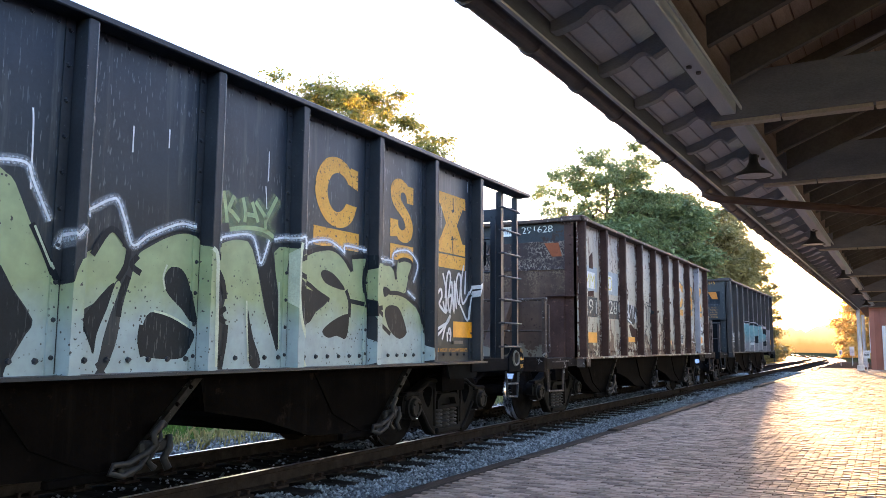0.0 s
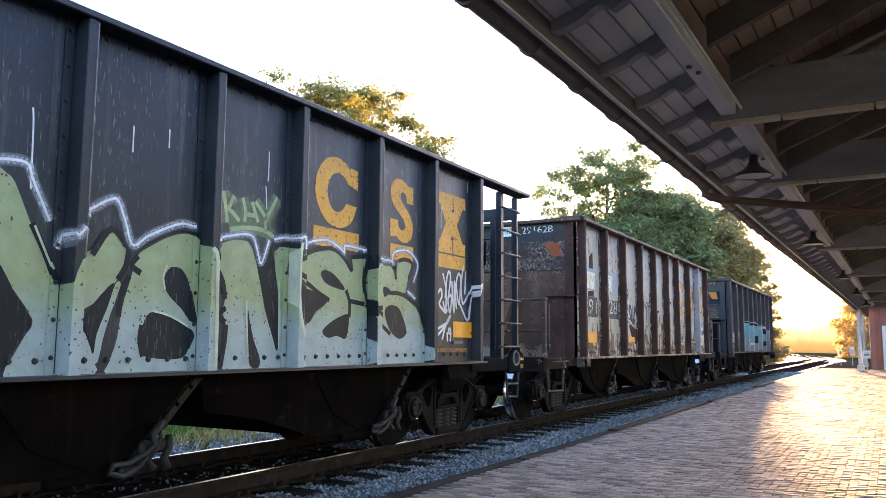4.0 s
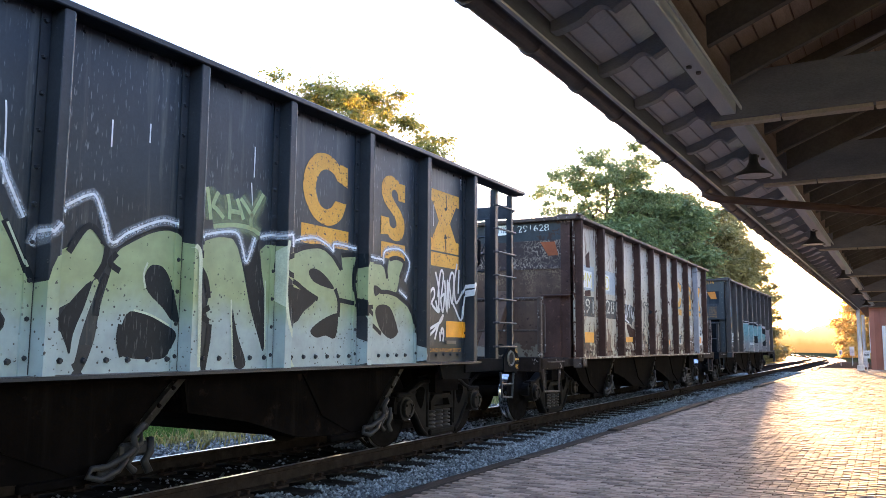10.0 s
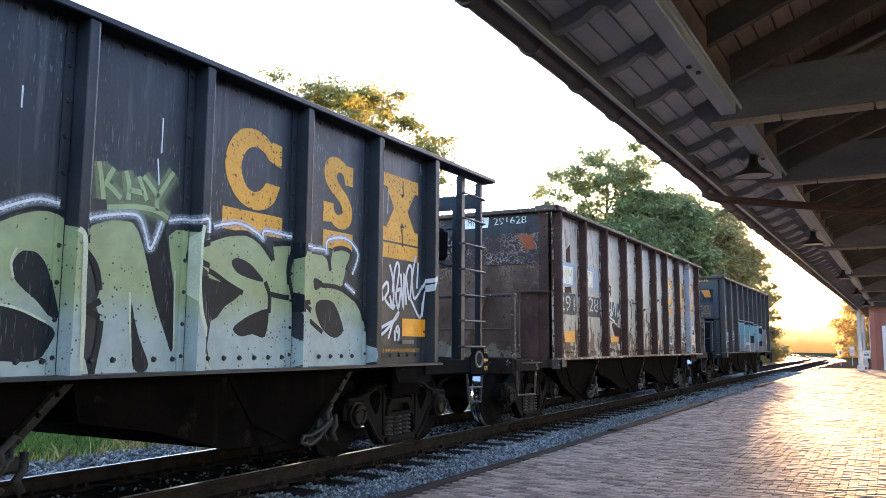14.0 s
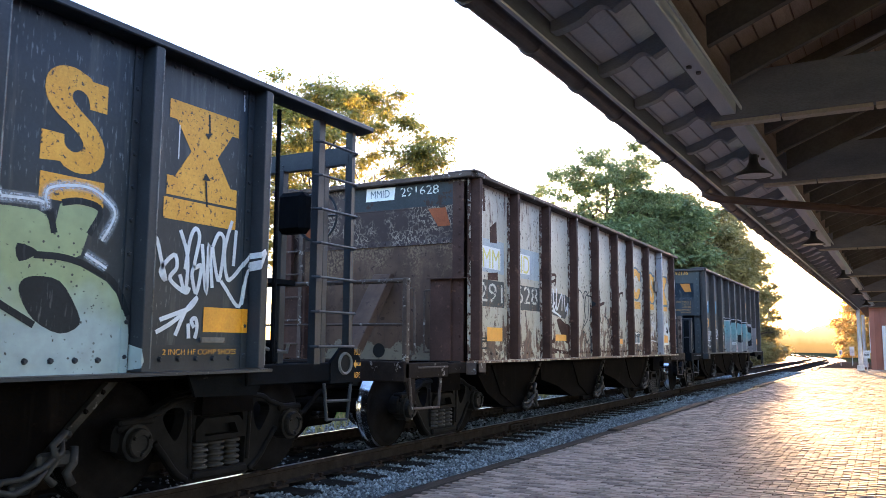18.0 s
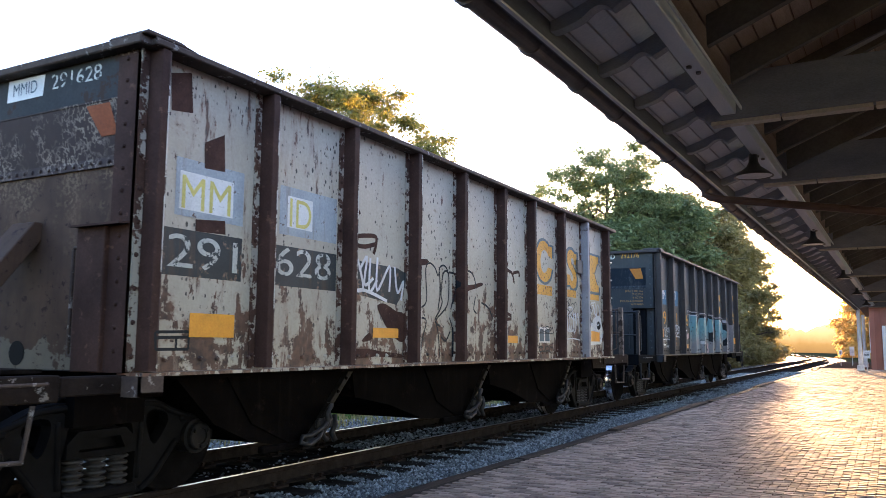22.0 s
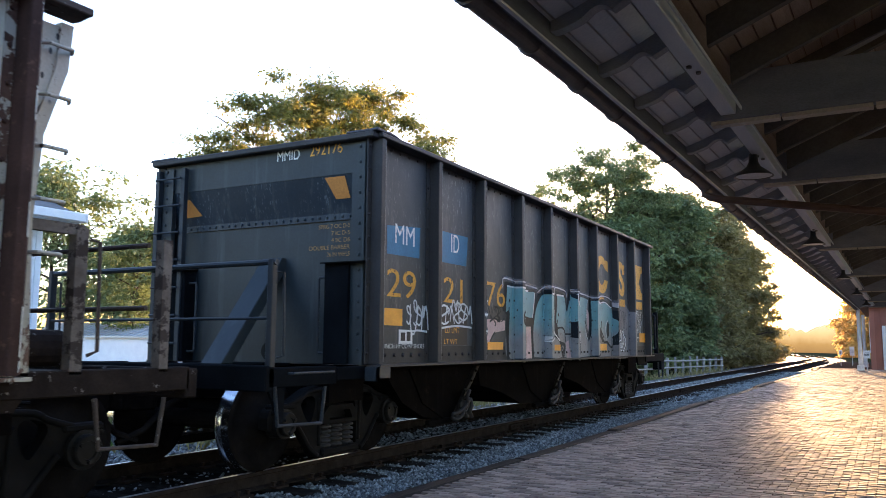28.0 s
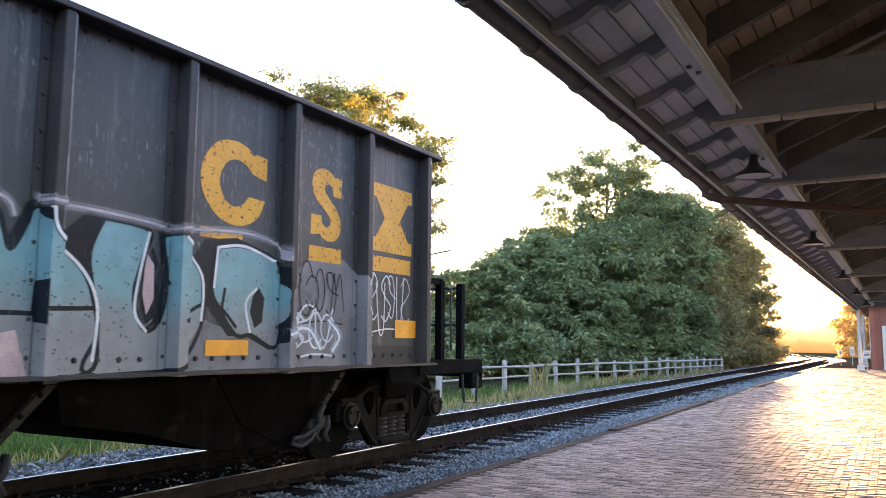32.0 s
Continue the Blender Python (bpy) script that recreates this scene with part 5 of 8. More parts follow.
for y in (-16.0, -8.4, -0.9, 3.48, 6.68, 14.5, 21.9, 29.4, 36.9, 42.8):
    bm = bmesh.new()
    end = curve([(0.37, 3.5), (0.375, 3.42), (0.41, 3.37), (0.43, 3.31), (0.49, 3.275), (0.52, 3.24)], 4)
    prism(bm, end + [(5.2, 3.24), (5.2, 3.66), (0.75, 3.66), (0.37, 3.5)], "y", y - 0.07, y + 0.07)
    tie_beam = part("tie_beam", bm, m_beam, canopy)
    bm = bmesh.new()
    x = 0.55
    while x < 5:
        ln = rnd.uniform(0.5, 0.8)
        box(bm, x, x + ln, y - 0.03, y + 0.085, 3.205, 3.24)
        x += ln + 0.02
    part("beam_moulding", bm, m_mould, tie_beam)
    bm = bmesh.new()
    prism(bm, [(1.5, 3.66), (4.6, roof_z(4.6) - 0.25), (4.6, roof_z(4.6) - 0.1), (1.7, 3.72)], "y", y - 0.06, y + 0.06)
    part("strut", bm, m_beam, tie_beam)


def pendant(y):
    lamp = thing("pendant_lamp", CAN @ Matrix.Translation((0.655, y, 3.05)), "dark enamel dome lamp hanging under the canopy", "lamp", "canopy lamps")
    bm = bmesh.new()
    lathe(bm, [(0.24, 0.0), (0.24, 0.045), (0.15, 0.05), (0.1, 0.075), (0.03, 0.165), (0.0, 0.2), (-0.01, 0.206), (-0.01, 0.198), (0.09, 0.06)], (0, 0, 0), "z", 24)
    part("shade", bm, m_lamp, lamp, smooth=True)
    bm = bmesh.new()
    lathe(bm, [(-0.012, 0.0), (-0.008, 0.12), (0.0, 0.194)], (0, 0, 0), "z", 24)
    part("lens", bm, m_lens, lamp)
    bm = bmesh.new()
    rod(bm, (0, 0, 0.16), (0, 0, 0.36), 0.03)
    part("stem", bm, m_lamp, lamp)


for y in (5.15, 11.9, 20.4, 28.0, 36.5):
    pendant(y)
bm = bmesh.new()
pipe(bm, [(-0.065, 6.1, 3.16), (-0.06, 6.1, 3.06), (0.02, 6.1, 3.01), (0.12, 6.1, 2.99), (5.4, 6.1, 2.12)], 0.045, 12)
down = part("downpipe", bm, m_pipe, canopy, "brown iron drain pipe")

# posts at the far end of the canopy
for y in (47.3, 56.0):
    post = thing("canopy_post", (-1.38, y, PLAT_Z), "slender pale painted iron canopy post on the platform", "post", "canopy posts")
    bm = bmesh.new()
    rod(bm, (0, 0, 0.3), (0, 0, 3.2), 0.11, 14, 0.09)
    part("shaft", bm, m_post, post)
    part("foot", B((-0.17, 0.17, -0.17, 0.17, 0.0, 0.3)), m_post, post, bevel=0.03)


# ---------------------------------------------------------------- trees and far things
def leaf_mesh(c, off, leaf, r):
    """Leaves as bent blades that droop outward from the middle of their clump, faces turned up to the sky."""
    n = len(c)
    s = leaf * r.uniform(0.55, 1.4, n)[:, None]
    d = off / (np.linalg.norm(off, axis=1)[:, None] + 1e-6) * 0.8 + r.normal(0, 0.55, (n, 3))
    d[:, 2] = d[:, 2] * 0.6 - 0.3
    d /= np.linalg.norm(d, axis=1)[:, None]
    e = np.cross(d, np.array([0, 0, 1.0]) + r.normal(0, 0.45, (n, 3)))
    e /= np.linalg.norm(e, axis=1)[:, None]
    q = np.cross(e, d) * s * 0.08
    v = np.stack([c, c + d * s * 0.45 + e * s * 0.25 + q, c + d * s - q, c + d * s * 0.45 - e * s * 0.25 + q], 1).reshape(-1, 3)
    return v.tolist(), (np.arange(n)[:, None] * 4 + np.arange(4)[None]).tolist()


def tree(name, at, height, spread, mat, leaves, leaf, label, seed, base=0.2, group="", clump=0.075, limbs=15, wide=0.45, fill=0):
    """A tapered trunk with limbs and twigs; leaves gather in clumps on the twigs. wide: where up the height the crown is widest."""
    r = np.random.RandomState(seed)
    t = thing(name, at, label, "tree", group)
    segs, tips = [], []

    def bough(p, d, length, rad, depth):
        n = 4 if depth == 1 else 3
        for k in range(n):
            q = p + d * (length / n)
            segs.append((p, q, rad, rad * 0.8))
            p, rad = q, rad * 0.8
            d = d + r.normal(0, 0.16, 3) + np.array([0, 0, 0.05])
            d = d / np.linalg.norm(d)
            if depth < 3:
                for j in range(2):
                    e = d * 0.6 + r.normal(0, 0.6, 3)
                    bough(p, e / np.linalg.norm(e), length * r.uniform(0.3, 0.5), rad * 0.55, depth + 1)
            if depth >= 2 or k > 1:
                tips.append(p)

    p, d, rad, n = np.array([0, 0, -0.2]), np.array([0, 0, 1.0]), height * 0.02, 8
    for k in range(n):
        q = p + d * height * 0.9 / n
        segs.append((p, q, rad, rad * 0.84))
        p, rad = q, rad * 0.84
        d = d + r.normal(0, 0.06, 3)
        d = d / np.linalg.norm(d)
    spine = [s[0] for s in segs] + [p]
    for k in range(limbs):
        f = base + (0.97 - base) * (k + r.uniform(0, 1)) / limbs
        i = min(int(f * n), n - 1)
        g = f * n - i
        o = spine[i] * (1 - g) + spine[i + 1] * g
        shape = math.sqrt(max(0.05, 1 - ((f - wide) / (1.02 - wide if f > wide else wide + 0.15)) ** 2))
        a = k * 2.4 + r.uniform(-0.5, 0.5)
        e = np.array([math.cos(a), math.sin(a), 0.25 + 0.5 * f])
        bough(o, e / np.linalg.norm(e), spread * shape * r.uniform(0.7, 1.05), height * 0.008 * (1.3 - f), 1)
    v, f = [], []
    for p, q, a, b in segs:
        if a < 0.012:
            continue
        p, q = Vector(p), Vector(q)
        dd = (q - p).normalized()
        u = dd.orthogonal().normalized()
        w = dd.cross(u)
        o = len(v)
        for c, rr in ((p, a), (q, b)):
            v += [tuple(c + rr * (math.cos(k * 1.2566) * u + math.sin(k * 1.2566) * w)) for k in range(5)]
        f += [(o + k, o + (k + 1) % 5, o + 5 + (k + 1) % 5, o + 5 + k) for k in range(5)]
    solid("trunk", v, f, m_bark, t, smooth=True)
    tips = np.array(tips)
    if fill:
        g = r.normal(0, 1, (fill, 3))
        g /= np.linalg.norm(g, axis=1)[:, None]
        g *= (r.uniform(0.35, 1.0, (fill, 1)) ** 0.5) * np.array([spread, spread, height * (1 - base) * 0.47])
        g[:, 2] += height * (base + (1 - base) * 0.52)
        inside = tips[((tips[:, :2] / spread) ** 2).sum(1) + ((tips[:, 2] - height * (base + (1 - base) * 0.52)) / (height * (1 - base) * 0.47)) ** 2 < 1.05]
        tips = np.concatenate([inside[r.choice(len(inside), min(len(inside), fill), replace=False)], g])
    keep = r.uniform(0, 1, len(tips)) ** 0.7
    c = tips[r.choice(len(tips), leaves, p=keep / keep.sum())]
    off = r.normal(0, 1, (leaves, 3)) * np.array([1, 1, 0.42]) * clump * height * r.uniform(0.25, 1.0, (leaves, 1))
    c = c + off
    c[:, 2] = np.maximum(c[:, 2], 0.1)
    v, f = leaf_mesh(c, off, leaf, r)
    solid("crown", v, f, mat, t)
    return t


tree("locust_tree", (-20.9, 27.2, -0.3), 12.9, 5.7, m_leaf_y, 80000, 0.17, "tall locust tree with sunlit yellow-green leaves behind the line", 11, base=0.3, clump=0.03, limbs=18, wide=0.5, fill=240)
tree("backyard_tree", (-42.0, 29.5, -0.3), 11.6, 4.2, m_leaf_g, 12000, 0.32, "dark green tree beside the white house", 12, base=0.3, clump=0.05)
tree("backyard_tree", (-35.0, 29.0, -0.3), 8.4, 2.8, m_leaf_g, 9000, 0.26, "small green tree behind the railway line", 13, base=0.2, clump=0.05)
tree("backyard_tree", (-42.0, 38.0, -0.3), 7.5, 3.6, m_leaf_g, 9000, 0.32, "leafy green tree behind a white shed", 14, base=0.1)
tree("backyard_tree", (-50.0, 41.0, -0.3), 8.5, 4.5, m_leaf_g, 8000, 0.36, "leafy green tree behind a white shed", 15, base=0.1)
WOOD = ((-17.2, 35.0, 5.6, 2.6, 9000, m_leaf_g), (-16.4, 39.5, 7.4, 3.2, 14000, m_leaf_g), (-15.2, 43.5, 8.6, 3.4, 16000, m_leaf_g), (-14.2, 47.0, 9.9, 3.7, 20000, m_leaf_g), (-12.9, 52.0, 12.2, 3.7, 22000, m_leaf_g),
        (-12.0, 57.0, 12.6, 4.2, 22000, m_leaf_o), (-11.6, 63.0, 12.0, 3.9, 18000, m_leaf_o), (-11.4, 70.0, 11.4, 3.6, 16000, m_leaf_o), (-11.0, 77.0, 10.0, 2.9, 14000, m_leaf_o), (-14.6, 41.0, 5.6, 3.0, 12000, m_leaf_g),
        (-13.4, 46.0, 6.0, 3.2, 13000, m_leaf_g), (-12.2, 52.0, 5.4, 3.0, 12000, m_leaf_g), (-19.5, 47.0, 9.0, 4.5, 12000, m_leaf_g), (-11.6, 58.5, 5.0, 2.6, 9000, m_leaf_o), (-22.0, 38.0, 6.0, 4.0, 9000, m_leaf_g))
SHRUBS = ((-16.8, 30.0, 3.0), (-15.2, 34.0, 2.8), (-14.4, 38.0, 3.0), (-13.4, 42.0, 2.6), (-12.4, 46.5, 2.6), (-11.6, 51.0, 2.4), (-11.0, 56.0, 2.6), (-10.6, 62.0, 2.4), (-10.4, 69.0, 2.4), (-10.2, 76.0, 2.2))
for k, (x, y, h, sp, lv, mt) in enumerate(WOOD):
    tree("woodland_tree", (x, y, -0.4), h, sp, mt, int(lv * 2.1), 0.27, "dense leafy green tree in the wood beside the line", 40 + k, base=0.05, group="wood beside the line", clump=0.05, wide=0.45, fill=80, limbs=20)
for k, (x, y, h) in enumerate(SHRUBS):
    tree("shrub", (x, y, -0.42), h, 2.5, m_leaf_g if y < 54 else m_leaf_o, 8000, 0.26, "dense green shrub under the trees beside the line", 90 + k, base=0.0, group="undergrowth", clump=0.12, fill=50, limbs=14)
tree("thin_crowned_tree", (-15.3, 49.0, -0.4), 14.6, 4.7, m_leaf_g, 46000, 0.19, "tall airy-crowned tree showing sky between its leaves", 66, base=0.4, clump=0.026, wide=0.7, fill=190)
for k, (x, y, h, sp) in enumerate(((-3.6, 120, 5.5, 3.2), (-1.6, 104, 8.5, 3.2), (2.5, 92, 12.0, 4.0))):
    tree("distant_tree", (x, y, -0.3), h, sp, m_leaf_gold, 7000, 0.5, "distant tree with golden haze and backlight in its leaf colour", 70 + k, base=0.05, group="trees down the line", clump=0.07)


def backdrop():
    """Wooded bank far down the line; haze and low sun are painted as emission."""
    m = bpy.data.materials.new("golden_haze_glow")
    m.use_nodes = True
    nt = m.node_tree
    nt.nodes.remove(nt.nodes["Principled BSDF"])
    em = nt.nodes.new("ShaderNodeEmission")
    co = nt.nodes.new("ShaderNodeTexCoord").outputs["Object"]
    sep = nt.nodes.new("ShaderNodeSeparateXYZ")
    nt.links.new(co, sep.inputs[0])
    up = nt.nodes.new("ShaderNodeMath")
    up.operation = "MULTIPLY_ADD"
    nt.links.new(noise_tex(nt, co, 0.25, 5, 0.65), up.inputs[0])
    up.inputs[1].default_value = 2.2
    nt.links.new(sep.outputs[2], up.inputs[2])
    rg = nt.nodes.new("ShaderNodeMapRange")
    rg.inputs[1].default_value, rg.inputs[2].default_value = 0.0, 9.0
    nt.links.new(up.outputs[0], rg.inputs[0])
    # painted haze glow: brown near the ground, thinning upward to the sky's own brightness
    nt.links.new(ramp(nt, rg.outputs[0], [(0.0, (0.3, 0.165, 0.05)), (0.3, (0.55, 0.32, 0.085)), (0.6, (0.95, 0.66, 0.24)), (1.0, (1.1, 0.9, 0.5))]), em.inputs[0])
    em.inputs[1].default_value = HAZE_GLOW
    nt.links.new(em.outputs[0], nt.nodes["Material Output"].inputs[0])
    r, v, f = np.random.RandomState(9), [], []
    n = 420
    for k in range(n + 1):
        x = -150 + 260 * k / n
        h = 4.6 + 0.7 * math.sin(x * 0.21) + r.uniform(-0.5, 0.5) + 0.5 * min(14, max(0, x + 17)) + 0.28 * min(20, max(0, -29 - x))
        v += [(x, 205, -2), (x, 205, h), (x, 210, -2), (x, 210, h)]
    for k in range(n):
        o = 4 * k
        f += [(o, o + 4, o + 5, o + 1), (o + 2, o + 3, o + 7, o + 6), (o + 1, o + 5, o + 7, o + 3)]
    return tagged(solid("backdrop", v, f, m), "wooded bank with painted golden haze glow", "backdrop", kind="structure")


HAZE_GLOW = 0.14
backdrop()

# ---------------------------------------------------------------- fence
FENCE = thing("fence", (0, 0, 0), "weathered timber post and rail fence beyond the track", "fence")


def fence_at(y):
    f = (y - 22) / 28
    return -11.15 + 2.25 * f, -0.42, 0.58 - 0.1 * f


ys = [20.2 + 1.9 * k for k in range(11)] + [40.4 + 1.25 * k for k in range(9)]
for k, y in enumerate(ys):
    if y > 51:
        break
    x, g, z = fence_at(y)
    w = rnd.uniform(0.05, 0.075)
    bm = B((-w, w, -w, w, g - 0.1, z + rnd.uniform(0.0, 0.14)))
    p = part("fence_post", bm, m_fence, FENCE, bevel=0.012)
    p.matrix_basis = pose(x, y, 0, rnd.uniform(-1.5, 1.5), rnd.uniform(-1.5, 1.5), rnd.uniform(0, 40))
    if k:
        x0, _, z0 = fence_at(ys[k - 1])
        for dz, r in ((-0.08, 0.038), (-0.42, 0.034)):
            bm = bmesh.new()
            rod(bm, (x0 + 0.09, ys[k - 1], z0 + dz + rnd.uniform(-0.02, 0.02)), (x + 0.09, y, z + dz + rnd.uniform(-0.02, 0.02)), r, 6)
            part("fence_rail", bm, m_fence, FENCE)


def blades(name, spots, mat, label, seed):
    """Grass and weeds: spots of (count, x0, x1, y0, y1, ground, height)."""
    r = np.random.RandomState(seed)
    v, f = [], []
    o = 0
    for n, x0, x1, y0, y1, g, h in spots:
        p = np.stack([r.uniform(x0, x1, n), r.uniform(y0, y1, n), np.full(n, g)], 1)
        a = r.uniform(0, 6.28, n)
        side = np.stack([np.cos(a), np.sin(a), np.zeros(n)], 1)
        hh = h * r.uniform(0.35, 1.2, n)[:, None]
        bend = r.normal(0, 0.4, (n, 3)) * hh
        bend[:, 2] = 0
        w = 0.008 + 0.012 * hh
        up = np.array([0, 0, 1.0])
        m = p + up * hh * 0.6 + bend * 0.35
        q = p + up * hh + bend
        v.append(np.stack([p - side * w, p + side * w, m + side * w * 0.8, q, m - side * w * 0.8], 1).reshape(-1, 3))
        f += (o + np.arange(n)[:, None] * 5 + np.arange(5)[None]).tolist()
        o += 5 * n
    return tagged(solid(name, np.concatenate(v).tolist(), f, mat), label, "grass", kind="stuff")


blades("grass", [(40000, -15.5, -9.3, 0.5, 16, -0.38, 0.09), (9000, -24, -15.5, 2, 26, -0.33, 0.22), (3500, -9.9, -9.0, 2, 14, -0.38, 0.12), (1500, -9.4, -8.7, 14, 24, -0.36, 0.12), (5000, -12.5, -9.0, 16, 36, -0.42, 0.25)], m_grass, "bright green grass on the bank behind the track", 4)
blades("weeds", [(1500, -10.4, -9.2, 22, 38, -0.42, 0.38), (700, -9.6, -8.6, 36, 52, -0.42, 0.4), (36, -10.6, -10.35, 25.6, 26.3, -0.42, 1.15), (20, -10.2, -9.9, 24.0, 24.4, -0.42, 0.9), (1600, -9.6, -8.3, 8, 24, -0.34, 0.3), (500, -9.6, -9.0, 5, 12, -0.36, 0.26)], m_leaf_o,
       "dry weeds and tall stalks along the fence", 5)


# ---------------------------------------------------------------- house and shed behind the line
def house():
    h = thing("house", (-18.3, 3.0, -0.3), "white clapboard house with a grey shingle hip roof", "house")
    part("wall", B((-11, 0, 0, 9.4, 0, 4.52)), m_siding, h)
    k = 0
    while 0.1 + 0.2 * k < 4.45:
        z = 0.1 + 0.2 * k
        bm = bmesh.new()
        prism(bm, [(0.0, z), (0.04, z), (0.008, z + 0.205), (0.0, z + 0.205)], "y", -0.03, 9.43)
        part("clapboard", bm, m_siding, h)
        bm = bmesh.new()
        prism(bm, [(0.0, z), (-0.04, z), (-0.008, z + 0.205), (0.0, z + 0.205)], "x", -11.03, 0.03)
        part("clapboard", bm, m_siding, h)
        k += 1
    v = [(-12.0, -0.9, 4.62), (0.8, -0.9, 4.62), (0.8, 10.0, 4.62), (-12, 10.0, 4.62), (-5.6, 4.0, 8.27), (-5.6, 5.2, 8.27), (-12.0, -0.9, 4.52), (0.8, -0.9, 4.52), (0.8, 10.0, 4.52), (-12, 10.0, 4.52)]
    solid("roof", v, [(0, 1, 4), (1, 2, 5, 4), (2, 3, 5), (3, 0, 4, 5), (9, 8, 7, 6), (6, 7, 1, 0), (7, 8, 2, 1), (8, 9, 3, 2), (9, 6, 0, 3)], m_shingle, h)
    part("eave_trim", B((0.8, 0.9, -0.95, 10.05, 4.46, 4.68)), m_siding, h, bevel=0.02)
    part("eave_trim", B((-12.05, 0.9, 10.0, 10.1, 4.46, 4.68)), m_siding, h, bevel=0.02)
    part("corner_board", B((-0.12, 0.05, 9.3, 9.46, 0, 4.5)), m_siding, h, bevel=0.008)
    part("soffit", B((-11.9, 0.82, -0.85, 10.0, 4.44, 4.5)), m_siding, h)


house()


def shed():
    s = thing("shed", (-38.0, 27.3, -0.3), "low white shed with a pale ribbed metal roof", "shed")
    part("wall", B((-1.35, 7.5, 0, 4, 0, 1.75)), m_siding, s)
    bm = bmesh.new()
    prism(bm, [(-0.2, 1.7), (2.0, 2.38), (4.2, 1.7), (4.2, 1.78), (2.0, 2.46), (-0.2, 1.78)], "x", -1.4, 7.6)
    roof = part("roof", bm, m_metalroof, s)
    part("wing_wall", B((-1.5, 1.3, -0.4, 3.9, 0, 1.5)), m_siding, s)
    bm = bmesh.new()
    prism(bm, [(-1.5, 1.5), (1.3, 1.5), (-0.1, 2.42)], "y", -0.4, 3.9)
    part("wing_gable", bm, m_siding, s)
    for e in (-1, 1):
        bm = bmesh.new()
        prism(bm, [(-0.1, 2.43), (-0.1 + e * 1.6, 1.38), (-0.1 + e * 1.6, 1.45), (-0.1, 2.5)][::e], "y", -0.6, 3.9)
        part("wing_roof", bm, m_metalroof, s)
    for k in range(20):
        bm = bmesh.new()
        x = -1.35 + 0.46 * k
        prism(bm, [(-0.22, 1.78), (2.0, 2.46), (2.0, 2.5), (-0.22, 1.82)], "x", x, x + 0.05)
        part("roof_rib", bm, m_metalroof, roof)


shed()


# ---------------------------------------------------------------- station building and signs down the platform
def station():
    b = thing("station_building", (-0.95, 50.5, PLAT_Z), "red brick station building at the far end of the platform", "building")
    part("wall", B((0, 7, 0, 16, 0, 3.5)), m_wallbrick, b)
    bm = bmesh.new()
    prism(bm, [(-0.5, 3.45), (7.5, 3.45), (3.5, 5.6)], "y", -0.5, 16.5)
    part("roof", bm, m_shingle, b)
    for y in (1.2, 4.6, 8.0):
        w = part("window", B((-0.05, 0.02, y, y + 1.2, 0.9, 2.7)), m_siding, b)
        part("pane", B((-0.06, -0.05, y + 0.1, y + 1.1, 1.0, 2.6)), m_glass, w)
    for x in (0.25, 0.8):
        part("pilaster", B((x, x + 0.3, -0.1, 0.0, 0, 3.3)), m_wallbrick, b)
    # sunlit gap at the wall, put in as a white strip
    part("lit_wall_gap", B((0.6, 0.78, -0.06, 0.0, 0.0, 2.4)), m_siding, b)


station()
for x, y, z, w, h, hold in ((-1.08, 46.9, 0.86, 0.32, 0.4, 0.0), (-2.92, 60, 0.85, 0.2, 0.3, 0.0), (-2.25, 60.5, 0.95, 0.28, 0.6, 0.0)):
    s = thing("platform_sign", (x, y, PLAT_Z), "small white sign on a thin post on the platform", "sign", "platform signs")
    part("plate", B((-w / 2, w / 2, -0.02, 0.0, z - h / 2, z + h / 2)), m_sign, s)
    bm = bmesh.new()
    rod(bm, (0, 0.02, 0), (0, 0.02, z + h / 2), 0.025)
    part("post", bm, m_post, s)
    for k in range(3):
        part("print_line", B((-w / 2 + 0.04, w / 2 - 0.04, -0.024, -0.02, z - 0.08 + 0.07 * k, z - 0.05 + 0.07 * k)), m_black, s)


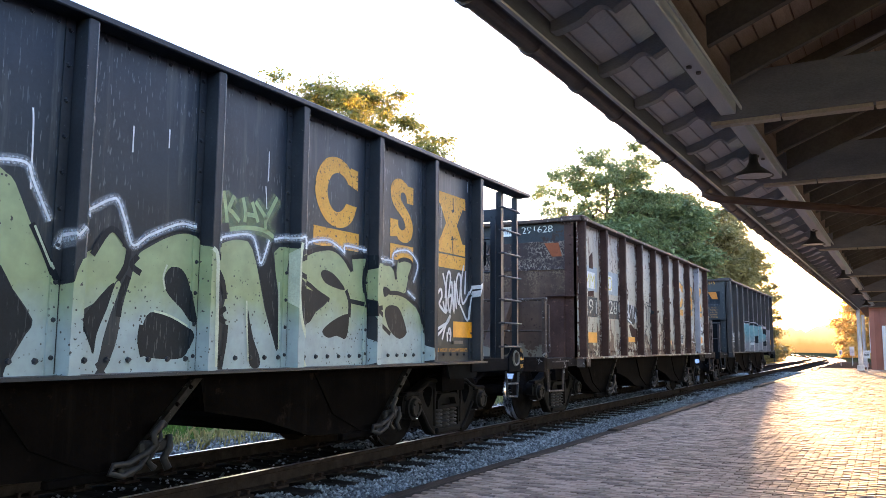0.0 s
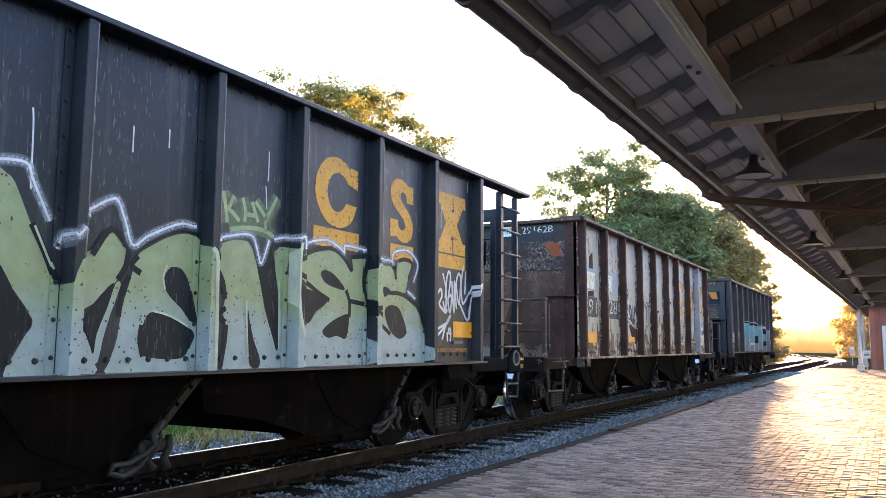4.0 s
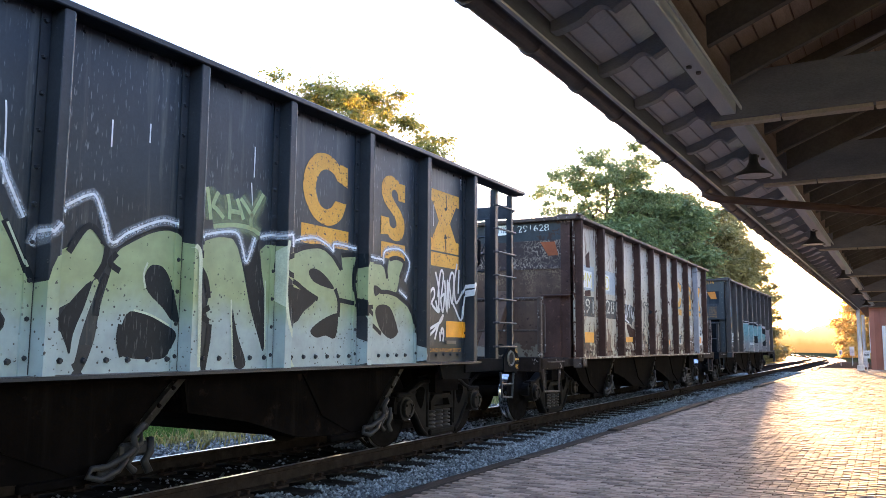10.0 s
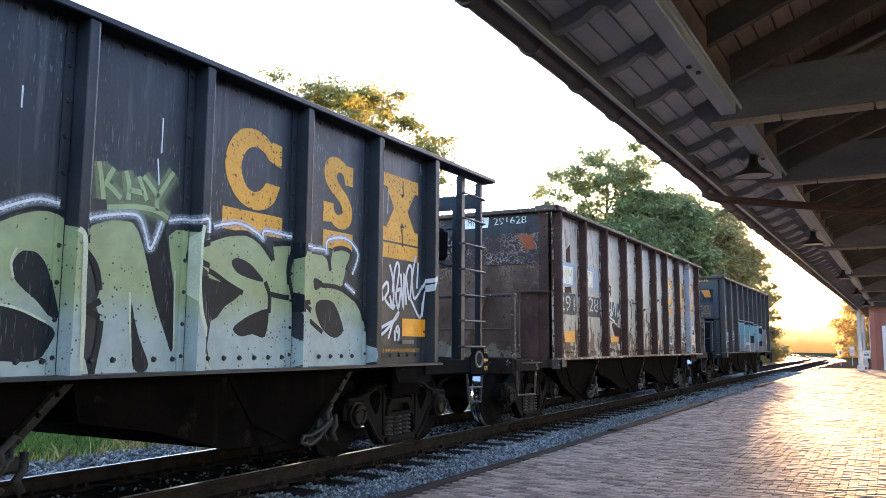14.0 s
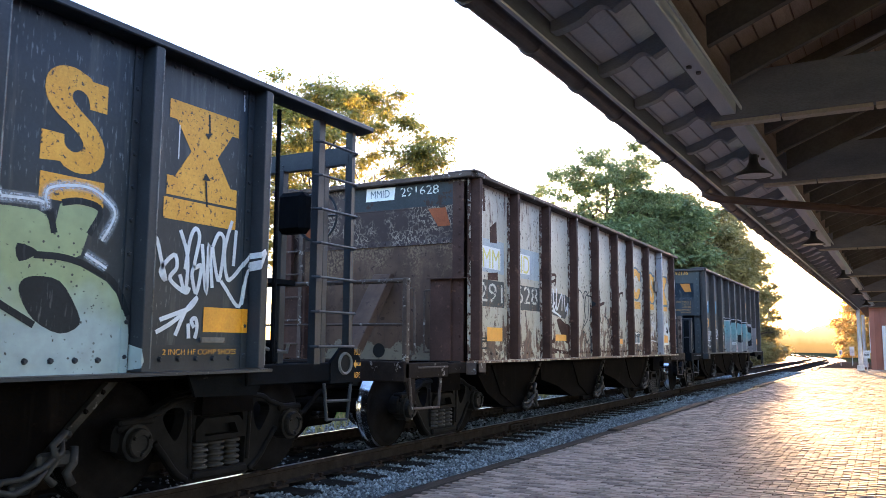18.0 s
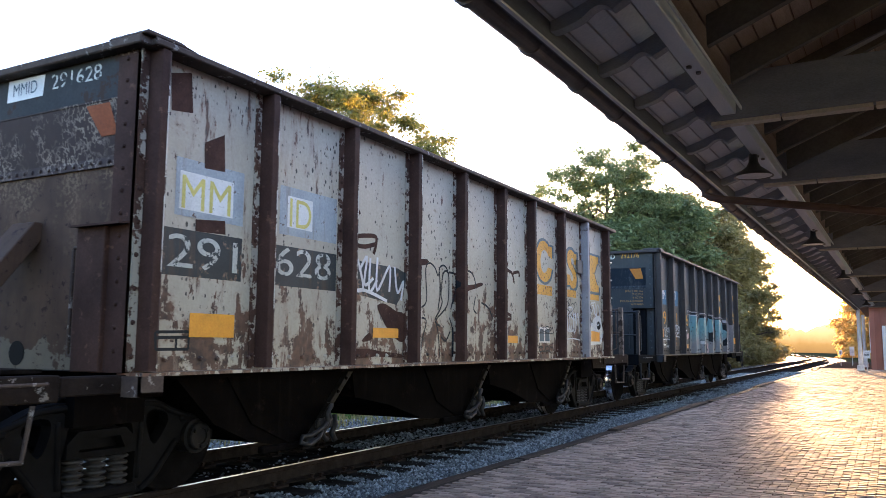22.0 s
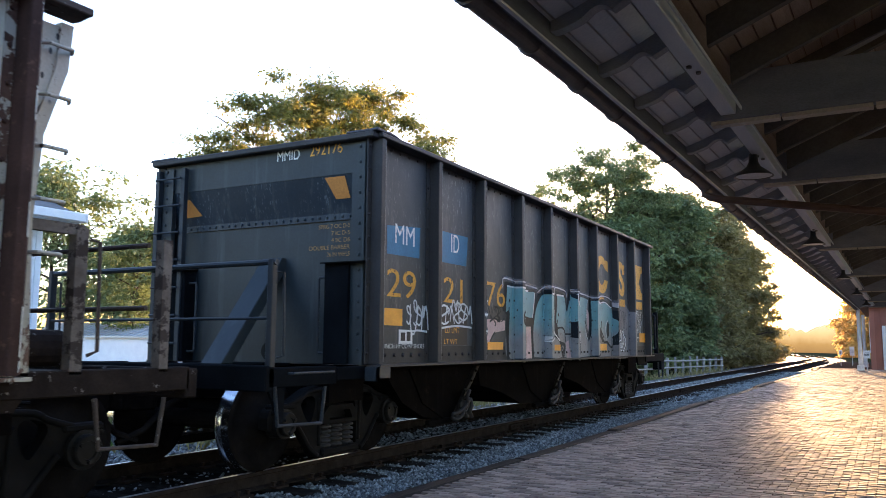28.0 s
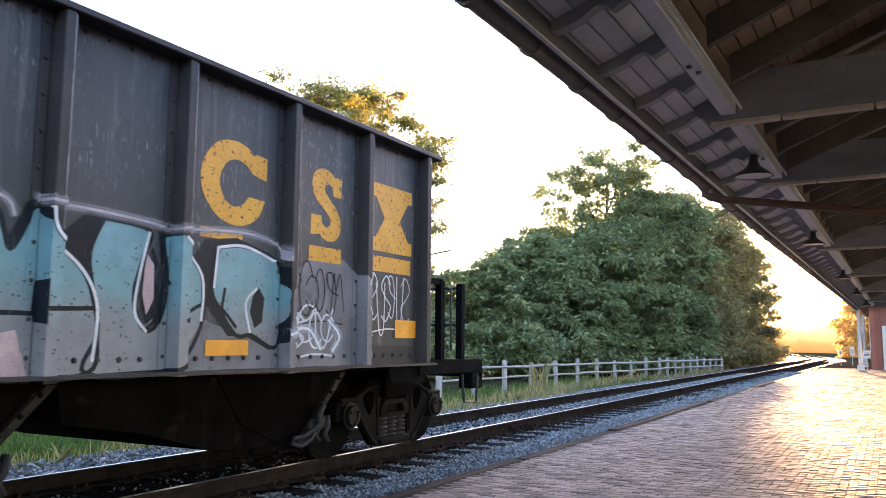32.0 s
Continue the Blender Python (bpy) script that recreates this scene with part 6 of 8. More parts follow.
# ---------------------------------------------------------------- paint marks
def spray(name, top, low, z0, z1, fleck=(0.03, 0.03, 0.03)):
    """Spray paint that fades from one colour to another up the side, with flecks worn through."""
    m, nt, b, co = base_mat(name, 0.5)
    sep = nt.nodes.new("ShaderNodeSeparateXYZ")
    nt.links.new(co, sep.inputs[0])
    add = nt.nodes.new("ShaderNodeMath")
    add.operation = "MULTIPLY_ADD"
    nt.links.new(noise_tex(nt, co, 2.5, 3), add.inputs[0])
    add.inputs[1].default_value = 0.5
    nt.links.new(sep.outputs[2], add.inputs[2])
    rg = nt.nodes.new("ShaderNodeMapRange")
    rg.inputs[1].default_value, rg.inputs[2].default_value = z0 + 0.25, z1 + 0.25
    nt.links.new(add.outputs[0], rg.inputs[0])
    col = mix(nt, rg.outputs[0], low, top)
    col = mix(nt, 0.3, col, ramp(nt, noise_tex(nt, co, 9, 4), [(0.3, (0.3, 0.3, 0.3)), (0.7, (0.7, 0.7, 0.7))]), "OVERLAY")
    vo = nt.nodes.new("ShaderNodeTexVoronoi")
    vo.inputs["Scale"].default_value = 21
    nt.links.new(co, vo.inputs[0])
    dots = ramp(nt, vo.outputs["Distance"], [(0.15, (1, 1, 1)), (0.2, (0, 0, 0))])
    here = ramp(nt, noise_tex(nt, co, 1.6, 4, 0.65), [(0.5, (0, 0, 0)), (0.56, (1, 1, 1))])
    col = mix(nt, mix(nt, 1.0, dots, here, "MULTIPLY"), col, fleck)
    col = mix(nt, ramp(nt, noise_tex(nt, co, 26, 3), [(0.68, (0, 0, 0)), (0.70, (1, 1, 1))]), col, fleck)
    nt.links.new(col, b.inputs["Base Color"])
    bump(nt, b, noise_tex(nt, co, 45, 3), 0.05)
    buckle(nt, b, co, 0.3)
    return m


m_spray_a = spray("green_to_blue_spray", (0.235, 0.295, 0.155), (0.26, 0.335, 0.35), 1.3, 1.6)
m_spray_c = spray("cyan_to_grey_spray", (0.12, 0.265, 0.3), (0.185, 0.195, 0.212), 1.3, 1.62)
m_spray_white = plain("white_spray", (0.55, 0.58, 0.62), 0.5)
m_spray_green = plain("green_spray", (0.26, 0.33, 0.17), 0.5)
m_spray_pale = plain("pale_green_white_spray", (0.42, 0.47, 0.36), 0.5)
m_spray_lilac = plain("pale_lilac_spray", (0.34, 0.31, 0.33), 0.5)
m_rust_patch = worn("bare_rust_patch", (0.035, 0.018, 0.015), (0.085, 0.042, 0.031), 5, 50, 0.8, spots=(0.2, 0.13, 0.09), spot_lo=0.64, spot_hi=0.67, spot_scale=16, gloss=0.12)
m_spray_black = worn("black_spray", (0.005, 0.0085, 0.0135), (0.0095, 0.0145, 0.021), 3, 50, 0.5, scratch=(0.07, 0.08, 0.09), bumps=0.05, gloss=0.18)
m_spray_pink = plain("pink_spray", (0.46, 0.33, 0.34), 0.5)


def mist(name, c, cover):
    """Overspray: the colour as fine droplets, with the surface showing between them."""
    m, nt, b, co = base_mat(name, 0.6)
    b.inputs["Base Color"].default_value = (*c, 1)
    clear = nt.nodes.new("ShaderNodeBsdfTransparent")
    ms = nt.nodes.new("ShaderNodeMixShader")
    drops = ramp(nt, noise_tex(nt, co, 55, 3, 0.7), [(0.25, (cover * 0.5,) * 3), (0.75, (cover * 1.5,) * 3)])
    nt.links.new(drops, ms.inputs[0])
    nt.links.new(clear.outputs[0], ms.inputs[1]), nt.links.new(b.outputs[0], ms.inputs[2])
    nt.links.new(ms.outputs[0], nt.nodes["Material Output"].inputs[0])
    return m


m_mist = {mt.name: (mist("thin_overspray", c, 0.17), mist("overspray", c, 0.36))
          for mt, c in ((m_spray_white, (0.5, 0.55, 0.62)), (m_spray_green, (0.26, 0.33, 0.17)), (m_spray_lilac, (0.34, 0.31, 0.33)))}
m_paleyellow = plain("pale_yellow_paint", (0.55, 0.48, 0.14), 0.6)
m_primer = worn("grey_primer", (0.11, 0.108, 0.12), (0.2, 0.196, 0.213), 2, 40, 0.6, spots=(0.08, 0.08, 0.085), spot_lo=0.58, spot_hi=0.66, spot_scale=5)
m_patch_brown = plain("brown_patch_paint", (0.045, 0.034, 0.028), 0.6)
m_slate = plain("slate_blue_paint", (0.06, 0.10, 0.13), 0.5)


def company_mark(car, c, s, x, lift, mat=None):
    """Plain yellow shapes: an open thick ring, a double-bent band and an hourglass."""
    mat = mat or m_yellow

    def fit(pts, f):
        return [(f[0] + a * (f[1] - f[0]), f[2] + b * (f[3] - f[2])) for a, b in pts]
    outer = curve([(0.98, 0.36), (0.88, 0.15), (0.7, 0.03), (0.48, 0.0), (0.24, 0.08), (0.06, 0.28), (0.0, 0.5), (0.06, 0.74), (0.24, 0.94), (0.48, 1.0), (0.68, 0.96), (0.8, 0.88)], 4)
    inner = curve([(0.76, 0.66), (0.66, 0.75), (0.5, 0.78), (0.35, 0.7), (0.27, 0.5), (0.34, 0.3), (0.48, 0.22), (0.62, 0.26), (0.72, 0.37)], 4)
    paint("mark_ring", [fit(outer + [(0.82, 0.91), (1.0, 0.89), (1.0, 0.6)] + inner, c)], mat, car, lift)
    upper = curve([(0.72, 0.64), (0.68, 0.75), (0.56, 0.8), (0.45, 0.77), (0.44, 0.69), (0.58, 0.6), (0.82, 0.48), (0.98, 0.32), (0.97, 0.15), (0.82, 0.03), (0.56, 0.0), (0.36, 0.04)], 3)
    lower = curve([(0.34, 0.34), (0.36, 0.24), (0.5, 0.19), (0.62, 0.23), (0.63, 0.31), (0.48, 0.41), (0.2, 0.53), (0.03, 0.68), (0.04, 0.86), (0.2, 0.97), (0.45, 1.0), (0.7, 0.95)], 3)
    paint("mark_band", [fit([(1.0, 0.92), (1.0, 0.64)] + upper + [(0.3, 0.08), (0.0, 0.06), (0.0, 0.34)] + lower + [(0.74, 0.92)], s)], mat, car, lift)
    u0, u1, z0, z1 = x
    m, h, q = (u0 + u1) / 2, z1 - z0, (u1 - u0)
    paint("mark_hourglass", [[(u0, z1), (u1, z1), (u1, z1 - 0.2 * h), (u1 - 0.1 * q, z1 - 0.2 * h), (m + 0.19 * q, z0 + 0.5 * h), (u1 - 0.1 * q, z0 + 0.2 * h), (u1, z0 + 0.2 * h), (u1, z0), (u0, z0), (u0, z0 + 0.2 * h),
                              (u0 + 0.1 * q, z0 + 0.2 * h), (m - 0.19 * q, z0 + 0.5 * h), (u0 + 0.1 * q, z1 - 0.2 * h), (u0, z1 - 0.2 * h)]], mat, car, lift)


def company_shadow(car, c, s, x, lift):
    """The grey edging round those shapes on the white car."""
    company_mark(car, c, s, x, lift, m_slate)


def fitted(name, words, u0, u1, z0, z1, mat, car, lift, face="x"):
    """Words stretched to fill a field of the side, each letter a piece of its own."""
    ob = lettering(name, words, 1.0, (0, 0, 0), mat, car)
    v = np.array([p.co[:] for p in ob.data.vertices])
    lo, hi = v.min(0), v.max(0)
    for p, q in zip(ob.data.vertices, v):
        a = (q[1] - lo[1]) / (hi[1] - lo[1])
        b = (q[2] - lo[2]) / (hi[2] - lo[2])
        p.co = (SIDE + lift, u0 + a * (u1 - u0), z0 + b * (z1 - z0)) if face == "x" else (u0 + a * (u1 - u0), lift, z0 + b * (z1 - z0))
    return letters(name, ob, car)


def letters(name, ob, car):
    me = ob.data
    root = list(range(len(me.vertices)))

    def top(i):
        while root[i] != i:
            i = root[i]
        return i
    for f in me.polygons:
        for w in f.vertices[1:]:
            a, b = top(f.vertices[0]), top(w)
            root[max(a, b)] = min(a, b)
    groups = {}
    for f in me.polygons:
        groups.setdefault(top(f.vertices[0]), []).append(tuple(f.vertices))
    words = new(name)
    words.parent = car
    for faces in groups.values():
        used = sorted({i for f in faces for i in f})
        at = {i: k for k, i in enumerate(used)}
        solid("letter", [me.vertices[i].co[:] for i in used], [tuple(at[i] for i in f) for f in faces], me.materials[0], words)
    bpy.data.objects.remove(ob)
    return words


def scribble(car, seed, u0, u1, z0, z1, mat, w):
    """A quick looping spray tag that nobody could read: loops, hooks and slashes side by side."""
    r = random.Random(seed)
    n = max(5, round((u1 - u0) / 0.12))
    step, h = (u1 - u0) / n, z1 - z0
    for k in range(n):
        c, kind = u0 + step * (k + r.uniform(0.1, 0.9)), r.randint(0, 4)
        a, lo, hi = step * r.uniform(0.6, 1.1) * r.choice((-1, 1)), z0 + h * r.uniform(0, 0.25), z1 - h * r.uniform(0, 0.25)
        m = (lo + hi) / 2
        if kind == 0:
            pts = [(c + a * math.cos(q), m + (hi - lo) / 2 * math.sin(q)) for q in (0.4 + 0.9 * j for j in range(7))]
        elif kind == 1:
            pts = [(c + a, hi - 0.15 * h), (c, hi), (c - a, m + 0.2 * h), (c, m), (c + a, m - 0.15 * h), (c, lo), (c - a, lo + 0.1 * h)]
        elif kind == 2:
            pts = [(c - a, lo), (c - 0.3 * a, hi), (c + 0.3 * a, m), (c + 0.6 * a, hi), (c + a, lo)]
        elif kind == 3:
            pts = [(c - a, hi), (c - 0.8 * a, lo), (c + 0.2 * a, lo - 0.05 * h), (c + a, hi)]
        else:
            pts = [(c - a, m), (c + 0.5 * a, m + 0.1 * h), (c + a, hi), (c, hi), (c - 0.6 * a, m), (c, lo), (c + 1.1 * a, lo + 0.1 * h)]
        paint("graffiti_tag", stroke(curve(pts, 4), w * r.uniform(0.85, 1.2)), mat, car, 0.0075 + 0.0003 * k)
    pts = [(u0 - 0.05, z0 - 0.1 * h), ((u0 + u1) / 2, z0 + 0.02 * h), (u1 + 0.04, z0 - 0.02 * h)]
    paint("graffiti_tag", stroke(curve(pts, 4), w), mat, car, 0.0071)


def flat(name, pts, y, mat, car, label=""):
    """A flat outline (x, z) on an end wall that looks to -y."""
    bm = bmesh.new()
    bm.faces.new([bm.verts.new((a, y, b)) for a, b in pts])
    return part(name, bm, mat, car, label)


fitted("reporting_mark", "MMID", 0.27, 0.58, 3.19, 3.30, m_white, car_c, -0.134, "y")
fitted("car_number", "292176", 0.72, 1.15, 3.20, 3.32, m_yellow, car_c, -0.134, "y")
fitted("reporting_mark", "MMID", 0.03, 0.33, 3.15, 3.25, m_slate, car_b, -0.138, "y")
flat("patch", [(-0.05, 3.11), (0.40, 3.11), (0.42, 3.28), (-0.04, 3.29)], -0.134, m_white, car_b)
fitted("car_number", "291628", 0.5, 1.08, 3.14, 3.26, m_flaked, car_b, -0.134, "y")
for car, mt in ((car_b, m_orange), (car_c, m_amber)):
    for pts in ([(0.92, 2.95), (1.18, 2.95), (1.22, 2.72), (1.04, 2.72)], [(-1.24, 2.86), (-1.07, 2.88), (-0.9, 2.68), (-1.17, 2.67)]):
        bm = bmesh.new()
        bm.faces.new([bm.verts.new((a, -0.132 + 0.095 * (2.97 - b) / 0.41, b)) for a, b in pts])
        part("end_reflector", bm, mt, car)
for k, (words, u) in enumerate((("SPRG 7 OC D-5", 0.78), ("7 IC D-5", 0.95), ("4 IIC D6", 0.95))):
    fitted("stencil", words, u, 1.19, 2.42 - 0.075 * k, 2.465 - 0.075 * k, m_stencil, car_c, -0.026, "y")
fitted("stencil", "DOUBLE BARBER", 0.66, 1.19, 2.195, 2.24, m_stencil, car_c, -0.026, "y")
fitted("stencil", "36 IN WHLS", 0.9, 1.19, 2.12, 2.165, m_stencil, car_c, -0.026, "y")


# ---------------------------------------------------------------- paint on the cars
paint("graffiti_fill", [curve([(4.15, 2.21), (4.24, 2.21), (4.3, 2.16), (4.4, 1.96), (4.53, 1.73), (4.61, 1.57), (4.65, 1.59), (4.7, 1.73), (4.87, 1.82), (5, 1.98), (5.15, 1.85), (5.13, 1.73), (5.06, 1.62), (4.91, 1.47), (4.71, 1.35), (4.84, 1.27), (4.92, 1.08), (4.93, 1), (4.6, 1), (4.31, 1), (4.34, 1.09), (4.43, 1.25), (4.47, 1.34), (4.34, 1.51), (4.19, 1.7)], 2, True)], m_spray_a, car_a, 0.00325, "pale green and blue spray-painted letter shape")
paint("graffiti_fill", [curve([(5.06, 1.61), (5.1, 1.6), (5.03, 1.4), (4.98, 1.23), (4.95, 1.08), (4.9, 1.08), (4.93, 1.26), (5, 1.44)], 2, True)], m_spray_a, car_a, 0.0035, "pale green and blue spray-painted letter shape")
paint("graffiti_fill", [curve([(5.23, 1.81), (5.32, 1.88), (5.51, 1.98), (5.67, 2.02), (5.78, 1.99), (5.81, 1.92), (5.86, 1.87), (5.88, 1.58), (5.89, 1.32), (6.04, 1), (5.8, 1), (5.31, 1), (5.02, 1), (5.04, 1.08), (5.09, 1.23), (5.12, 1.44), (5.18, 1.65)], 3, True)], m_spray_a, car_a, 0.00375, "pale green and blue spray-painted letter shape")
paint("graffiti_fill", [curve([(5.89, 1.89), (6.06, 2), (6.15, 2.03), (6.28, 2.05), (6.38, 1.98), (6.47, 1.76), (6.55, 1.5), (6.67, 1.24), (6.72, 1.14), (6.75, 1.25), (6.72, 1.63), (6.65, 1.98), (6.8, 2.04), (6.85, 2.02), (6.85, 1.83), (6.85, 1.59), (6.92, 1.34), (7.12, 1), (6.59, 1), (6.09, 1), (6.11, 1.2), (6.11, 1.35), (6.06, 1.46), (6.09, 1.55), (6.03, 1.72)], 2, True)], m_spray_a, car_a, 0.004, "pale green and blue spray-painted letter shape")
paint("graffiti_fill", [curve([(6.85, 1.92), (6.93, 1.99), (7.25, 2.06), (7.45, 2.08), (7.62, 2.04), (7.75, 1.94), (7.82, 1.91), (7.79, 2.05), (7.9, 2.07), (8.04, 2.07), (8.02, 1.92), (8, 1.75), (8.04, 1.56), (8.06, 1.26), (8.06, 1), (7.58, 1), (7.12, 1), (7.1, 1.37), (7.26, 1.5), (7.43, 1.61), (7.25, 1.67), (6.92, 1.74), (6.85, 1.81)], 2, True)], m_spray_a, car_a, 0.00425, "pale green and blue spray-painted letter shape")
paint("graffiti_fill", [curve([(8.06, 1.96), (8.07, 2.01), (8.13, 2.01), (8.48, 2.02), (8.56, 1.96), (8.6, 1.88), (8.63, 2.08), (8.76, 2.12), (8.92, 2.07), (8.85, 1.93), (8.8, 1.77), (8.74, 1.72), (9.01, 1.61), (9.15, 1.44), (9.21, 1.19), (9.2, 1), (8.73, 1), (8.12, 1), (8.07, 1), (8.07, 1.26), (8.06, 1.57), (8.01, 1.76)], 2, True)], m_spray_a, car_a, 0.0045, "pale green and blue spray-painted letter shape")
paint("graffiti_gap", [curve([(5.56, 1.76), (5.63, 1.75), (5.7, 1.67), (5.75, 1.52), (5.79, 1.37), (5.74, 1.36), (5.64, 1.46), (5.53, 1.54), (5.47, 1.62), (5.48, 1.7), (5.52, 1.75)], 3, True)], m_spray_black, car_a, 0.00512)
paint("graffiti_gap", [curve([(5.36, 1.42), (5.3, 1.33), (5.29, 1.23), (5.3, 1.12), (5.51, 1.09), (5.68, 1.1), (5.74, 1.19), (5.77, 1.27), (5.68, 1.34), (5.51, 1.4)], 3, True)], m_spray_black, car_a, 0.00524)
paint("graffiti_gap", [curve([(6.35, 1.48), (6.38, 1.38), (6.43, 1.24), (6.52, 1.06), (6.47, 1), (6.39, 1.04), (6.36, 1.24)], 3, True)], m_spray_black, car_a, 0.00536)
paint("graffiti_gap", [curve([(7.3, 1.85), (7.37, 1.89), (7.5, 1.86), (7.63, 1.78), (7.68, 1.72), (7.54, 1.73), (7.37, 1.77)], 3, True)], m_spray_black, car_a, 0.00548)
paint("graffiti_gap", [curve([(7.35, 1.3), (7.37, 1.35), (7.52, 1.43), (7.71, 1.49), (7.76, 1.46), (7.72, 1.26), (7.57, 1.28), (7.44, 1.26)], 3, True)], m_spray_black, car_a, 0.0056)
paint("graffiti_gap", [curve([(6.87, 1.7), (7.25, 1.67), (7.41, 1.61), (7.26, 1.51), (7.11, 1.38), (6.91, 1.52)], 3, True)], m_spray_black, car_a, 0.00572)
paint("graffiti_gap", [curve([(8.4, 1.57), (8.49, 1.61), (8.66, 1.59), (8.78, 1.44), (8.82, 1.32), (8.68, 1.26), (8.5, 1.34), (8.4, 1.48)], 3, True)], m_spray_black, car_a, 0.00584)
paint("graffiti_gap", [curve([(8.36, 1.8), (8.5, 1.76), (8.38, 1.69)], 3, True)], m_spray_black, car_a, 0.00596)
paint("graffiti_gap", [curve([(6.38, 2.06), (6.43, 1.92), (6.48, 1.76), (6.56, 1.49), (6.67, 1.24), (6.71, 1.16), (6.74, 1.25), (6.71, 1.63), (6.66, 1.87), (6.62, 2.01), (6.64, 2.07), (6.57, 2.01), (6.5, 1.86)], 3, True)], m_spray_black, car_a, 0.00608)
paint("graffiti_gap", [curve([(5.04, 1.61), (4.89, 1.46), (4.82, 1.35), (4.87, 1.23), (4.91, 1.13), (4.93, 1.27), (5, 1.44)], 3, True)], m_spray_black, car_a, 0.0062)
paint("graffiti_gap", [curve([(4.21, 1.65), (4.34, 1.5), (4.46, 1.33), (4.43, 1.27), (4.33, 1.11), (4.3, 1.01), (4.24, 1.02)], 3, True)], m_spray_black, car_a, 0.00632)
paint_lines("graffiti_outline", [[(4.42, 1.93), (4.51, 1.78), (4.59, 1.62), (4.62, 1.58)]], 0.045, m_spray_black, car_a, 0.00606)
paint_lines("graffiti_outline", [[(5.15, 1.85), (5.13, 1.73), (5.07, 1.63)]], 0.045, m_spray_black, car_a, 0.00612)
paint_lines("graffiti_outline", [[(5.16, 1.66), (5.11, 1.54), (5.09, 1.38)]], 0.045, m_spray_black, car_a, 0.00618)
paint_lines("graffiti_outline", [[(5.23, 1.81), (5.18, 1.74), (5.26, 1.69)]], 0.045, m_spray_black, car_a, 0.00624)
paint_lines("graffiti_outline", [[(5.88, 1.88), (6.04, 1.72), (6.09, 1.55)]], 0.045, m_spray_black, car_a, 0.0063)
paint_lines("graffiti_outline", [[(6.11, 1.35), (6.1, 1.22), (6.06, 1)]], 0.045, m_spray_black, car_a, 0.00636)
paint_lines("graffiti_outline", [[(5.87, 1.36), (6.1, 1.48)]], 0.045, m_spray_black, car_a, 0.00642)
paint_lines("graffiti_outline", [[(5.88, 1.46), (6.1, 1.37)]], 0.045, m_spray_black, car_a, 0.00648)
paint_lines("graffiti_outline", [[(5.22, 1.86), (5.31, 1.92), (5.5, 2.02), (5.66, 2.05), (5.78, 2.02)]], 0.045, m_spray_black, car_a, 0.00654)
paint_lines("graffiti_outline", [[(5.89, 1.95), (6.14, 2.05), (6.34, 2.06)]], 0.045, m_spray_black, car_a, 0.0066)
paint_lines("graffiti_outline", [[(6.85, 1.92), (6.85, 1.81), (7.09, 1.75), (7.27, 1.67), (7.44, 1.61)]], 0.045, m_spray_black, car_a, 0.00666)
paint_lines("graffiti_outline", [[(6.85, 1.93), (7.1, 2.02), (7.25, 2.07), (7.47, 2.1), (7.64, 2.04), (7.79, 1.91)]], 0.045, m_spray_black, car_a, 0.00672)
paint_lines("graffiti_outline", [[(7.79, 2.05), (8.06, 2.07), (8.02, 1.92)]], 0.045, m_spray_black, car_a, 0.00678)
paint_lines("graffiti_outline", [[(7.7, 1.72), (7.76, 1.61), (7.76, 1.46)]], 0.045, m_spray_black, car_a, 0.00684)
paint_lines("graffiti_outline", [[(7.76, 1.62), (8, 1.6)]], 0.045, m_spray_black, car_a, 0.0069)
paint_lines("graffiti_outline", [[(8.04, 2.06), (7.99, 1.82), (8.06, 1.57), (8.07, 1.48)]], 0.045, m_spray_black, car_a, 0.00696)
paint_lines("graffiti_outline", [[(8.56, 2.04), (8.6, 1.89)]], 0.045, m_spray_black, car_a, 0.00702)
paint_lines("graffiti_outline", [[(8.64, 2.09), (8.78, 2.12), (8.93, 2.08), (8.85, 1.91)]], 0.045, m_spray_black, car_a, 0.00708)
paint_lines("graffiti_outline", [[(8.47, 1.74), (8.69, 1.74), (8.93, 1.68), (9.08, 1.59), (9.18, 1.39)]], 0.045, m_spray_black, car_a, 0.00714)
paint_lines("graffiti_outline", [[(8.15, 1.57), (8.1, 1.53), (8.5, 1.31)]], 0.045, m_spray_black, car_a, 0.0072)
paint_lines("graffiti_outline", [[(4.86, 1.78), (5, 1.97), (5.15, 1.85)]], 0.045, m_spray_black, car_a, 0.00726)
paint_lines("graffiti_outline", [[(5.29, 1.33), (5.28, 1.23), (5.31, 1.11)]], 0.045, m_spray_black, car_a, 0.00732)
soft_lines("graffiti_highlight", [[(4.16, 2.28), (4.28, 2.3), (4.37, 2.29), (4.41, 2.2), (4.49, 2.05), (4.54, 1.96)]], 0.036, m_spray_white, car_a, 0.0076, "soft white spray highlight")
soft_lines("graffiti_highlight", [[(4.59, 1.79), (4.62, 1.87), (4.64, 1.89), (4.66, 1.88), (4.71, 1.94)]], 0.036, m_spray_white, car_a, 0.0077, "soft white spray highlight")
soft_lines("graffiti_highlight", [[(4.72, 2.01), (4.89, 2.12), (4.98, 2.17), (5.04, 2.17), (5.11, 2.03), (5.18, 1.88), (5.31, 1.96), (5.5, 2.05), (5.63, 2.09), (5.75, 2.08)]], 0.036, m_spray_white, car_a, 0.0078, "soft white spray highlight")
soft_lines("graffiti_highlight", [[(5.88, 1.99), (6.08, 2.05), (6.27, 2.09), (6.38, 2.08), (6.44, 1.97), (6.49, 1.87), (6.58, 2.08)]], 0.036, m_spray_white, car_a, 0.0079, "soft white spray highlight")
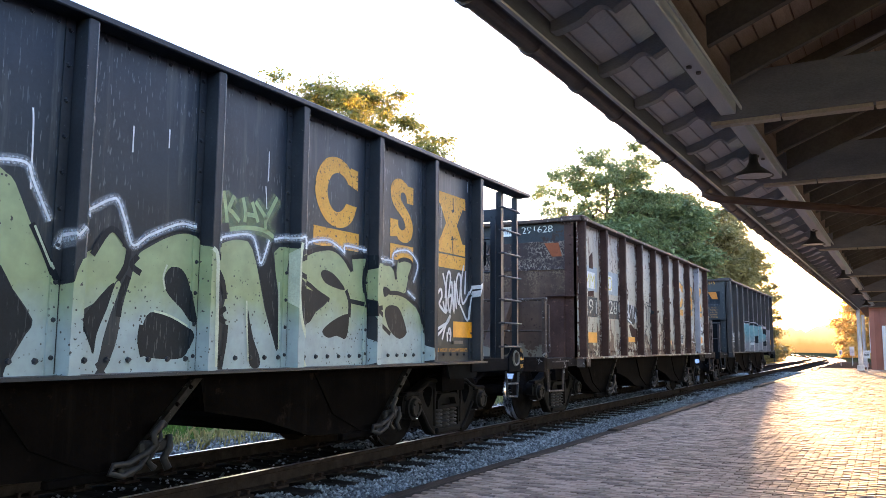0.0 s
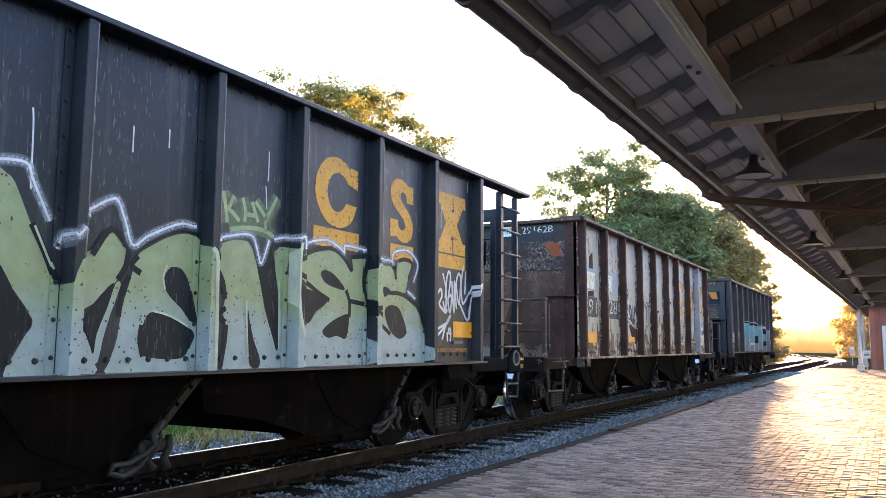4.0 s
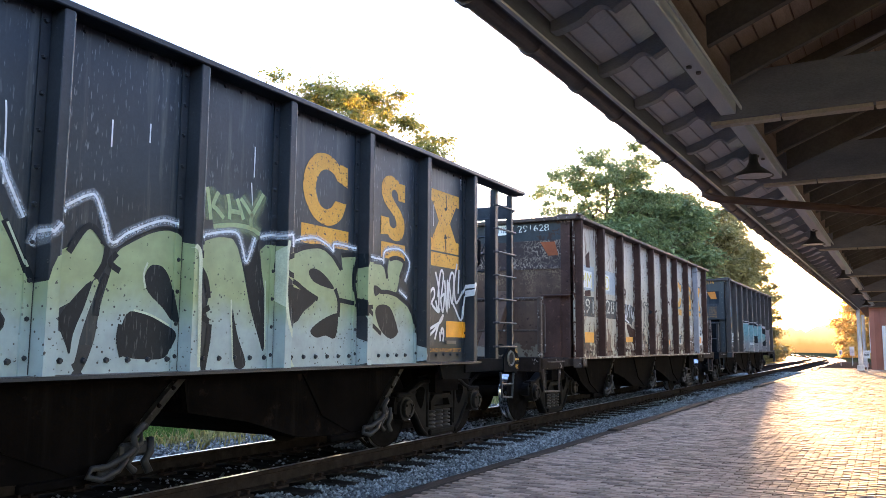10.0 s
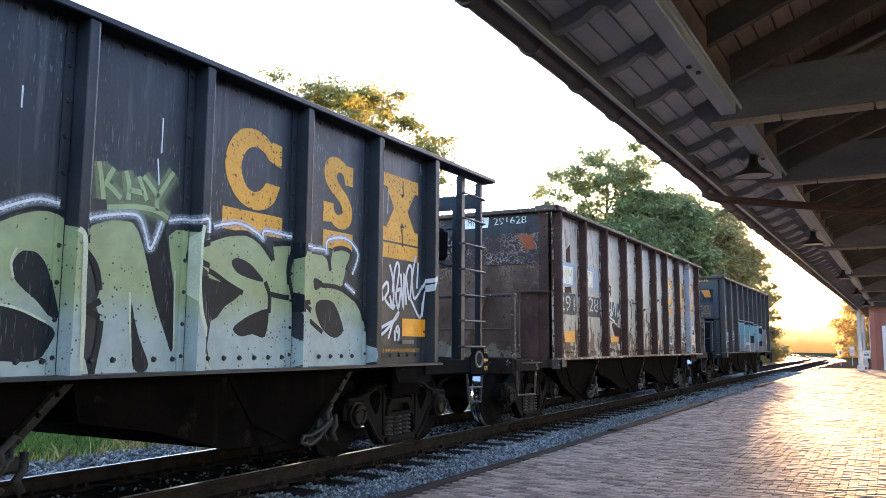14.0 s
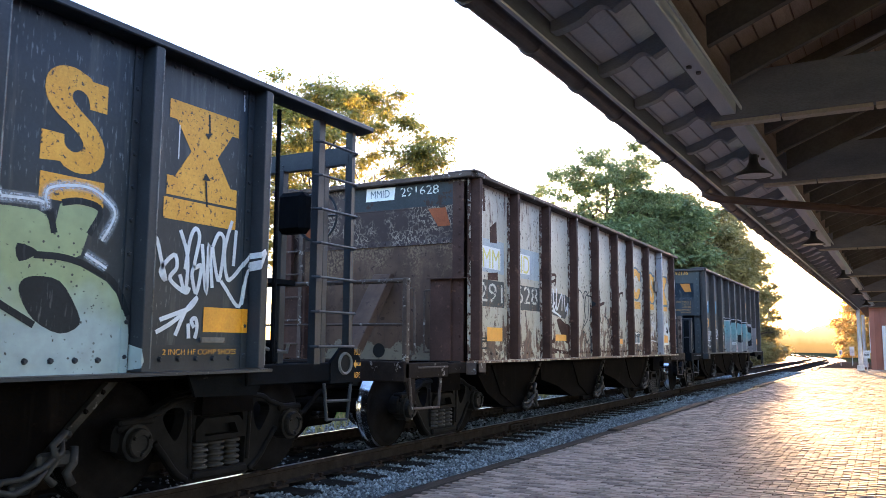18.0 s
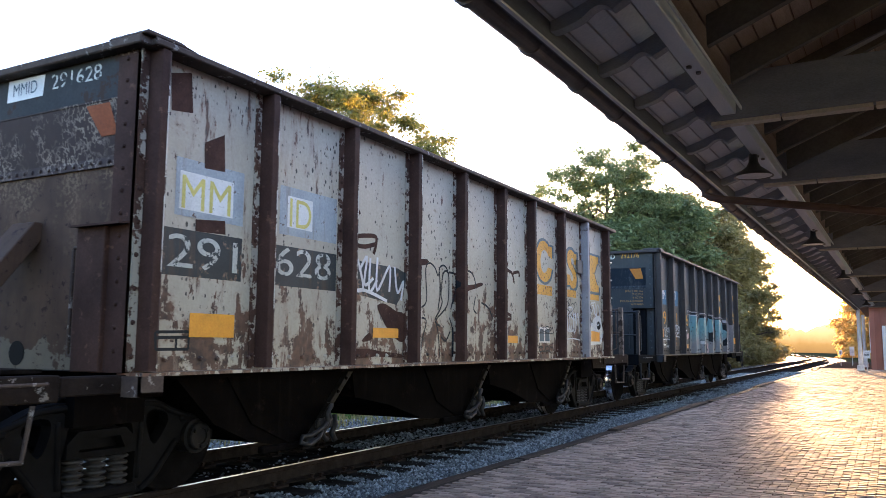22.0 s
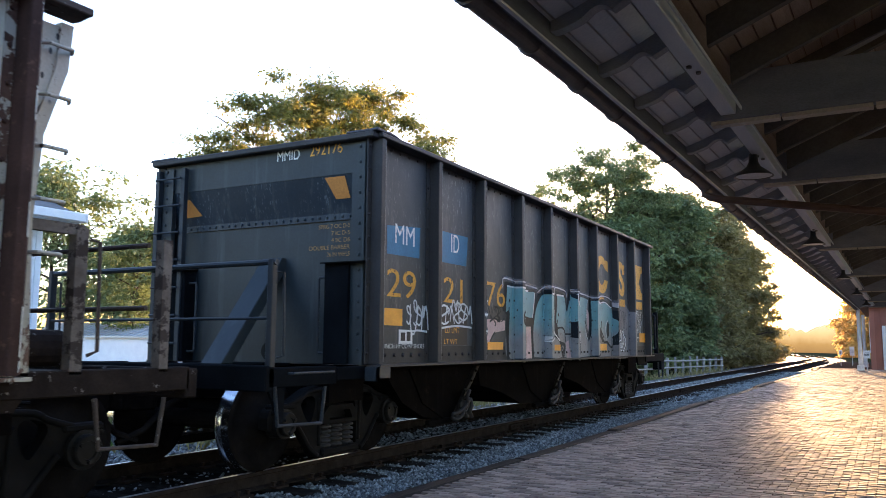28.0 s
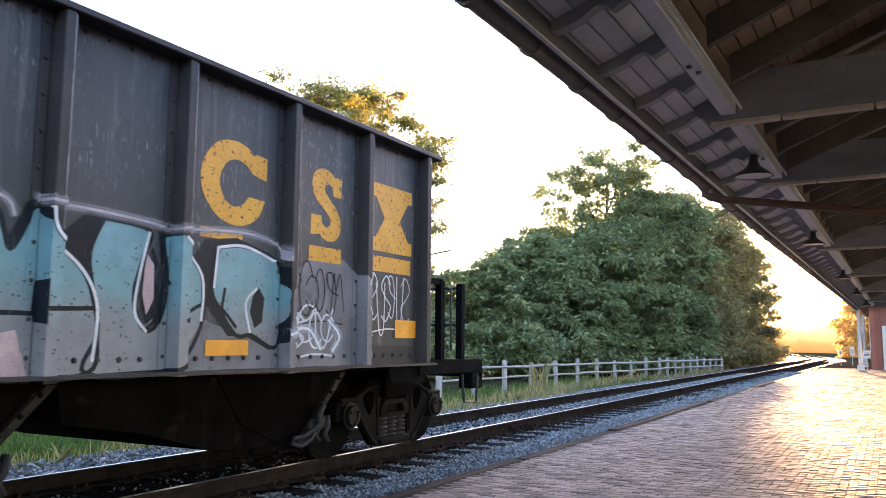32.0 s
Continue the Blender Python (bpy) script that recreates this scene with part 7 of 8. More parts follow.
soft_lines("graffiti_highlight", [[(6.64, 2.09), (6.76, 2.12), (6.85, 2.12)]], 0.036, m_spray_white, car_a, 0.008, "soft white spray highlight")
soft_lines("graffiti_highlight", [[(6.85, 2.12), (6.91, 2.13), (6.92, 2.03)]], 0.036, m_spray_white, car_a, 0.0081, "soft white spray highlight")
soft_lines("graffiti_highlight", [[(7.09, 2.11), (7.23, 2.15), (7.4, 2.17), (7.58, 2.12), (7.66, 2.08), (7.68, 2.15), (8.02, 2.14)]], 0.036, m_spray_white, car_a, 0.0082, "soft white spray highlight")
soft_lines("graffiti_highlight", [[(8.1, 2.06), (8.48, 2.08), (8.53, 2.04), (8.55, 2.17), (8.82, 2.22), (9, 2.14), (9.04, 2.05), (8.95, 1.88)]], 0.036, m_spray_white, car_a, 0.0083, "soft white spray highlight")
soft_lines("graffiti_highlight", [[(8.83, 1.78), (9, 1.7)]], 0.036, m_spray_white, car_a, 0.0084, "soft white spray highlight")
paint_lines("graffiti_highlight", [[(5.49, 1.77), (5.46, 1.68), (5.48, 1.59)]], 0.016, m_spray_pale, car_a, 0.0085, "soft white spray highlight")
paint_lines("graffiti_highlight", [[(5.39, 1.43), (5.54, 1.4), (5.71, 1.33)]], 0.016, m_spray_pale, car_a, 0.0086, "soft white spray highlight")
paint_lines("graffiti_highlight", [[(4.44, 1.92), (4.53, 1.75), (4.58, 1.66)]], 0.016, m_spray_pale, car_a, 0.0087, "soft white spray highlight")
paint_lines("graffiti_highlight", [[(6.33, 1.55), (6.34, 1.38), (6.37, 1.06)]], 0.016, m_spray_pale, car_a, 0.0088, "soft white spray highlight")
paint_lines("graffiti_highlight", [[(6.72, 1.73), (6.73, 1.44), (6.74, 1.16)]], 0.016, m_spray_pale, car_a, 0.0089, "soft white spray highlight")
paint_lines("graffiti_edge", [[(6.87, 2.08), (6.85, 1.96), (6.85, 1.81), (6.85, 1.59), (6.91, 1.34), (7.11, 1)]], 0.035, m_spray_pale, car_a, 0.0078, "pale green spray line on the rib")
paint_lines("graffiti_edge", [[(5.81, 1.92), (5.86, 1.86), (5.87, 1.58), (5.89, 1.03)]], 0.035, m_spray_pale, car_a, 0.0078, "pale green spray line on the rib")
soft_lines("graffiti_tag", [[(6.03, 2.41), (6.06, 2.28), (6.08, 2.16)]], 0.075, m_spray_green, car_a, 0.004, "pale green spray tag")
soft_lines("graffiti_tag", [[(6.15, 2.39), (6.1, 2.28), (6.14, 2.25), (6.22, 2.19)]], 0.075, m_spray_green, car_a, 0.004, "pale green spray tag")
soft_lines("graffiti_tag", [[(6.25, 2.39), (6.28, 2.29), (6.28, 2.19)]], 0.075, m_spray_green, car_a, 0.004, "pale green spray tag")
soft_lines("graffiti_tag", [[(6.36, 2.37), (6.41, 2.27), (6.44, 2.21)]], 0.075, m_spray_green, car_a, 0.004, "pale green spray tag")
soft_lines("graffiti_tag", [[(6.29, 2.26), (6.41, 2.26)]], 0.075, m_spray_green, car_a, 0.004, "pale green spray tag")
soft_lines("graffiti_tag", [[(6.4, 2.38), (6.47, 2.32), (6.54, 2.25)]], 0.075, m_spray_green, car_a, 0.004, "pale green spray tag")
soft_lines("graffiti_tag", [[(6.67, 2.46), (6.6, 2.35), (6.53, 2.23), (6.54, 2.15)]], 0.075, m_spray_green, car_a, 0.004, "pale green spray tag")
soft_lines("graffiti_tag", [[(6.11, 2.11), (6.33, 2.15), (6.52, 2.15), (6.64, 2.11)]], 0.075, m_spray_green, car_a, 0.004, "pale green spray tag")
paint("rust_patch", [[(0.14, 3.2), (0.34, 3.26), (0.37, 2.95), (0.16, 2.92)]], m_rust_patch, car_b, 0.00292)
paint("rust_patch", [[(0.5, 2.75), (0.71, 2.86), (0.73, 2.56), (0.51, 2.55)]], m_rust_patch, car_b, 0.00304)
paint("rust_patch", [[(0.44, 2.14), (0.75, 2.17), (0.76, 2.06), (0.44, 2.05)]], m_rust_patch, car_b, 0.00316)
paint("rust_patch", [curve([(2.94, 1.6), (3.1, 1.62), (3.31, 1.55), (3.49, 1.52), (3.49, 1.27), (3.38, 1.23), (3.18, 1.33), (3.01, 1.49)], 2, True)], m_rust_patch, car_b, 0.00328)
paint("rust_patch", [curve([(2.39, 1.14), (2.74, 1.16), (3.04, 1.13), (3.41, 1.1), (3.42, 1.06), (2.91, 1.08), (2.48, 1.06)], 2, True)], m_rust_patch, car_b, 0.0034)
paint("rust_patch", [curve([(3.59, 2.13), (3.95, 2.17), (3.96, 2.11), (3.61, 2.06)], 2, True)], m_rust_patch, car_b, 0.00352)
paint("rust_patch", [curve([(4.67, 1.9), (5.13, 1.96), (5.34, 2), (5.38, 1.96), (4.98, 1.87), (4.67, 1.81)], 2, True)], m_rust_patch, car_b, 0.00364)
paint("rust_patch", [curve([(2.7, 1.26), (2.81, 1.32), (2.86, 1.26), (2.76, 1.23), (2.68, 1.23)], 2, True)], m_rust_patch, car_b, 0.00376)
paint_lines("rust_patch", [[(2.39, 2.23), (2.57, 2.18), (2.71, 2.18), (2.88, 2.22)]], 0.045, m_rust_patch, car_b, 0.00428, "rust scar where a bracket was torn off")
paint_lines("rust_patch", [[(2.51, 2.26), (2.71, 2.29), (2.89, 2.3), (2.9, 2.22), (2.86, 2.12)]], 0.045, m_rust_patch, car_b, 0.0044, "rust scar where a bracket was torn off")
paint_lines("rust_patch", [[(2.49, 2.51), (2.56, 2.53), (2.6, 2.49)]], 0.045, m_rust_patch, car_b, 0.00452, "rust scar where a bracket was torn off")
paint_lines("rust_patch", [[(5.87, 2.29), (6.16, 2.23), (6.32, 2.19), (6.38, 2.07)]], 0.045, m_rust_patch, car_b, 0.00464, "rust scar where a bracket was torn off")
paint_lines("rust_patch", [[(6.34, 2.2), (6.54, 2.23), (6.56, 2.16)]], 0.045, m_rust_patch, car_b, 0.00476, "rust scar where a bracket was torn off")
paint_lines("rust_patch", [[(5.82, 1.96), (6.08, 1.76), (6.13, 1.65), (6.29, 1.6)]], 0.045, m_rust_patch, car_b, 0.00488, "rust scar where a bracket was torn off")
paint_lines("rust_patch", [[(5.85, 1.54), (6.29, 1.56)]], 0.045, m_rust_patch, car_b, 0.005, "rust scar where a bracket was torn off")
paint_lines("graffiti_tag", [[(4.71, 2.05), (4.97, 2.12), (5.13, 2.06), (5.2, 1.91)]], 0.025, m_spray_black, car_b, 0.0041, "thin black marker outline")
paint_lines("graffiti_tag", [[(5.35, 1.74), (5.56, 1.68), (5.68, 1.55)]], 0.025, m_spray_black, car_b, 0.0042, "thin black marker outline")
paint_lines("graffiti_tag", [[(5.18, 1.81), (5.13, 1.65), (5.21, 1.6)]], 0.025, m_spray_black, car_b, 0.0043, "thin black marker outline")
paint_lines("graffiti_tag", [[(4.26, 1.42), (4.17, 1.45), (4.16, 1.51), (4.25, 1.6), (4.31, 1.7), (4.28, 1.78), (4.32, 2.01), (4.39, 2.07), (4.48, 2.04)]], 0.025, m_spray_black, car_b, 0.0044, "thin black marker outline")
paint_lines("graffiti_tag", [[(4.47, 2.06), (4.6, 2.04), (4.62, 1.86), (4.52, 1.62)]], 0.025, m_spray_black, car_b, 0.0045, "thin black marker outline")
paint_lines("graffiti_tag", [[(4.49, 1.52), (4.56, 1.38), (4.56, 1.06)]], 0.025, m_spray_black, car_b, 0.0046, "thin black marker outline")
paint_lines("graffiti_tag", [
    [(9.34, 1.93), (9.35, 1.97), (9.41, 1.95), (9.46, 1.81), (9.51, 1.66), (9.46, 1.73), (9.58, 1.85), (9.61, 1.76), (9.55, 1.67), (9.7, 1.58), (9.74, 1.62)],
    [(9.63, 2.04), (9.71, 1.84), (9.7, 1.59), (9.64, 1.71)],
    [(9.69, 1.75), (9.73, 1.99), (9.78, 2.07), (9.82, 2), (9.78, 1.78), (9.85, 1.79), (9.81, 1.58), (9.76, 1.71), (9.78, 1.79)],
    [(9.85, 1.96), (9.91, 1.58), (9.92, 1.97), (9.97, 1.63)],
    [(9.96, 1.95), (10.02, 2.06), (10.08, 2), (10.04, 1.69), (9.98, 1.85), (9.96, 1.95)],
    [(10.16, 2.18), (10.09, 1.94), (10.12, 1.73), (10.19, 1.73), (10.42, 1.96), (10.33, 1.74), (10.27, 1.5), (10.11, 1.64), (10.06, 1.69)],
    [(10.21, 2.11), (10.19, 1.82)],
    [(9.47, 1.37), (9.65, 1.43), (9.76, 1.47), (9.82, 1.55), (9.71, 1.44), (9.62, 1.26)],
    [(9.44, 1.28), (9.58, 1.35), (9.71, 1.44)],
    [(9.74, 1.35), (9.75, 1.24)],
    [(9.8, 1.32), (9.77, 1.37), (9.81, 1.39), (9.83, 1.32), (9.81, 1.24)],
], 0.033, m_spray_white, car_a, 0.004, "white spray tag")
paint_lines("paint_run", [
    [(9.87, 2.98), (9.88, 2.83)],
    [(9.86, 2.45), (9.88, 2.25)],
], 0.02, m_spray_black, car_a, 0.006)
paint_each("paint_run", [
    [(9.83, 2.82), (9.91, 2.84), (9.87, 2.78)],
    [(9.82, 2.45), (9.91, 2.46), (9.86, 2.51)],
], m_spray_black, car_a, 0.006)
paint_each("reflector", [rect(9.89, 10.36, 1.29, 1.48)], m_refl, car_a, 0.006, "amber reflective strip")
company_mark(car_a, (7.19, 7.87, 2.31, 2.99), (8.47, 8.94, 2.3, 2.99), (9.48, 10.2, 2.29, 3.01), 0.003)
paint_each("mark_bar", [rect(7.18, 7.9, 2.11, 2.29), rect(8.48, 8.95, 2.1, 2.27), rect(9.46, 10.2, 2.11, 2.27)], m_yellow, car_a, 0.003)
fitted("stencil", "2 INCH HF COMP SHOES", 9.5, 10.24, 1.12, 1.16, m_yellow, car_a, 0.017)
part("plate_holder", B((SIDE + 0.012, SIDE + 0.03, 9.86, 10.1, 1.21, 1.25)), m_chord, car_a)
lettering("stencil", "PULL", 0.055, (SIDE + 0.024, 11.86, 1.1), m_yellow, car_a, 0.55)
lettering("stencil", "HERE", 0.055, (SIDE + 0.024, 11.86, 0.88), m_yellow, car_a, 0.55)
paint("arrow", [[(11.85, 1.01), (11.885, 1.05), (11.885, 1.025), (11.97, 1.025), (11.97, 0.995), (11.885, 0.995), (11.885, 0.97)]], m_yellow, car_a, 0.024)
paint_lines("paint_run", [
    [(4.38, 2.65), (4.39, 2.53), (4.4, 2.14)],
    [(5.14, 2.72), (5.14, 2.53)],
    [(6.55, 2.84), (6.55, 2.58)],
    [(6.52, 2.53), (6.54, 2.34)],
    [(5.46, 2.77), (5.46, 2.63)],
], 0.012, m_spray_white, car_a, 0.003, "thin pale run of old paint")
paint_lines("paint_run", [
    [(9.58, 2.83), (9.58, 2.57)],
    [(10.25, 3.28), (10.26, 3.11)],
], 0.01, m_spray_white, car_a, 0.003)
paint_each("patch", [rect(0.23, 0.95, 2.15, 2.59)], m_greyblue, car_b, 0.003)
paint_each("patch", [rect(1.4, 2.22, 2.15, 2.58)], m_greyblue, car_b, 0.003)
paint_each("patch", [rect(0.27, 0.83, 2.2, 2.49)], m_white, car_b, 0.005)
paint_each("patch", [rect(1.5, 1.85, 2.22, 2.5)], m_white, car_b, 0.005)
fitted("reporting_mark", "MM", 0.29, 0.8, 2.21, 2.46, m_paleyellow, car_b, 0.007)
fitted("reporting_mark", "ID", 1.53, 1.83, 2.23, 2.48, m_paleyellow, car_b, 0.007)
paint_each("patch", [rect(0.12, 0.95, 1.7, 2.05)], m_black, car_b, 0.003)
paint_each("patch", [rect(1.33, 2.23, 1.7, 2.05)], m_black, car_b, 0.003)
fitted("car_number", "291", 0.18, 0.9, 1.76, 2.01, m_flaked, car_b, 0.006)
fitted("car_number", "628", 1.37, 2.14, 1.79, 2.04, m_flaked, car_b, 0.006)
paint_each("reflector", [rect(0.42, 0.89, 1.25, 1.43)], m_refl, car_b, 0.006, "amber reflective plate")
paint_each("reflector", [rect(2.87, 3.35, 1.27, 1.37)], m_refl, car_b, 0.006, "amber reflective strip")
paint_each("reflector", [rect(6.08, 6.5, 1.23, 1.33), rect(9.69, 10.16, 1.27, 1.45)], m_refl, car_b, 0.006, "amber reflective strip")
paint_each("patch", [
    [(2.47, 2.03), (3.33, 2.01), (3.49, 1.97), (3.45, 1.76), (3.31, 1.62), (2.49, 1.7)],
], m_black, car_b, 0.003)
paint_lines("graffiti_tag", [
    [(2.51, 1.73), (2.68, 1.76), (2.58, 2.04)],
    [(2.61, 1.93), (2.74, 2.08), (2.7, 1.8), (2.86, 1.87)],
    [(2.8, 2.07), (2.79, 1.73), (2.93, 1.86)],
    [(2.93, 2.09), (2.93, 1.75), (3.16, 2.02), (3.16, 1.75)],
    [(3.26, 2.02), (3.32, 1.75), (3.44, 1.88), (3.39, 1.67)],
    [(2.49, 1.71), (2.66, 1.74), (2.87, 1.71), (3.12, 1.65)],
], 0.034, m_spray_white, car_b, 0.006, "smeared white spray tag")
paint_lines("graffiti_tag", [
    [(3.83, 1.03), (3.85, 1.24), (3.94, 1.47), (3.77, 1.51), (3.75, 1.59), (3.94, 1.69), (3.92, 2.05), (4.01, 2.13), (4.13, 2.09), (4.21, 2), (4.26, 2.11), (4.39, 2.12), (4.47, 1.99), (4.45, 1.7), (4.32, 1.58), (4.17, 1.48), (4.22, 1.33), (4.26, 1.06)],
    [(4.23, 2.1), (4.26, 1.83), (4.21, 1.6)],
    [(4.29, 1.29), (4.4, 1.25), (4.51, 1.36)],
], 0.022, m_spray_black, car_b, 0.004, "thin black marker outline")
paint_lines("marker_box", [[(-0.01, 1.28), (0.42, 1.29)], [(0.42, 1.29), (0.42, 1.16)], [(0.42, 1.16), (-0.0, 1.16)], [(-0.0, 1.16), (-0.01, 1.28)], [(-0.0, 1.24), (0.42, 1.25)], [(0.3, 1.25), (0.3, 1.16)]], 0.022, m_spray_black, car_b, 0.0041, "small black outlined inspection stencil")
scribble(car_b, 23, 9.4, 9.75, 1.6, 1.95, m_spray_black, 0.012)
scribble(car_b, 24, 8.2, 9.05, 1.3, 1.85, m_spray_white, 0.02)
scribble(car_b, 25, 9.35, 10.1, 1.45, 1.95, m_spray_white, 0.022)
paint_each("frame_label", [rect(7.29, 7.74, 1.24, 1.47)], m_white, car_b, 0.004)
paint_each("frame_label", [rect(7.32, 7.48, 1.26, 1.44), rect(7.53, 7.71, 1.26, 1.44)], m_slate, car_b, 0.006)
company_mark(car_b, (7.19, 7.85, 2.16, 2.79), (8.52, 8.98, 2.14, 2.78), (9.41, 10.15, 2.15, 2.79), 0.005)
paint_each("mark_bar", [rect(7.15, 7.84, 1.96, 2.11), rect(8.52, 8.94, 1.99, 2.11), rect(9.46, 10.15, 2, 2.1)], m_yellow, car_b, 0.005)
company_shadow(car_b, (7.12, 7.92, 2.12, 2.83), (8.45, 9.06, 2.09, 2.83), (9.35, 10.24, 2.1, 2.83), 0.003)
paint_each("patch", [
    curve([(9.43, 1.3), (9.66, 1.52), (9.91, 1.7), (10.25, 1.69), (10.29, 1.27), (10.03, 1.22), (9.53, 1.21)], 3, True),
], m_white, car_b, 0.0035)
paint_each("hand_hole", [
    curve([(10.04, 1.61), (10.12, 1.63), (10.2, 1.6), (10.22, 1.53), (10.14, 1.48), (10.06, 1.49), (10.01, 1.54)], 3, True),
], m_hole, car_b, 0.0055, "black oval hand hole")
part("brace_plate", B((SIDE + 0.015, SIDE + 0.05, 8.93, 9.18, 2.41, 2.63)), m_chord, car_b)
scribble(car_b, 41, 8.24, 8.9, 1.66, 1.96, m_spray_black, 0.014)
scribble(car_b, 43, 6.98, 7.8, 1.38, 1.5, m_spray_black, 0.013)
scribble(car_b, 44, 7.0, 7.8, 1.1, 1.2, m_spray_black, 0.015)
paint_each("primer", [
    curve([(3.21, 1.36), (3.35, 1.5), (3.56, 1.26), (3.8, 1.38), (3.97, 1.5), (4.17, 1.39), (4.41, 1.56), (4.7, 1.24), (5.11, 1.42), (5.46, 1.24), (5.82, 1.44), (6.32, 1.2), (6.86, 1.48), (7.38, 1.32), (7.89, 1.51), (8.33, 1.92), (8.74, 2.08), (9.38, 1.71), (9.38, 1.35), (9.32, 0.99), (7.5, 0.96), (5.01, 1), (3.74, 1.02), (3.24, 1.03)], 3, True),
], m_primer, car_c, 0.0025, "patchy grey primer under the graffiti")
paint("graffiti_shadow", [[(3.15, 2.06), (3.49, 2.06), (3.97, 2.04), (4.27, 2.03), (4.24, 1.8), (4.15, 1.61), (3.81, 1.62), (3.83, 1.71), (3.53, 1.68), (3.53, 1.49), (3.81, 1.54), (3.84, 1.27), (3.74, 1.22), (3.84, 1), (3.24, 1), (3.2, 1.4), (3.22, 1.67), (3.09, 1.66)]], m_spray_black, car_c, 0.00412)
paint("graffiti_fill", [[(3.23, 2.02), (3.5, 2.01), (3.97, 1.99), (4.23, 1.98), (4.2, 1.77), (4.12, 1.59), (3.83, 1.61), (3.84, 1.69), (3.56, 1.66), (3.56, 1.49), (3.82, 1.54), (3.85, 1.29), (3.76, 1.24), (3.85, 1.03), (3.31, 1.01), (3.28, 1.4), (3.3, 1.65), (3.18, 1.65)]], m_spray_c, car_c, 0.006, "light blue spray-painted letter shape")
paint("graffiti_shadow", [[(4.07, 1), (4.04, 1.33), (4.07, 1.53), (4.17, 1.77), (4.32, 1.94), (4.53, 2.05), (4.6, 2.03), (4.9, 1.97), (5, 1.78), (4.95, 1.55), (4.66, 1.39), (5.02, 1.35), (5.27, 1.25), (5.41, 1)]], m_spray_black, car_c, 0.00424)
paint("graffiti_fill", [[(4.17, 1.01), (4.14, 1.34), (4.17, 1.53), (4.26, 1.75), (4.4, 1.9), (4.58, 2), (4.6, 1.98), (4.91, 1.92), (5, 1.75), (4.95, 1.53), (4.85, 1.39), (5.02, 1.35), (5.24, 1.26), (5.36, 1)]], m_spray_c, car_c, 0.006, "light blue spray-painted letter shape")
paint("graffiti_shadow", [[(5.01, 2.05), (5.38, 2.04), (5.46, 1.93), (5.52, 1.78), (5.6, 1.92), (5.66, 2.06), (5.76, 2.11), (5.76, 2.07), (5.81, 1.92), (6.09, 1.69), (6.21, 1.44), (6.24, 1.24), (6.16, 1), (5.39, 1), (5.42, 1.18), (5.15, 1.25), (5.05, 1.38), (5.03, 1.51), (4.97, 1.57), (5.03, 1.92)]], m_spray_black, car_c, 0.00436)
paint("graffiti_fill", [[(5.11, 2.01), (5.45, 2), (5.52, 1.89), (5.57, 1.76), (5.65, 1.89), (5.69, 2.02), (5.76, 2.05), (5.76, 2.02), (5.81, 1.88), (6.08, 1.67), (6.18, 1.44), (6.21, 1.26), (6.14, 1), (5.45, 1), (5.48, 1.2), (5.24, 1.26), (5.15, 1.38), (5.13, 1.51), (5.07, 1.57), (5.13, 1.89)]], m_spray_c, car_c, 0.006, "light blue spray-painted letter shape")
paint("graffiti_shadow", [[(6.12, 2.09), (6.54, 2.05), (6.49, 1.86), (6.42, 1.58), (6.45, 1.39), (6.56, 1.28), (6.66, 1.36), (6.73, 1.67), (6.68, 2.01), (6.82, 2.04), (7.12, 1.76), (7.12, 1.33), (6.84, 1), (5.83, 1), (6.11, 1.25), (6.07, 1.51), (5.81, 1.81)]], m_spray_black, car_c, 0.00448)
paint("graffiti_fill", [[(6.22, 2.04), (6.6, 2), (6.56, 1.82), (6.49, 1.57), (6.52, 1.39), (6.61, 1.29), (6.71, 1.36), (6.77, 1.64), (6.72, 1.96), (6.83, 1.99), (7.11, 1.72), (7.12, 1.33), (6.84, 1.02), (6.14, 1), (6.21, 1.26), (6.17, 1.5), (6.12, 1.79)]], m_spray_c, car_c, 0.006, "light blue spray-painted letter shape")
paint("graffiti_shadow", [[(7.13, 2), (7.48, 2.05), (7.9, 1.96), (8.02, 1.77), (8.03, 1.58), (8.02, 1.35), (7.9, 1.15), (7.6, 1.27), (7.41, 1.26), (7.19, 1.48), (6.86, 1.64)]], m_spray_black, car_c, 0.0046)
paint("graffiti_fill", [[(7.26, 1.95), (7.57, 1.99), (7.94, 1.91), (8.02, 1.73), (8.03, 1.56), (8.02, 1.35), (7.95, 1.17), (7.68, 1.27), (7.5, 1.27), (7.31, 1.47), (7.22, 1.63)]], m_spray_c, car_c, 0.006, "light blue spray-painted letter shape")
paint_lines("graffiti_outline", [[(3.23, 2.02), (3.5, 2.01), (3.97, 1.99), (4.23, 1.98), (4.2, 1.77), (4.12, 1.59), (3.83, 1.61), (3.84, 1.69), (3.56, 1.66), (3.56, 1.49), (3.82, 1.54), (3.85, 1.29), (3.76, 1.24), (3.85, 1.03), (3.31, 1.01), (3.28, 1.4), (3.3, 1.65), (3.18, 1.65), (3.23, 2.02)]], 0.035, m_spray_black, car_c, 0.00758)
paint_lines("graffiti_outline", [[(4.17, 1.01), (4.14, 1.34), (4.17, 1.53), (4.26, 1.75), (4.4, 1.9), (4.58, 2), (4.6, 1.98), (4.91, 1.92), (5, 1.75), (4.95, 1.53), (4.85, 1.39), (5.02, 1.35), (5.24, 1.26), (5.36, 1), (4.17, 1.01)]], 0.035, m_spray_black, car_c, 0.00766)
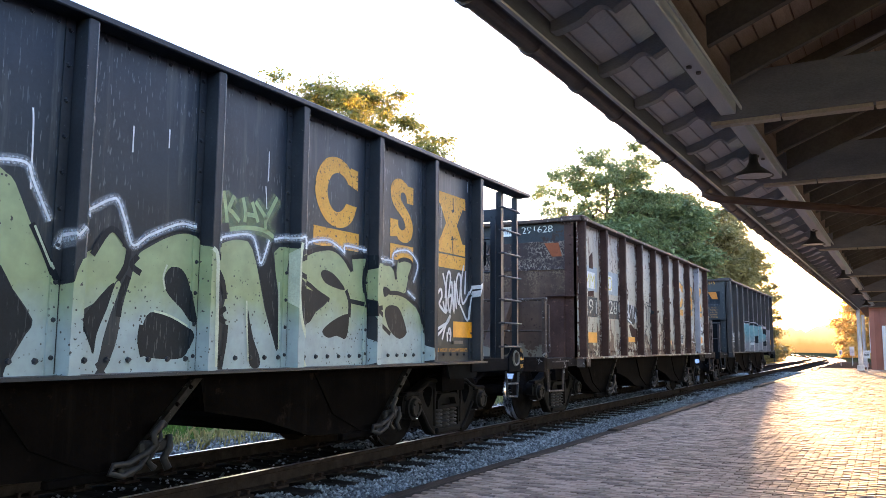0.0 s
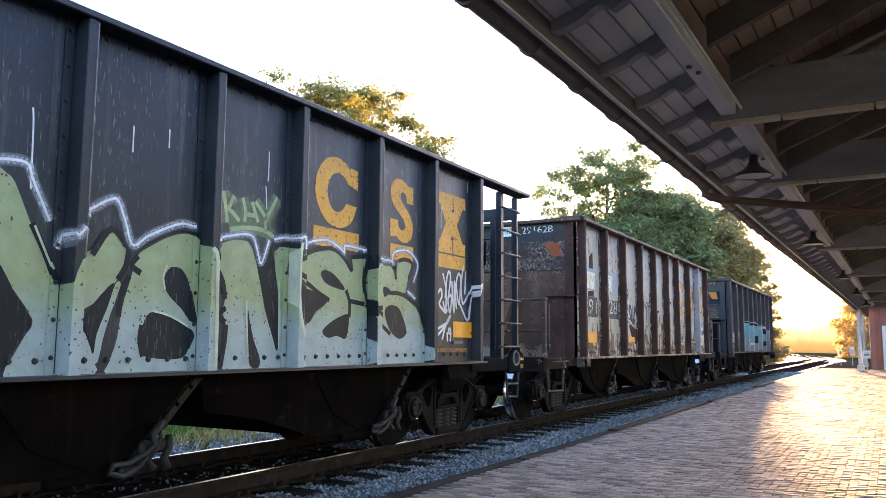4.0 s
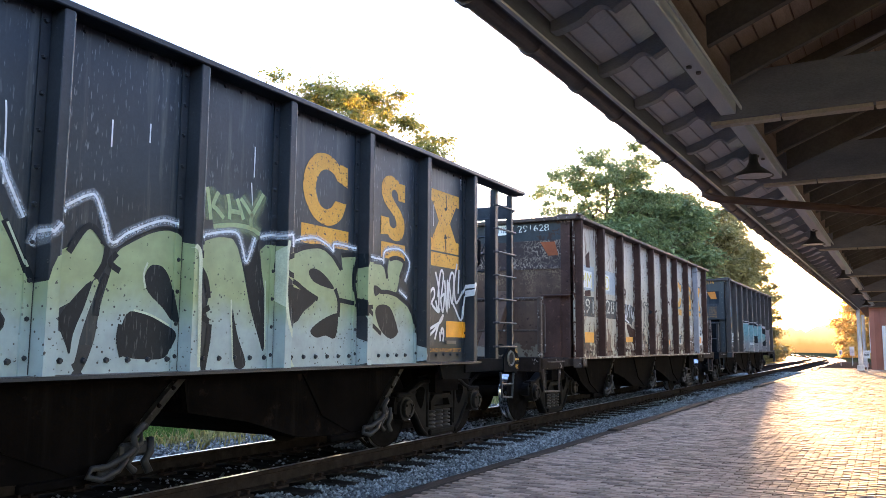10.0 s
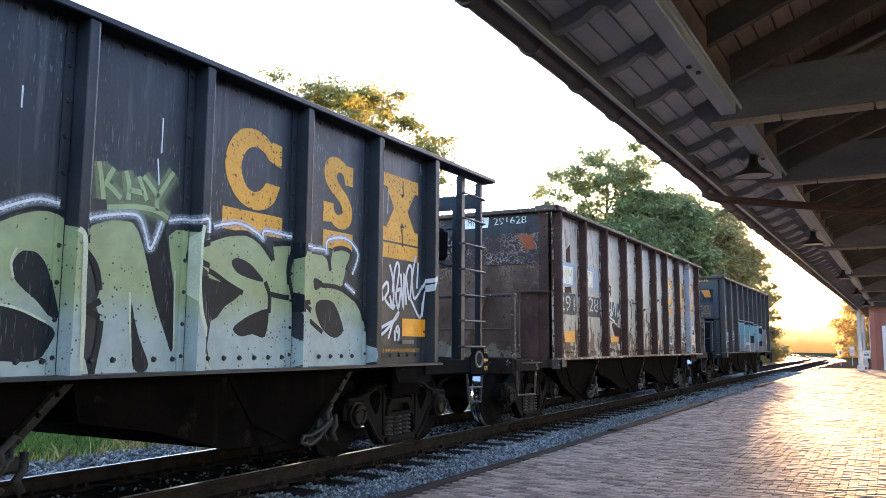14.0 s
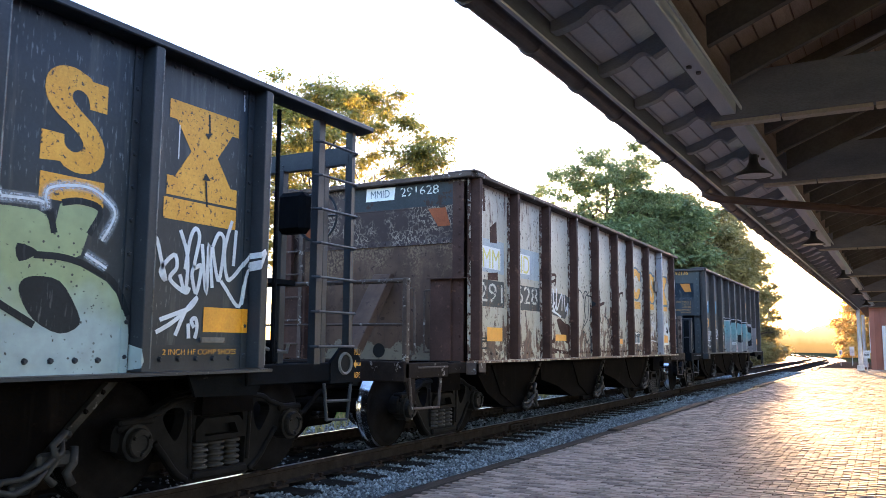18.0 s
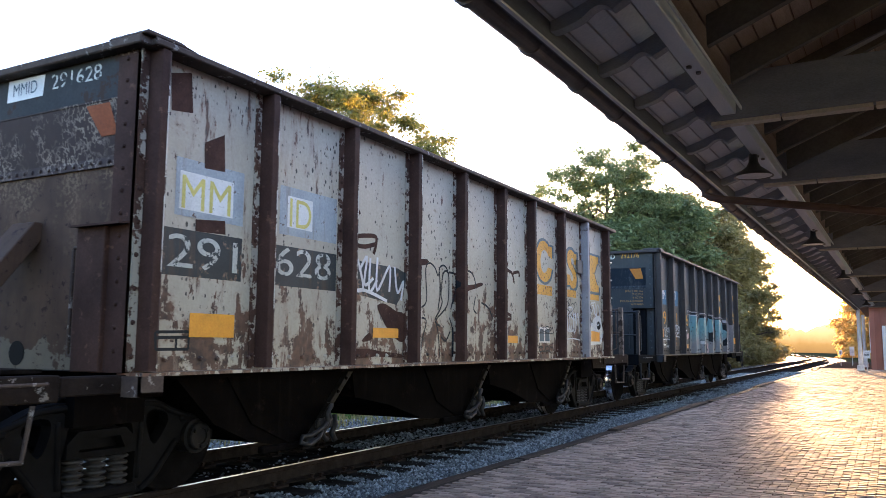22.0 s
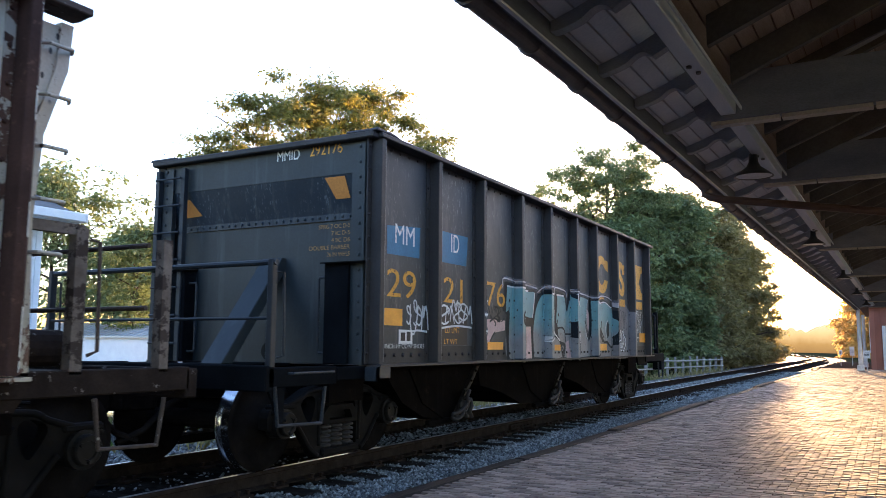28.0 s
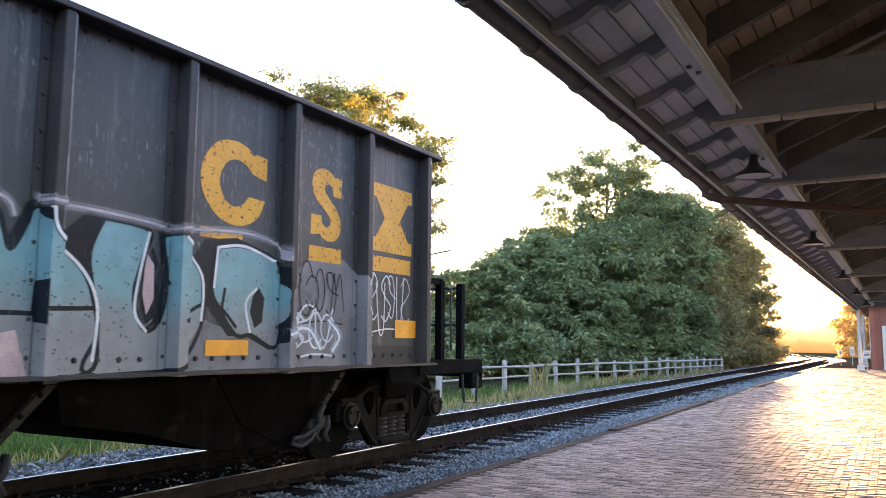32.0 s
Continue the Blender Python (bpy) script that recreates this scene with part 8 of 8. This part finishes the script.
paint_lines("graffiti_outline", [[(5.11, 2.01), (5.45, 2), (5.52, 1.89), (5.57, 1.76), (5.65, 1.89), (5.69, 2.02), (5.76, 2.05), (5.76, 2.02), (5.81, 1.88), (6.08, 1.67), (6.18, 1.44), (6.21, 1.26), (6.14, 1), (5.45, 1), (5.48, 1.2), (5.24, 1.26), (5.15, 1.38), (5.13, 1.51), (5.07, 1.57), (5.13, 1.89), (5.11, 2.01)]], 0.035, m_spray_black, car_c, 0.00774)
paint_lines("graffiti_outline", [[(6.22, 2.04), (6.6, 2), (6.56, 1.82), (6.49, 1.57), (6.52, 1.39), (6.61, 1.29), (6.71, 1.36), (6.77, 1.64), (6.72, 1.96), (6.83, 1.99), (7.11, 1.72), (7.12, 1.33), (6.84, 1.02), (6.14, 1), (6.21, 1.26), (6.17, 1.5), (6.12, 1.79), (6.22, 2.04)]], 0.035, m_spray_black, car_c, 0.00782)
paint_lines("graffiti_outline", [[(7.26, 1.95), (7.57, 1.99), (7.94, 1.91), (8.02, 1.73), (8.03, 1.56), (8.02, 1.35), (7.95, 1.17), (7.68, 1.27), (7.5, 1.27), (7.31, 1.47), (7.22, 1.63), (7.26, 1.95)]], 0.035, m_spray_black, car_c, 0.0079)
paint("graffiti_gap", [[(4.6, 1.7), (4.59, 1.63), (4.59, 1.49), (4.59, 1.4), (4.6, 1.38), (4.59, 1.52)]], m_spray_black, car_c, 0.00812)
paint("graffiti_gap", [[(5.73, 1.56), (5.76, 1.6), (5.76, 1.52), (5.76, 1.34), (5.76, 1.3), (5.72, 1.38)]], m_spray_black, car_c, 0.00824)
paint("graffiti_gap", [[(6.64, 1.89), (6.72, 1.7), (6.71, 1.42), (6.6, 1.33), (6.54, 1.51), (6.56, 1.76)]], m_spray_black, car_c, 0.00836)
paint("graffiti_gap", [[(7.68, 1.59), (7.75, 1.67), (7.82, 1.58), (7.8, 1.38), (7.71, 1.33), (7.65, 1.46)]], m_spray_black, car_c, 0.00848)
paint("graffiti_gap", [[(3.29, 1.81), (3.31, 1.84), (3.34, 1.81), (3.31, 1.78)]], m_spray_black, car_c, 0.0086)
paint("graffiti_gap", [[(5.16, 1.69), (5.21, 1.71), (5.22, 1.66), (5.17, 1.65)]], m_spray_black, car_c, 0.00872)
paint("graffiti_gap", [[(3.83, 1.6), (4.14, 1.59), (4.1, 1.47), (3.85, 1.47)]], m_spray_black, car_c, 0.00884)
paint("graffiti_fill", [[(3.89, 1.46), (4.06, 1.47), (4.1, 1.01), (3.89, 1.01), (3.9, 1.24)]], m_spray_pink, car_c, 0.0085, "pale pink spray fill")
paint("graffiti_fill", [[(6.59, 1.83), (6.65, 1.76), (6.66, 1.51), (6.6, 1.4), (6.56, 1.54), (6.57, 1.73)]], m_spray_pink, car_c, 0.0085, "pale pink spray fill")
paint("graffiti_fill", [[(2.34, 1.23), (2.47, 1.45), (2.58, 1.53), (2.72, 1.54), (3.16, 1.53), (3.16, 1.4), (2.82, 1.36), (2.68, 1.23)]], m_spray_pink, car_c, 0.0085, "pale pink spray fill")
paint("graffiti_fill", [[(5.5, 1.25), (5.64, 1.28), (5.72, 1), (5.55, 1)]], m_spray_pink, car_c, 0.0085, "pale pink spray fill")
paint_lines("graffiti_outline", [[(5.08, 1.45), (5.28, 1.48), (5.44, 1.44), (5.5, 1.25)]], 0.03, m_spray_black, car_c, 0.00948)
paint_lines("graffiti_outline", [[(5.47, 1.38), (5.75, 1.38)]], 0.03, m_spray_black, car_c, 0.00956)
paint_lines("graffiti_outline", [[(5.76, 1.41), (6.18, 1.43)]], 0.03, m_spray_black, car_c, 0.00964)
paint_lines("graffiti_outline", [[(3.3, 1.72), (3.28, 1.57), (3.28, 1.4)]], 0.03, m_spray_black, car_c, 0.00972)
paint_lines("graffiti_outline", [[(5.14, 1.6), (5.1, 1.46)]], 0.03, m_spray_black, car_c, 0.0098)
paint_lines("graffiti_outline", [[(6.86, 1.36), (7.22, 1.52), (7.5, 1.33)]], 0.03, m_spray_black, car_c, 0.00988)
paint_lines("graffiti_outline", [[(7.36, 1.64), (7.33, 1.47)]], 0.03, m_spray_black, car_c, 0.00996)
paint_lines("graffiti_outline", [[(4.91, 1.46), (4.92, 1.25)]], 0.03, m_spray_black, car_c, 0.01004)
soft_lines("graffiti_highlight", [[(3.1, 1.97), (3.11, 2.1), (3.38, 2.1), (3.51, 2.08), (3.97, 2.06), (4.32, 2.04)]], 0.04, m_spray_lilac, car_c, 0.0086, "pale lilac spray outline")
soft_lines("graffiti_highlight", [[(4.32, 1.98), (4.5, 2.05), (4.59, 2.08), (4.86, 2.08), (5.01, 1.99), (5.05, 2.1), (5.35, 2.09), (5.53, 2.06), (5.59, 1.96)]], 0.04, m_spray_lilac, car_c, 0.0087, "pale lilac spray outline")
soft_lines("graffiti_highlight", [[(5.74, 2.12), (5.76, 2.08), (6.11, 2.08), (6.57, 2.06), (6.8, 2.03)]], 0.04, m_spray_lilac, car_c, 0.0088, "pale lilac spray outline")
soft_lines("graffiti_highlight", [[(6.8, 2.04), (7.5, 2.1), (7.94, 2.05), (8.02, 1.91)]], 0.04, m_spray_lilac, car_c, 0.0089, "pale lilac spray outline")
paint_lines("graffiti_highlight", [[(4.22, 1.97), (4.16, 1.71), (4.12, 1.6)]], 0.024, m_spray_white, car_c, 0.01, "white spray outline")
paint_lines("graffiti_highlight", [[(3.23, 2.01), (3.49, 2), (3.97, 1.98)]], 0.024, m_spray_white, car_c, 0.0101, "white spray outline")
paint_lines("graffiti_highlight", [[(4.6, 1.98), (4.91, 1.92), (5, 1.75), (4.94, 1.53), (4.66, 1.39)]], 0.024, m_spray_white, car_c, 0.0102, "white spray outline")
paint_lines("graffiti_highlight", [[(4.59, 1.33), (4.59, 1.26), (4.91, 1.4), (5.24, 1.27)]], 0.024, m_spray_white, car_c, 0.0103, "white spray outline")
paint_lines("graffiti_highlight", [[(5.76, 2.04), (5.81, 1.88), (6.08, 1.67), (6.2, 1.43), (6.18, 1.08)]], 0.024, m_spray_white, car_c, 0.0104, "white spray outline")
paint_lines("graffiti_highlight", [[(6.6, 1.99), (6.53, 1.69), (6.5, 1.42), (6.61, 1.28)]], 0.024, m_spray_white, car_c, 0.0105, "white spray outline")
paint_lines("graffiti_highlight", [[(7.27, 1.95), (7.24, 1.63)]], 0.024, m_spray_white, car_c, 0.0106, "white spray outline")
paint_lines("graffiti_highlight", [[(7.66, 1.29), (7.6, 1.53), (7.73, 1.66)]], 0.024, m_spray_white, car_c, 0.0107, "white spray outline")
paint_lines("graffiti_highlight", [[(6.83, 1.98), (7.11, 1.72), (7.12, 1.37)]], 0.024, m_spray_white, car_c, 0.0108, "white spray outline")
paint_lines("graffiti_highlight", [[(5.11, 1.99), (5.42, 1.99)]], 0.024, m_spray_white, car_c, 0.0109, "white spray outline")
paint_lines("graffiti_highlight", [[(7.26, 1.95), (7.57, 1.99), (7.94, 1.9)]], 0.024, m_spray_white, car_c, 0.011, "white spray outline")
soft_lines("graffiti_tag", [[(2.27, 1.58), (2.58, 1.59)]], 0.05, m_spray_white, car_c, 0.0096, "smeared white spray tag")
soft_lines("graffiti_tag", [[(2.34, 1.76), (2.47, 1.67), (2.51, 1.6), (2.46, 1.45)]], 0.05, m_spray_white, car_c, 0.0097, "smeared white spray tag")
soft_lines("graffiti_tag", [[(2.31, 1.37), (2.53, 1.38)]], 0.05, m_spray_white, car_c, 0.0098, "smeared white spray tag")
soft_lines("graffiti_tag", [[(8.02, 1.28), (8.4, 1.34), (8.6, 1.15)]], 0.05, m_spray_white, car_c, 0.0099, "smeared white spray tag")
soft_lines("graffiti_tag", [[(8.7, 1.43), (8.88, 1.28), (8.77, 1.13)]], 0.05, m_spray_white, car_c, 0.01, "smeared white spray tag")
paint_lines("graffiti_tag", [[(2.64, 1.68), (2.69, 1.61)]], 0.028, m_spray_black, car_c, 0.0101, "black spray tag")
paint_lines("graffiti_tag", [[(2.69, 1.59), (2.79, 1.52)]], 0.028, m_spray_black, car_c, 0.0102, "black spray tag")
paint_lines("graffiti_tag", [[(2.83, 1.7), (2.91, 1.7), (2.96, 1.65), (2.91, 1.59), (3, 1.55), (2.91, 1.51)]], 0.028, m_spray_black, car_c, 0.0103, "black spray tag")
paint_lines("graffiti_tag", [[(2.68, 1.5), (2.81, 1.55), (3, 1.51)]], 0.028, m_spray_black, car_c, 0.0104, "black spray tag")
paint_lines("graffiti_tag", [[(2.81, 1.52), (2.86, 1.49), (2.84, 1.45)]], 0.028, m_spray_black, car_c, 0.0105, "black spray tag")
paint_lines("graffiti_tag", [[(2.68, 1.24), (2.78, 1.33), (2.85, 1.37)]], 0.028, m_spray_black, car_c, 0.0106, "black spray tag")
scribble(car_c, 31, 9.3, 10.1, 1.35, 1.95, m_spray_white, 0.013)
scribble(car_c, 32, 8.2, 8.9, 1.4, 1.95, m_spray_black, 0.0143)
scribble(car_c, 33, 8.15, 8.8, 1.1, 1.6, m_spray_white, 0.0195)
scribble(car_c, 34, 0.62, 1.02, 1.35, 1.68, m_spray_white, 0.0221)
scribble(car_c, 35, 1.38, 2.12, 1.42, 1.74, m_spray_white, 0.0234)
scribble(car_c, 36, 2.5, 3.1, 1.45, 1.75, m_spray_black, 0.013)
paint_each("reflector", [rect(4.86, 5.26, 1.12, 1.21), rect(7.17, 7.64, 1.11, 1.23), rect(9.86, 10.26, 1.27, 1.46)], m_refl, car_c, 0.013, "amber reflective strip")
paint_each("reflector", [rect(0.04, 0.51, 1.4, 1.58), rect(2.61, 3.09, 1.14, 1.24)], m_refl, car_c, 0.013, "amber reflective plate")
company_mark(car_c, (7.06, 7.81, 2.15, 2.84), (8.42, 8.88, 2.16, 2.84), (9.4, 10.19, 2.16, 2.87), 0.003)
paint_each("mark_bar", [rect(8.4, 8.89, 1.96, 2.1), rect(9.38, 10.17, 1.95, 2.11), rect(7.08, 7.54, 2.02, 2.1)], m_yellow, car_c, 0.003)
paint_each("patch", [
    [(0.2, 2.45), (0.89, 2.51), (0.87, 2.16), (0.21, 2.15)],
    [(1.37, 2.54), (2.06, 2.54), (2.02, 2.17), (1.37, 2.17)],
], m_blue, car_c, 0.003)
fitted("reporting_mark", "MM", 0.36, 0.76, 2.28, 2.49, m_white, car_c, 0.006)
fitted("reporting_mark", "ID", 1.62, 1.82, 2.31, 2.53, m_white, car_c, 0.006)
fitted("car_number", "29", 0.21, 0.8, 1.7, 2, m_yellow, car_c, 0.005)
fitted("car_number", "21", 1.44, 1.92, 1.7, 2, m_yellow, car_c, 0.005)
fitted("car_number", "76", 2.6, 3.17, 1.71, 2.03, m_yellow, car_c, 0.005)
paint("patch", [rect(1.32, 2.05, 1.2, 1.66)], m_patch_brown, car_c, 0.003)
fitted("stencil", "LD LMT", 1.48, 1.84, 1.34, 1.41, m_yellow, car_c, 0.004)
fitted("stencil", "LT WT", 1.46, 1.79, 1.21, 1.27, m_yellow, car_c, 0.004)
fitted("stencil", "2 INCH HF COMP SHOES", 0.11, 0.98, 1.16, 1.21, m_white, car_c, 0.014)
paint_each("frame_label", [rect(0.45, 0.73, 1.21, 1.36)], m_white, car_c, 0.008)
paint_each("frame_label", [rect(0.49, 0.58, 1.24, 1.33), rect(0.61, 0.69, 1.24, 1.34)], m_patch_brown, car_c, 0.01)


# ---------------------------------------------------------------- paving bricks
def paving():
    """Running courses of worn bricks; the nearest stand alone, the rest are one mesh."""
    r = np.random.RandomState(8)
    floor = thing("brick_paving", (0, 0, 0), "worn reddish-grey brick paving in running courses", "paving", kind="structure")
    L, W = 0.155, 0.07
    kinds = []
    for k in range(6):
        bm = bmesh.new()
        e = 0.004
        x, y = L / 2 - 0.002 - 0.002 * (k % 3), W / 2 - 0.0018
        lo = [bm.verts.new((a * x, b * y, -0.04)) for a, b in ((-1, -1), (1, -1), (1, 1), (-1, 1))]
        mid = [bm.verts.new((a * x, b * y, -e)) for a, b in ((-1, -1), (1, -1), (1, 1), (-1, 1))]
        top = [bm.verts.new((a * (x - e), b * (y - e), r.uniform(-0.0015, 0.0015))) for a, b in ((-1, -1), (1, -1), (1, 1), (-1, 1))]
        bm.faces.new(top)
        for p, q in ((lo, mid), (mid, top)):
            for i in range(4):
                bm.faces.new((p[i], p[(i + 1) % 4], q[(i + 1) % 4], q[i]))
        me = bpy.data.meshes.new("brick")
        bm.to_mesh(me)
        bm.free()
        me.materials.append(m_paver)
        kinds.append(me)
    rows = []
    y = 4.3
    j = 0
    while y < 52:
        x = EDGE_X + 0.04 + (j % 2) * L / 2
        while x < 0.5:
            if x < 0.35 - 0.01 * y + 0.2:
                rows.append((x + L / 2 + r.uniform(-0.004, 0.004), y + r.uniform(-0.004, 0.004)))
            x += L
        y += W
        j += 1
    near = sorted(range(len(rows)), key=lambda i: rows[i][1] + 0.8 * abs(rows[i][0] + 2.6))[:300]
    near_set = set(near)
    verts, faces = [], []
    corner = {k: (np.array([v.co[:] for v in me.vertices]), [tuple(p.vertices) for p in me.polygons]) for k, me in enumerate(kinds)}
    for i, (x, y) in enumerate(rows):
        k = int(r.randint(6))
        sink = 0.009 * math.sin(x * 2.1 + y * 0.9) * math.sin(y * 0.55) + r.uniform(-0.0035, 0.0035)
        tx, ty = r.uniform(-1.5, 1.5), r.uniform(-0.9, 0.9)
        m = pose(x, y, PLAT_Z + sink, tx, ty, r.uniform(-1.2, 1.2))
        if i in near_set:
            o = new("brick", kinds[k])
            o.parent = floor
            o.matrix_basis = m
        else:
            v, f = corner[k]
            a = np.array(m)
            off = len(verts)
            verts.extend((v @ a[:3, :3].T + a[:3, 3]).tolist())
            faces.extend(tuple(n + off for n in q) for q in f)
    rest = solid("bricks_beyond", verts, faces, m_paver, floor)
    rest["kind"] = "stuff"


paving()


# ---------------------------------------------------------------- what moves
ROLLED = ((7.8, 0.0), (8.5, 0.023), (9.0, 0.063), (9.5, 0.117), (10.0, 0.176), (11.0, 0.305), (12.0, 0.499), (13.0, 0.774), (14.0, 1.156), (14.5, 1.396), (16.5, 2.692), (17.5, 3.544), (18.5, 4.54),
          (19.5, 5.66), (20.5, 6.93), (21.5, 8.355), (22.5, 9.92), (23.5, 11.60), (24.5, 13.40), (25.5, 15.283), (27.5, 19.457), (28.5, 21.70), (29.5, 24.02), (30.5, 26.41), (31.5, 28.84), (32.0, 30.06))


def rolled(t):
    """Metres that the train has gone at t, smooth through the table."""
    if t <= ROLLED[0][0]:
        return 0.0
    for i in range(len(ROLLED) - 1):
        (t0, s0), (t1, s1) = ROLLED[i], ROLLED[i + 1]
        if t <= t1 + 1e-6:
            def slope(j):
                if j == 0:
                    return 0.0
                if j == len(ROLLED) - 1:
                    return (ROLLED[j][1] - ROLLED[j - 1][1]) / (ROLLED[j][0] - ROLLED[j - 1][0])
                h0, h1 = ROLLED[j][0] - ROLLED[j - 1][0], ROLLED[j + 1][0] - ROLLED[j][0]
                d0, d1 = (ROLLED[j][1] - ROLLED[j - 1][1]) / h0, (ROLLED[j + 1][1] - ROLLED[j][1]) / h1
                return (h1 * d0 + h0 * d1) / (h0 + h1)
            h = t1 - t0
            w = (t - t0) / h
            a, b = slope(i) * h, slope(i + 1) * h
            return s0 * (1 + 2 * w) * (1 - w) ** 2 + a * w * (1 - w) ** 2 + s1 * w * w * (3 - 2 * w) + b * w * w * (w - 1)
    return ROLLED[-1][1]


def motions():
    times = [0.0, 7.0, 7.6] + [round(7.8 + 0.2 * k, 1) for k in range(122)]
    for key, car, wheels in (("a", car_a, wheels_a), ("b", car_b, wheels_b), ("c", car_c, wheels_c)):
        walk(car, [(t, pose(TRACK_X, CAR_AT[key] - rolled(t), 0)) for t in times])
        for axle in wheels:
            x, y, z = axle.matrix_basis.translation
            walk(axle, [(t, pose(x, y, z, math.degrees(rolled(t) / 0.457))) for t in times])


motions()
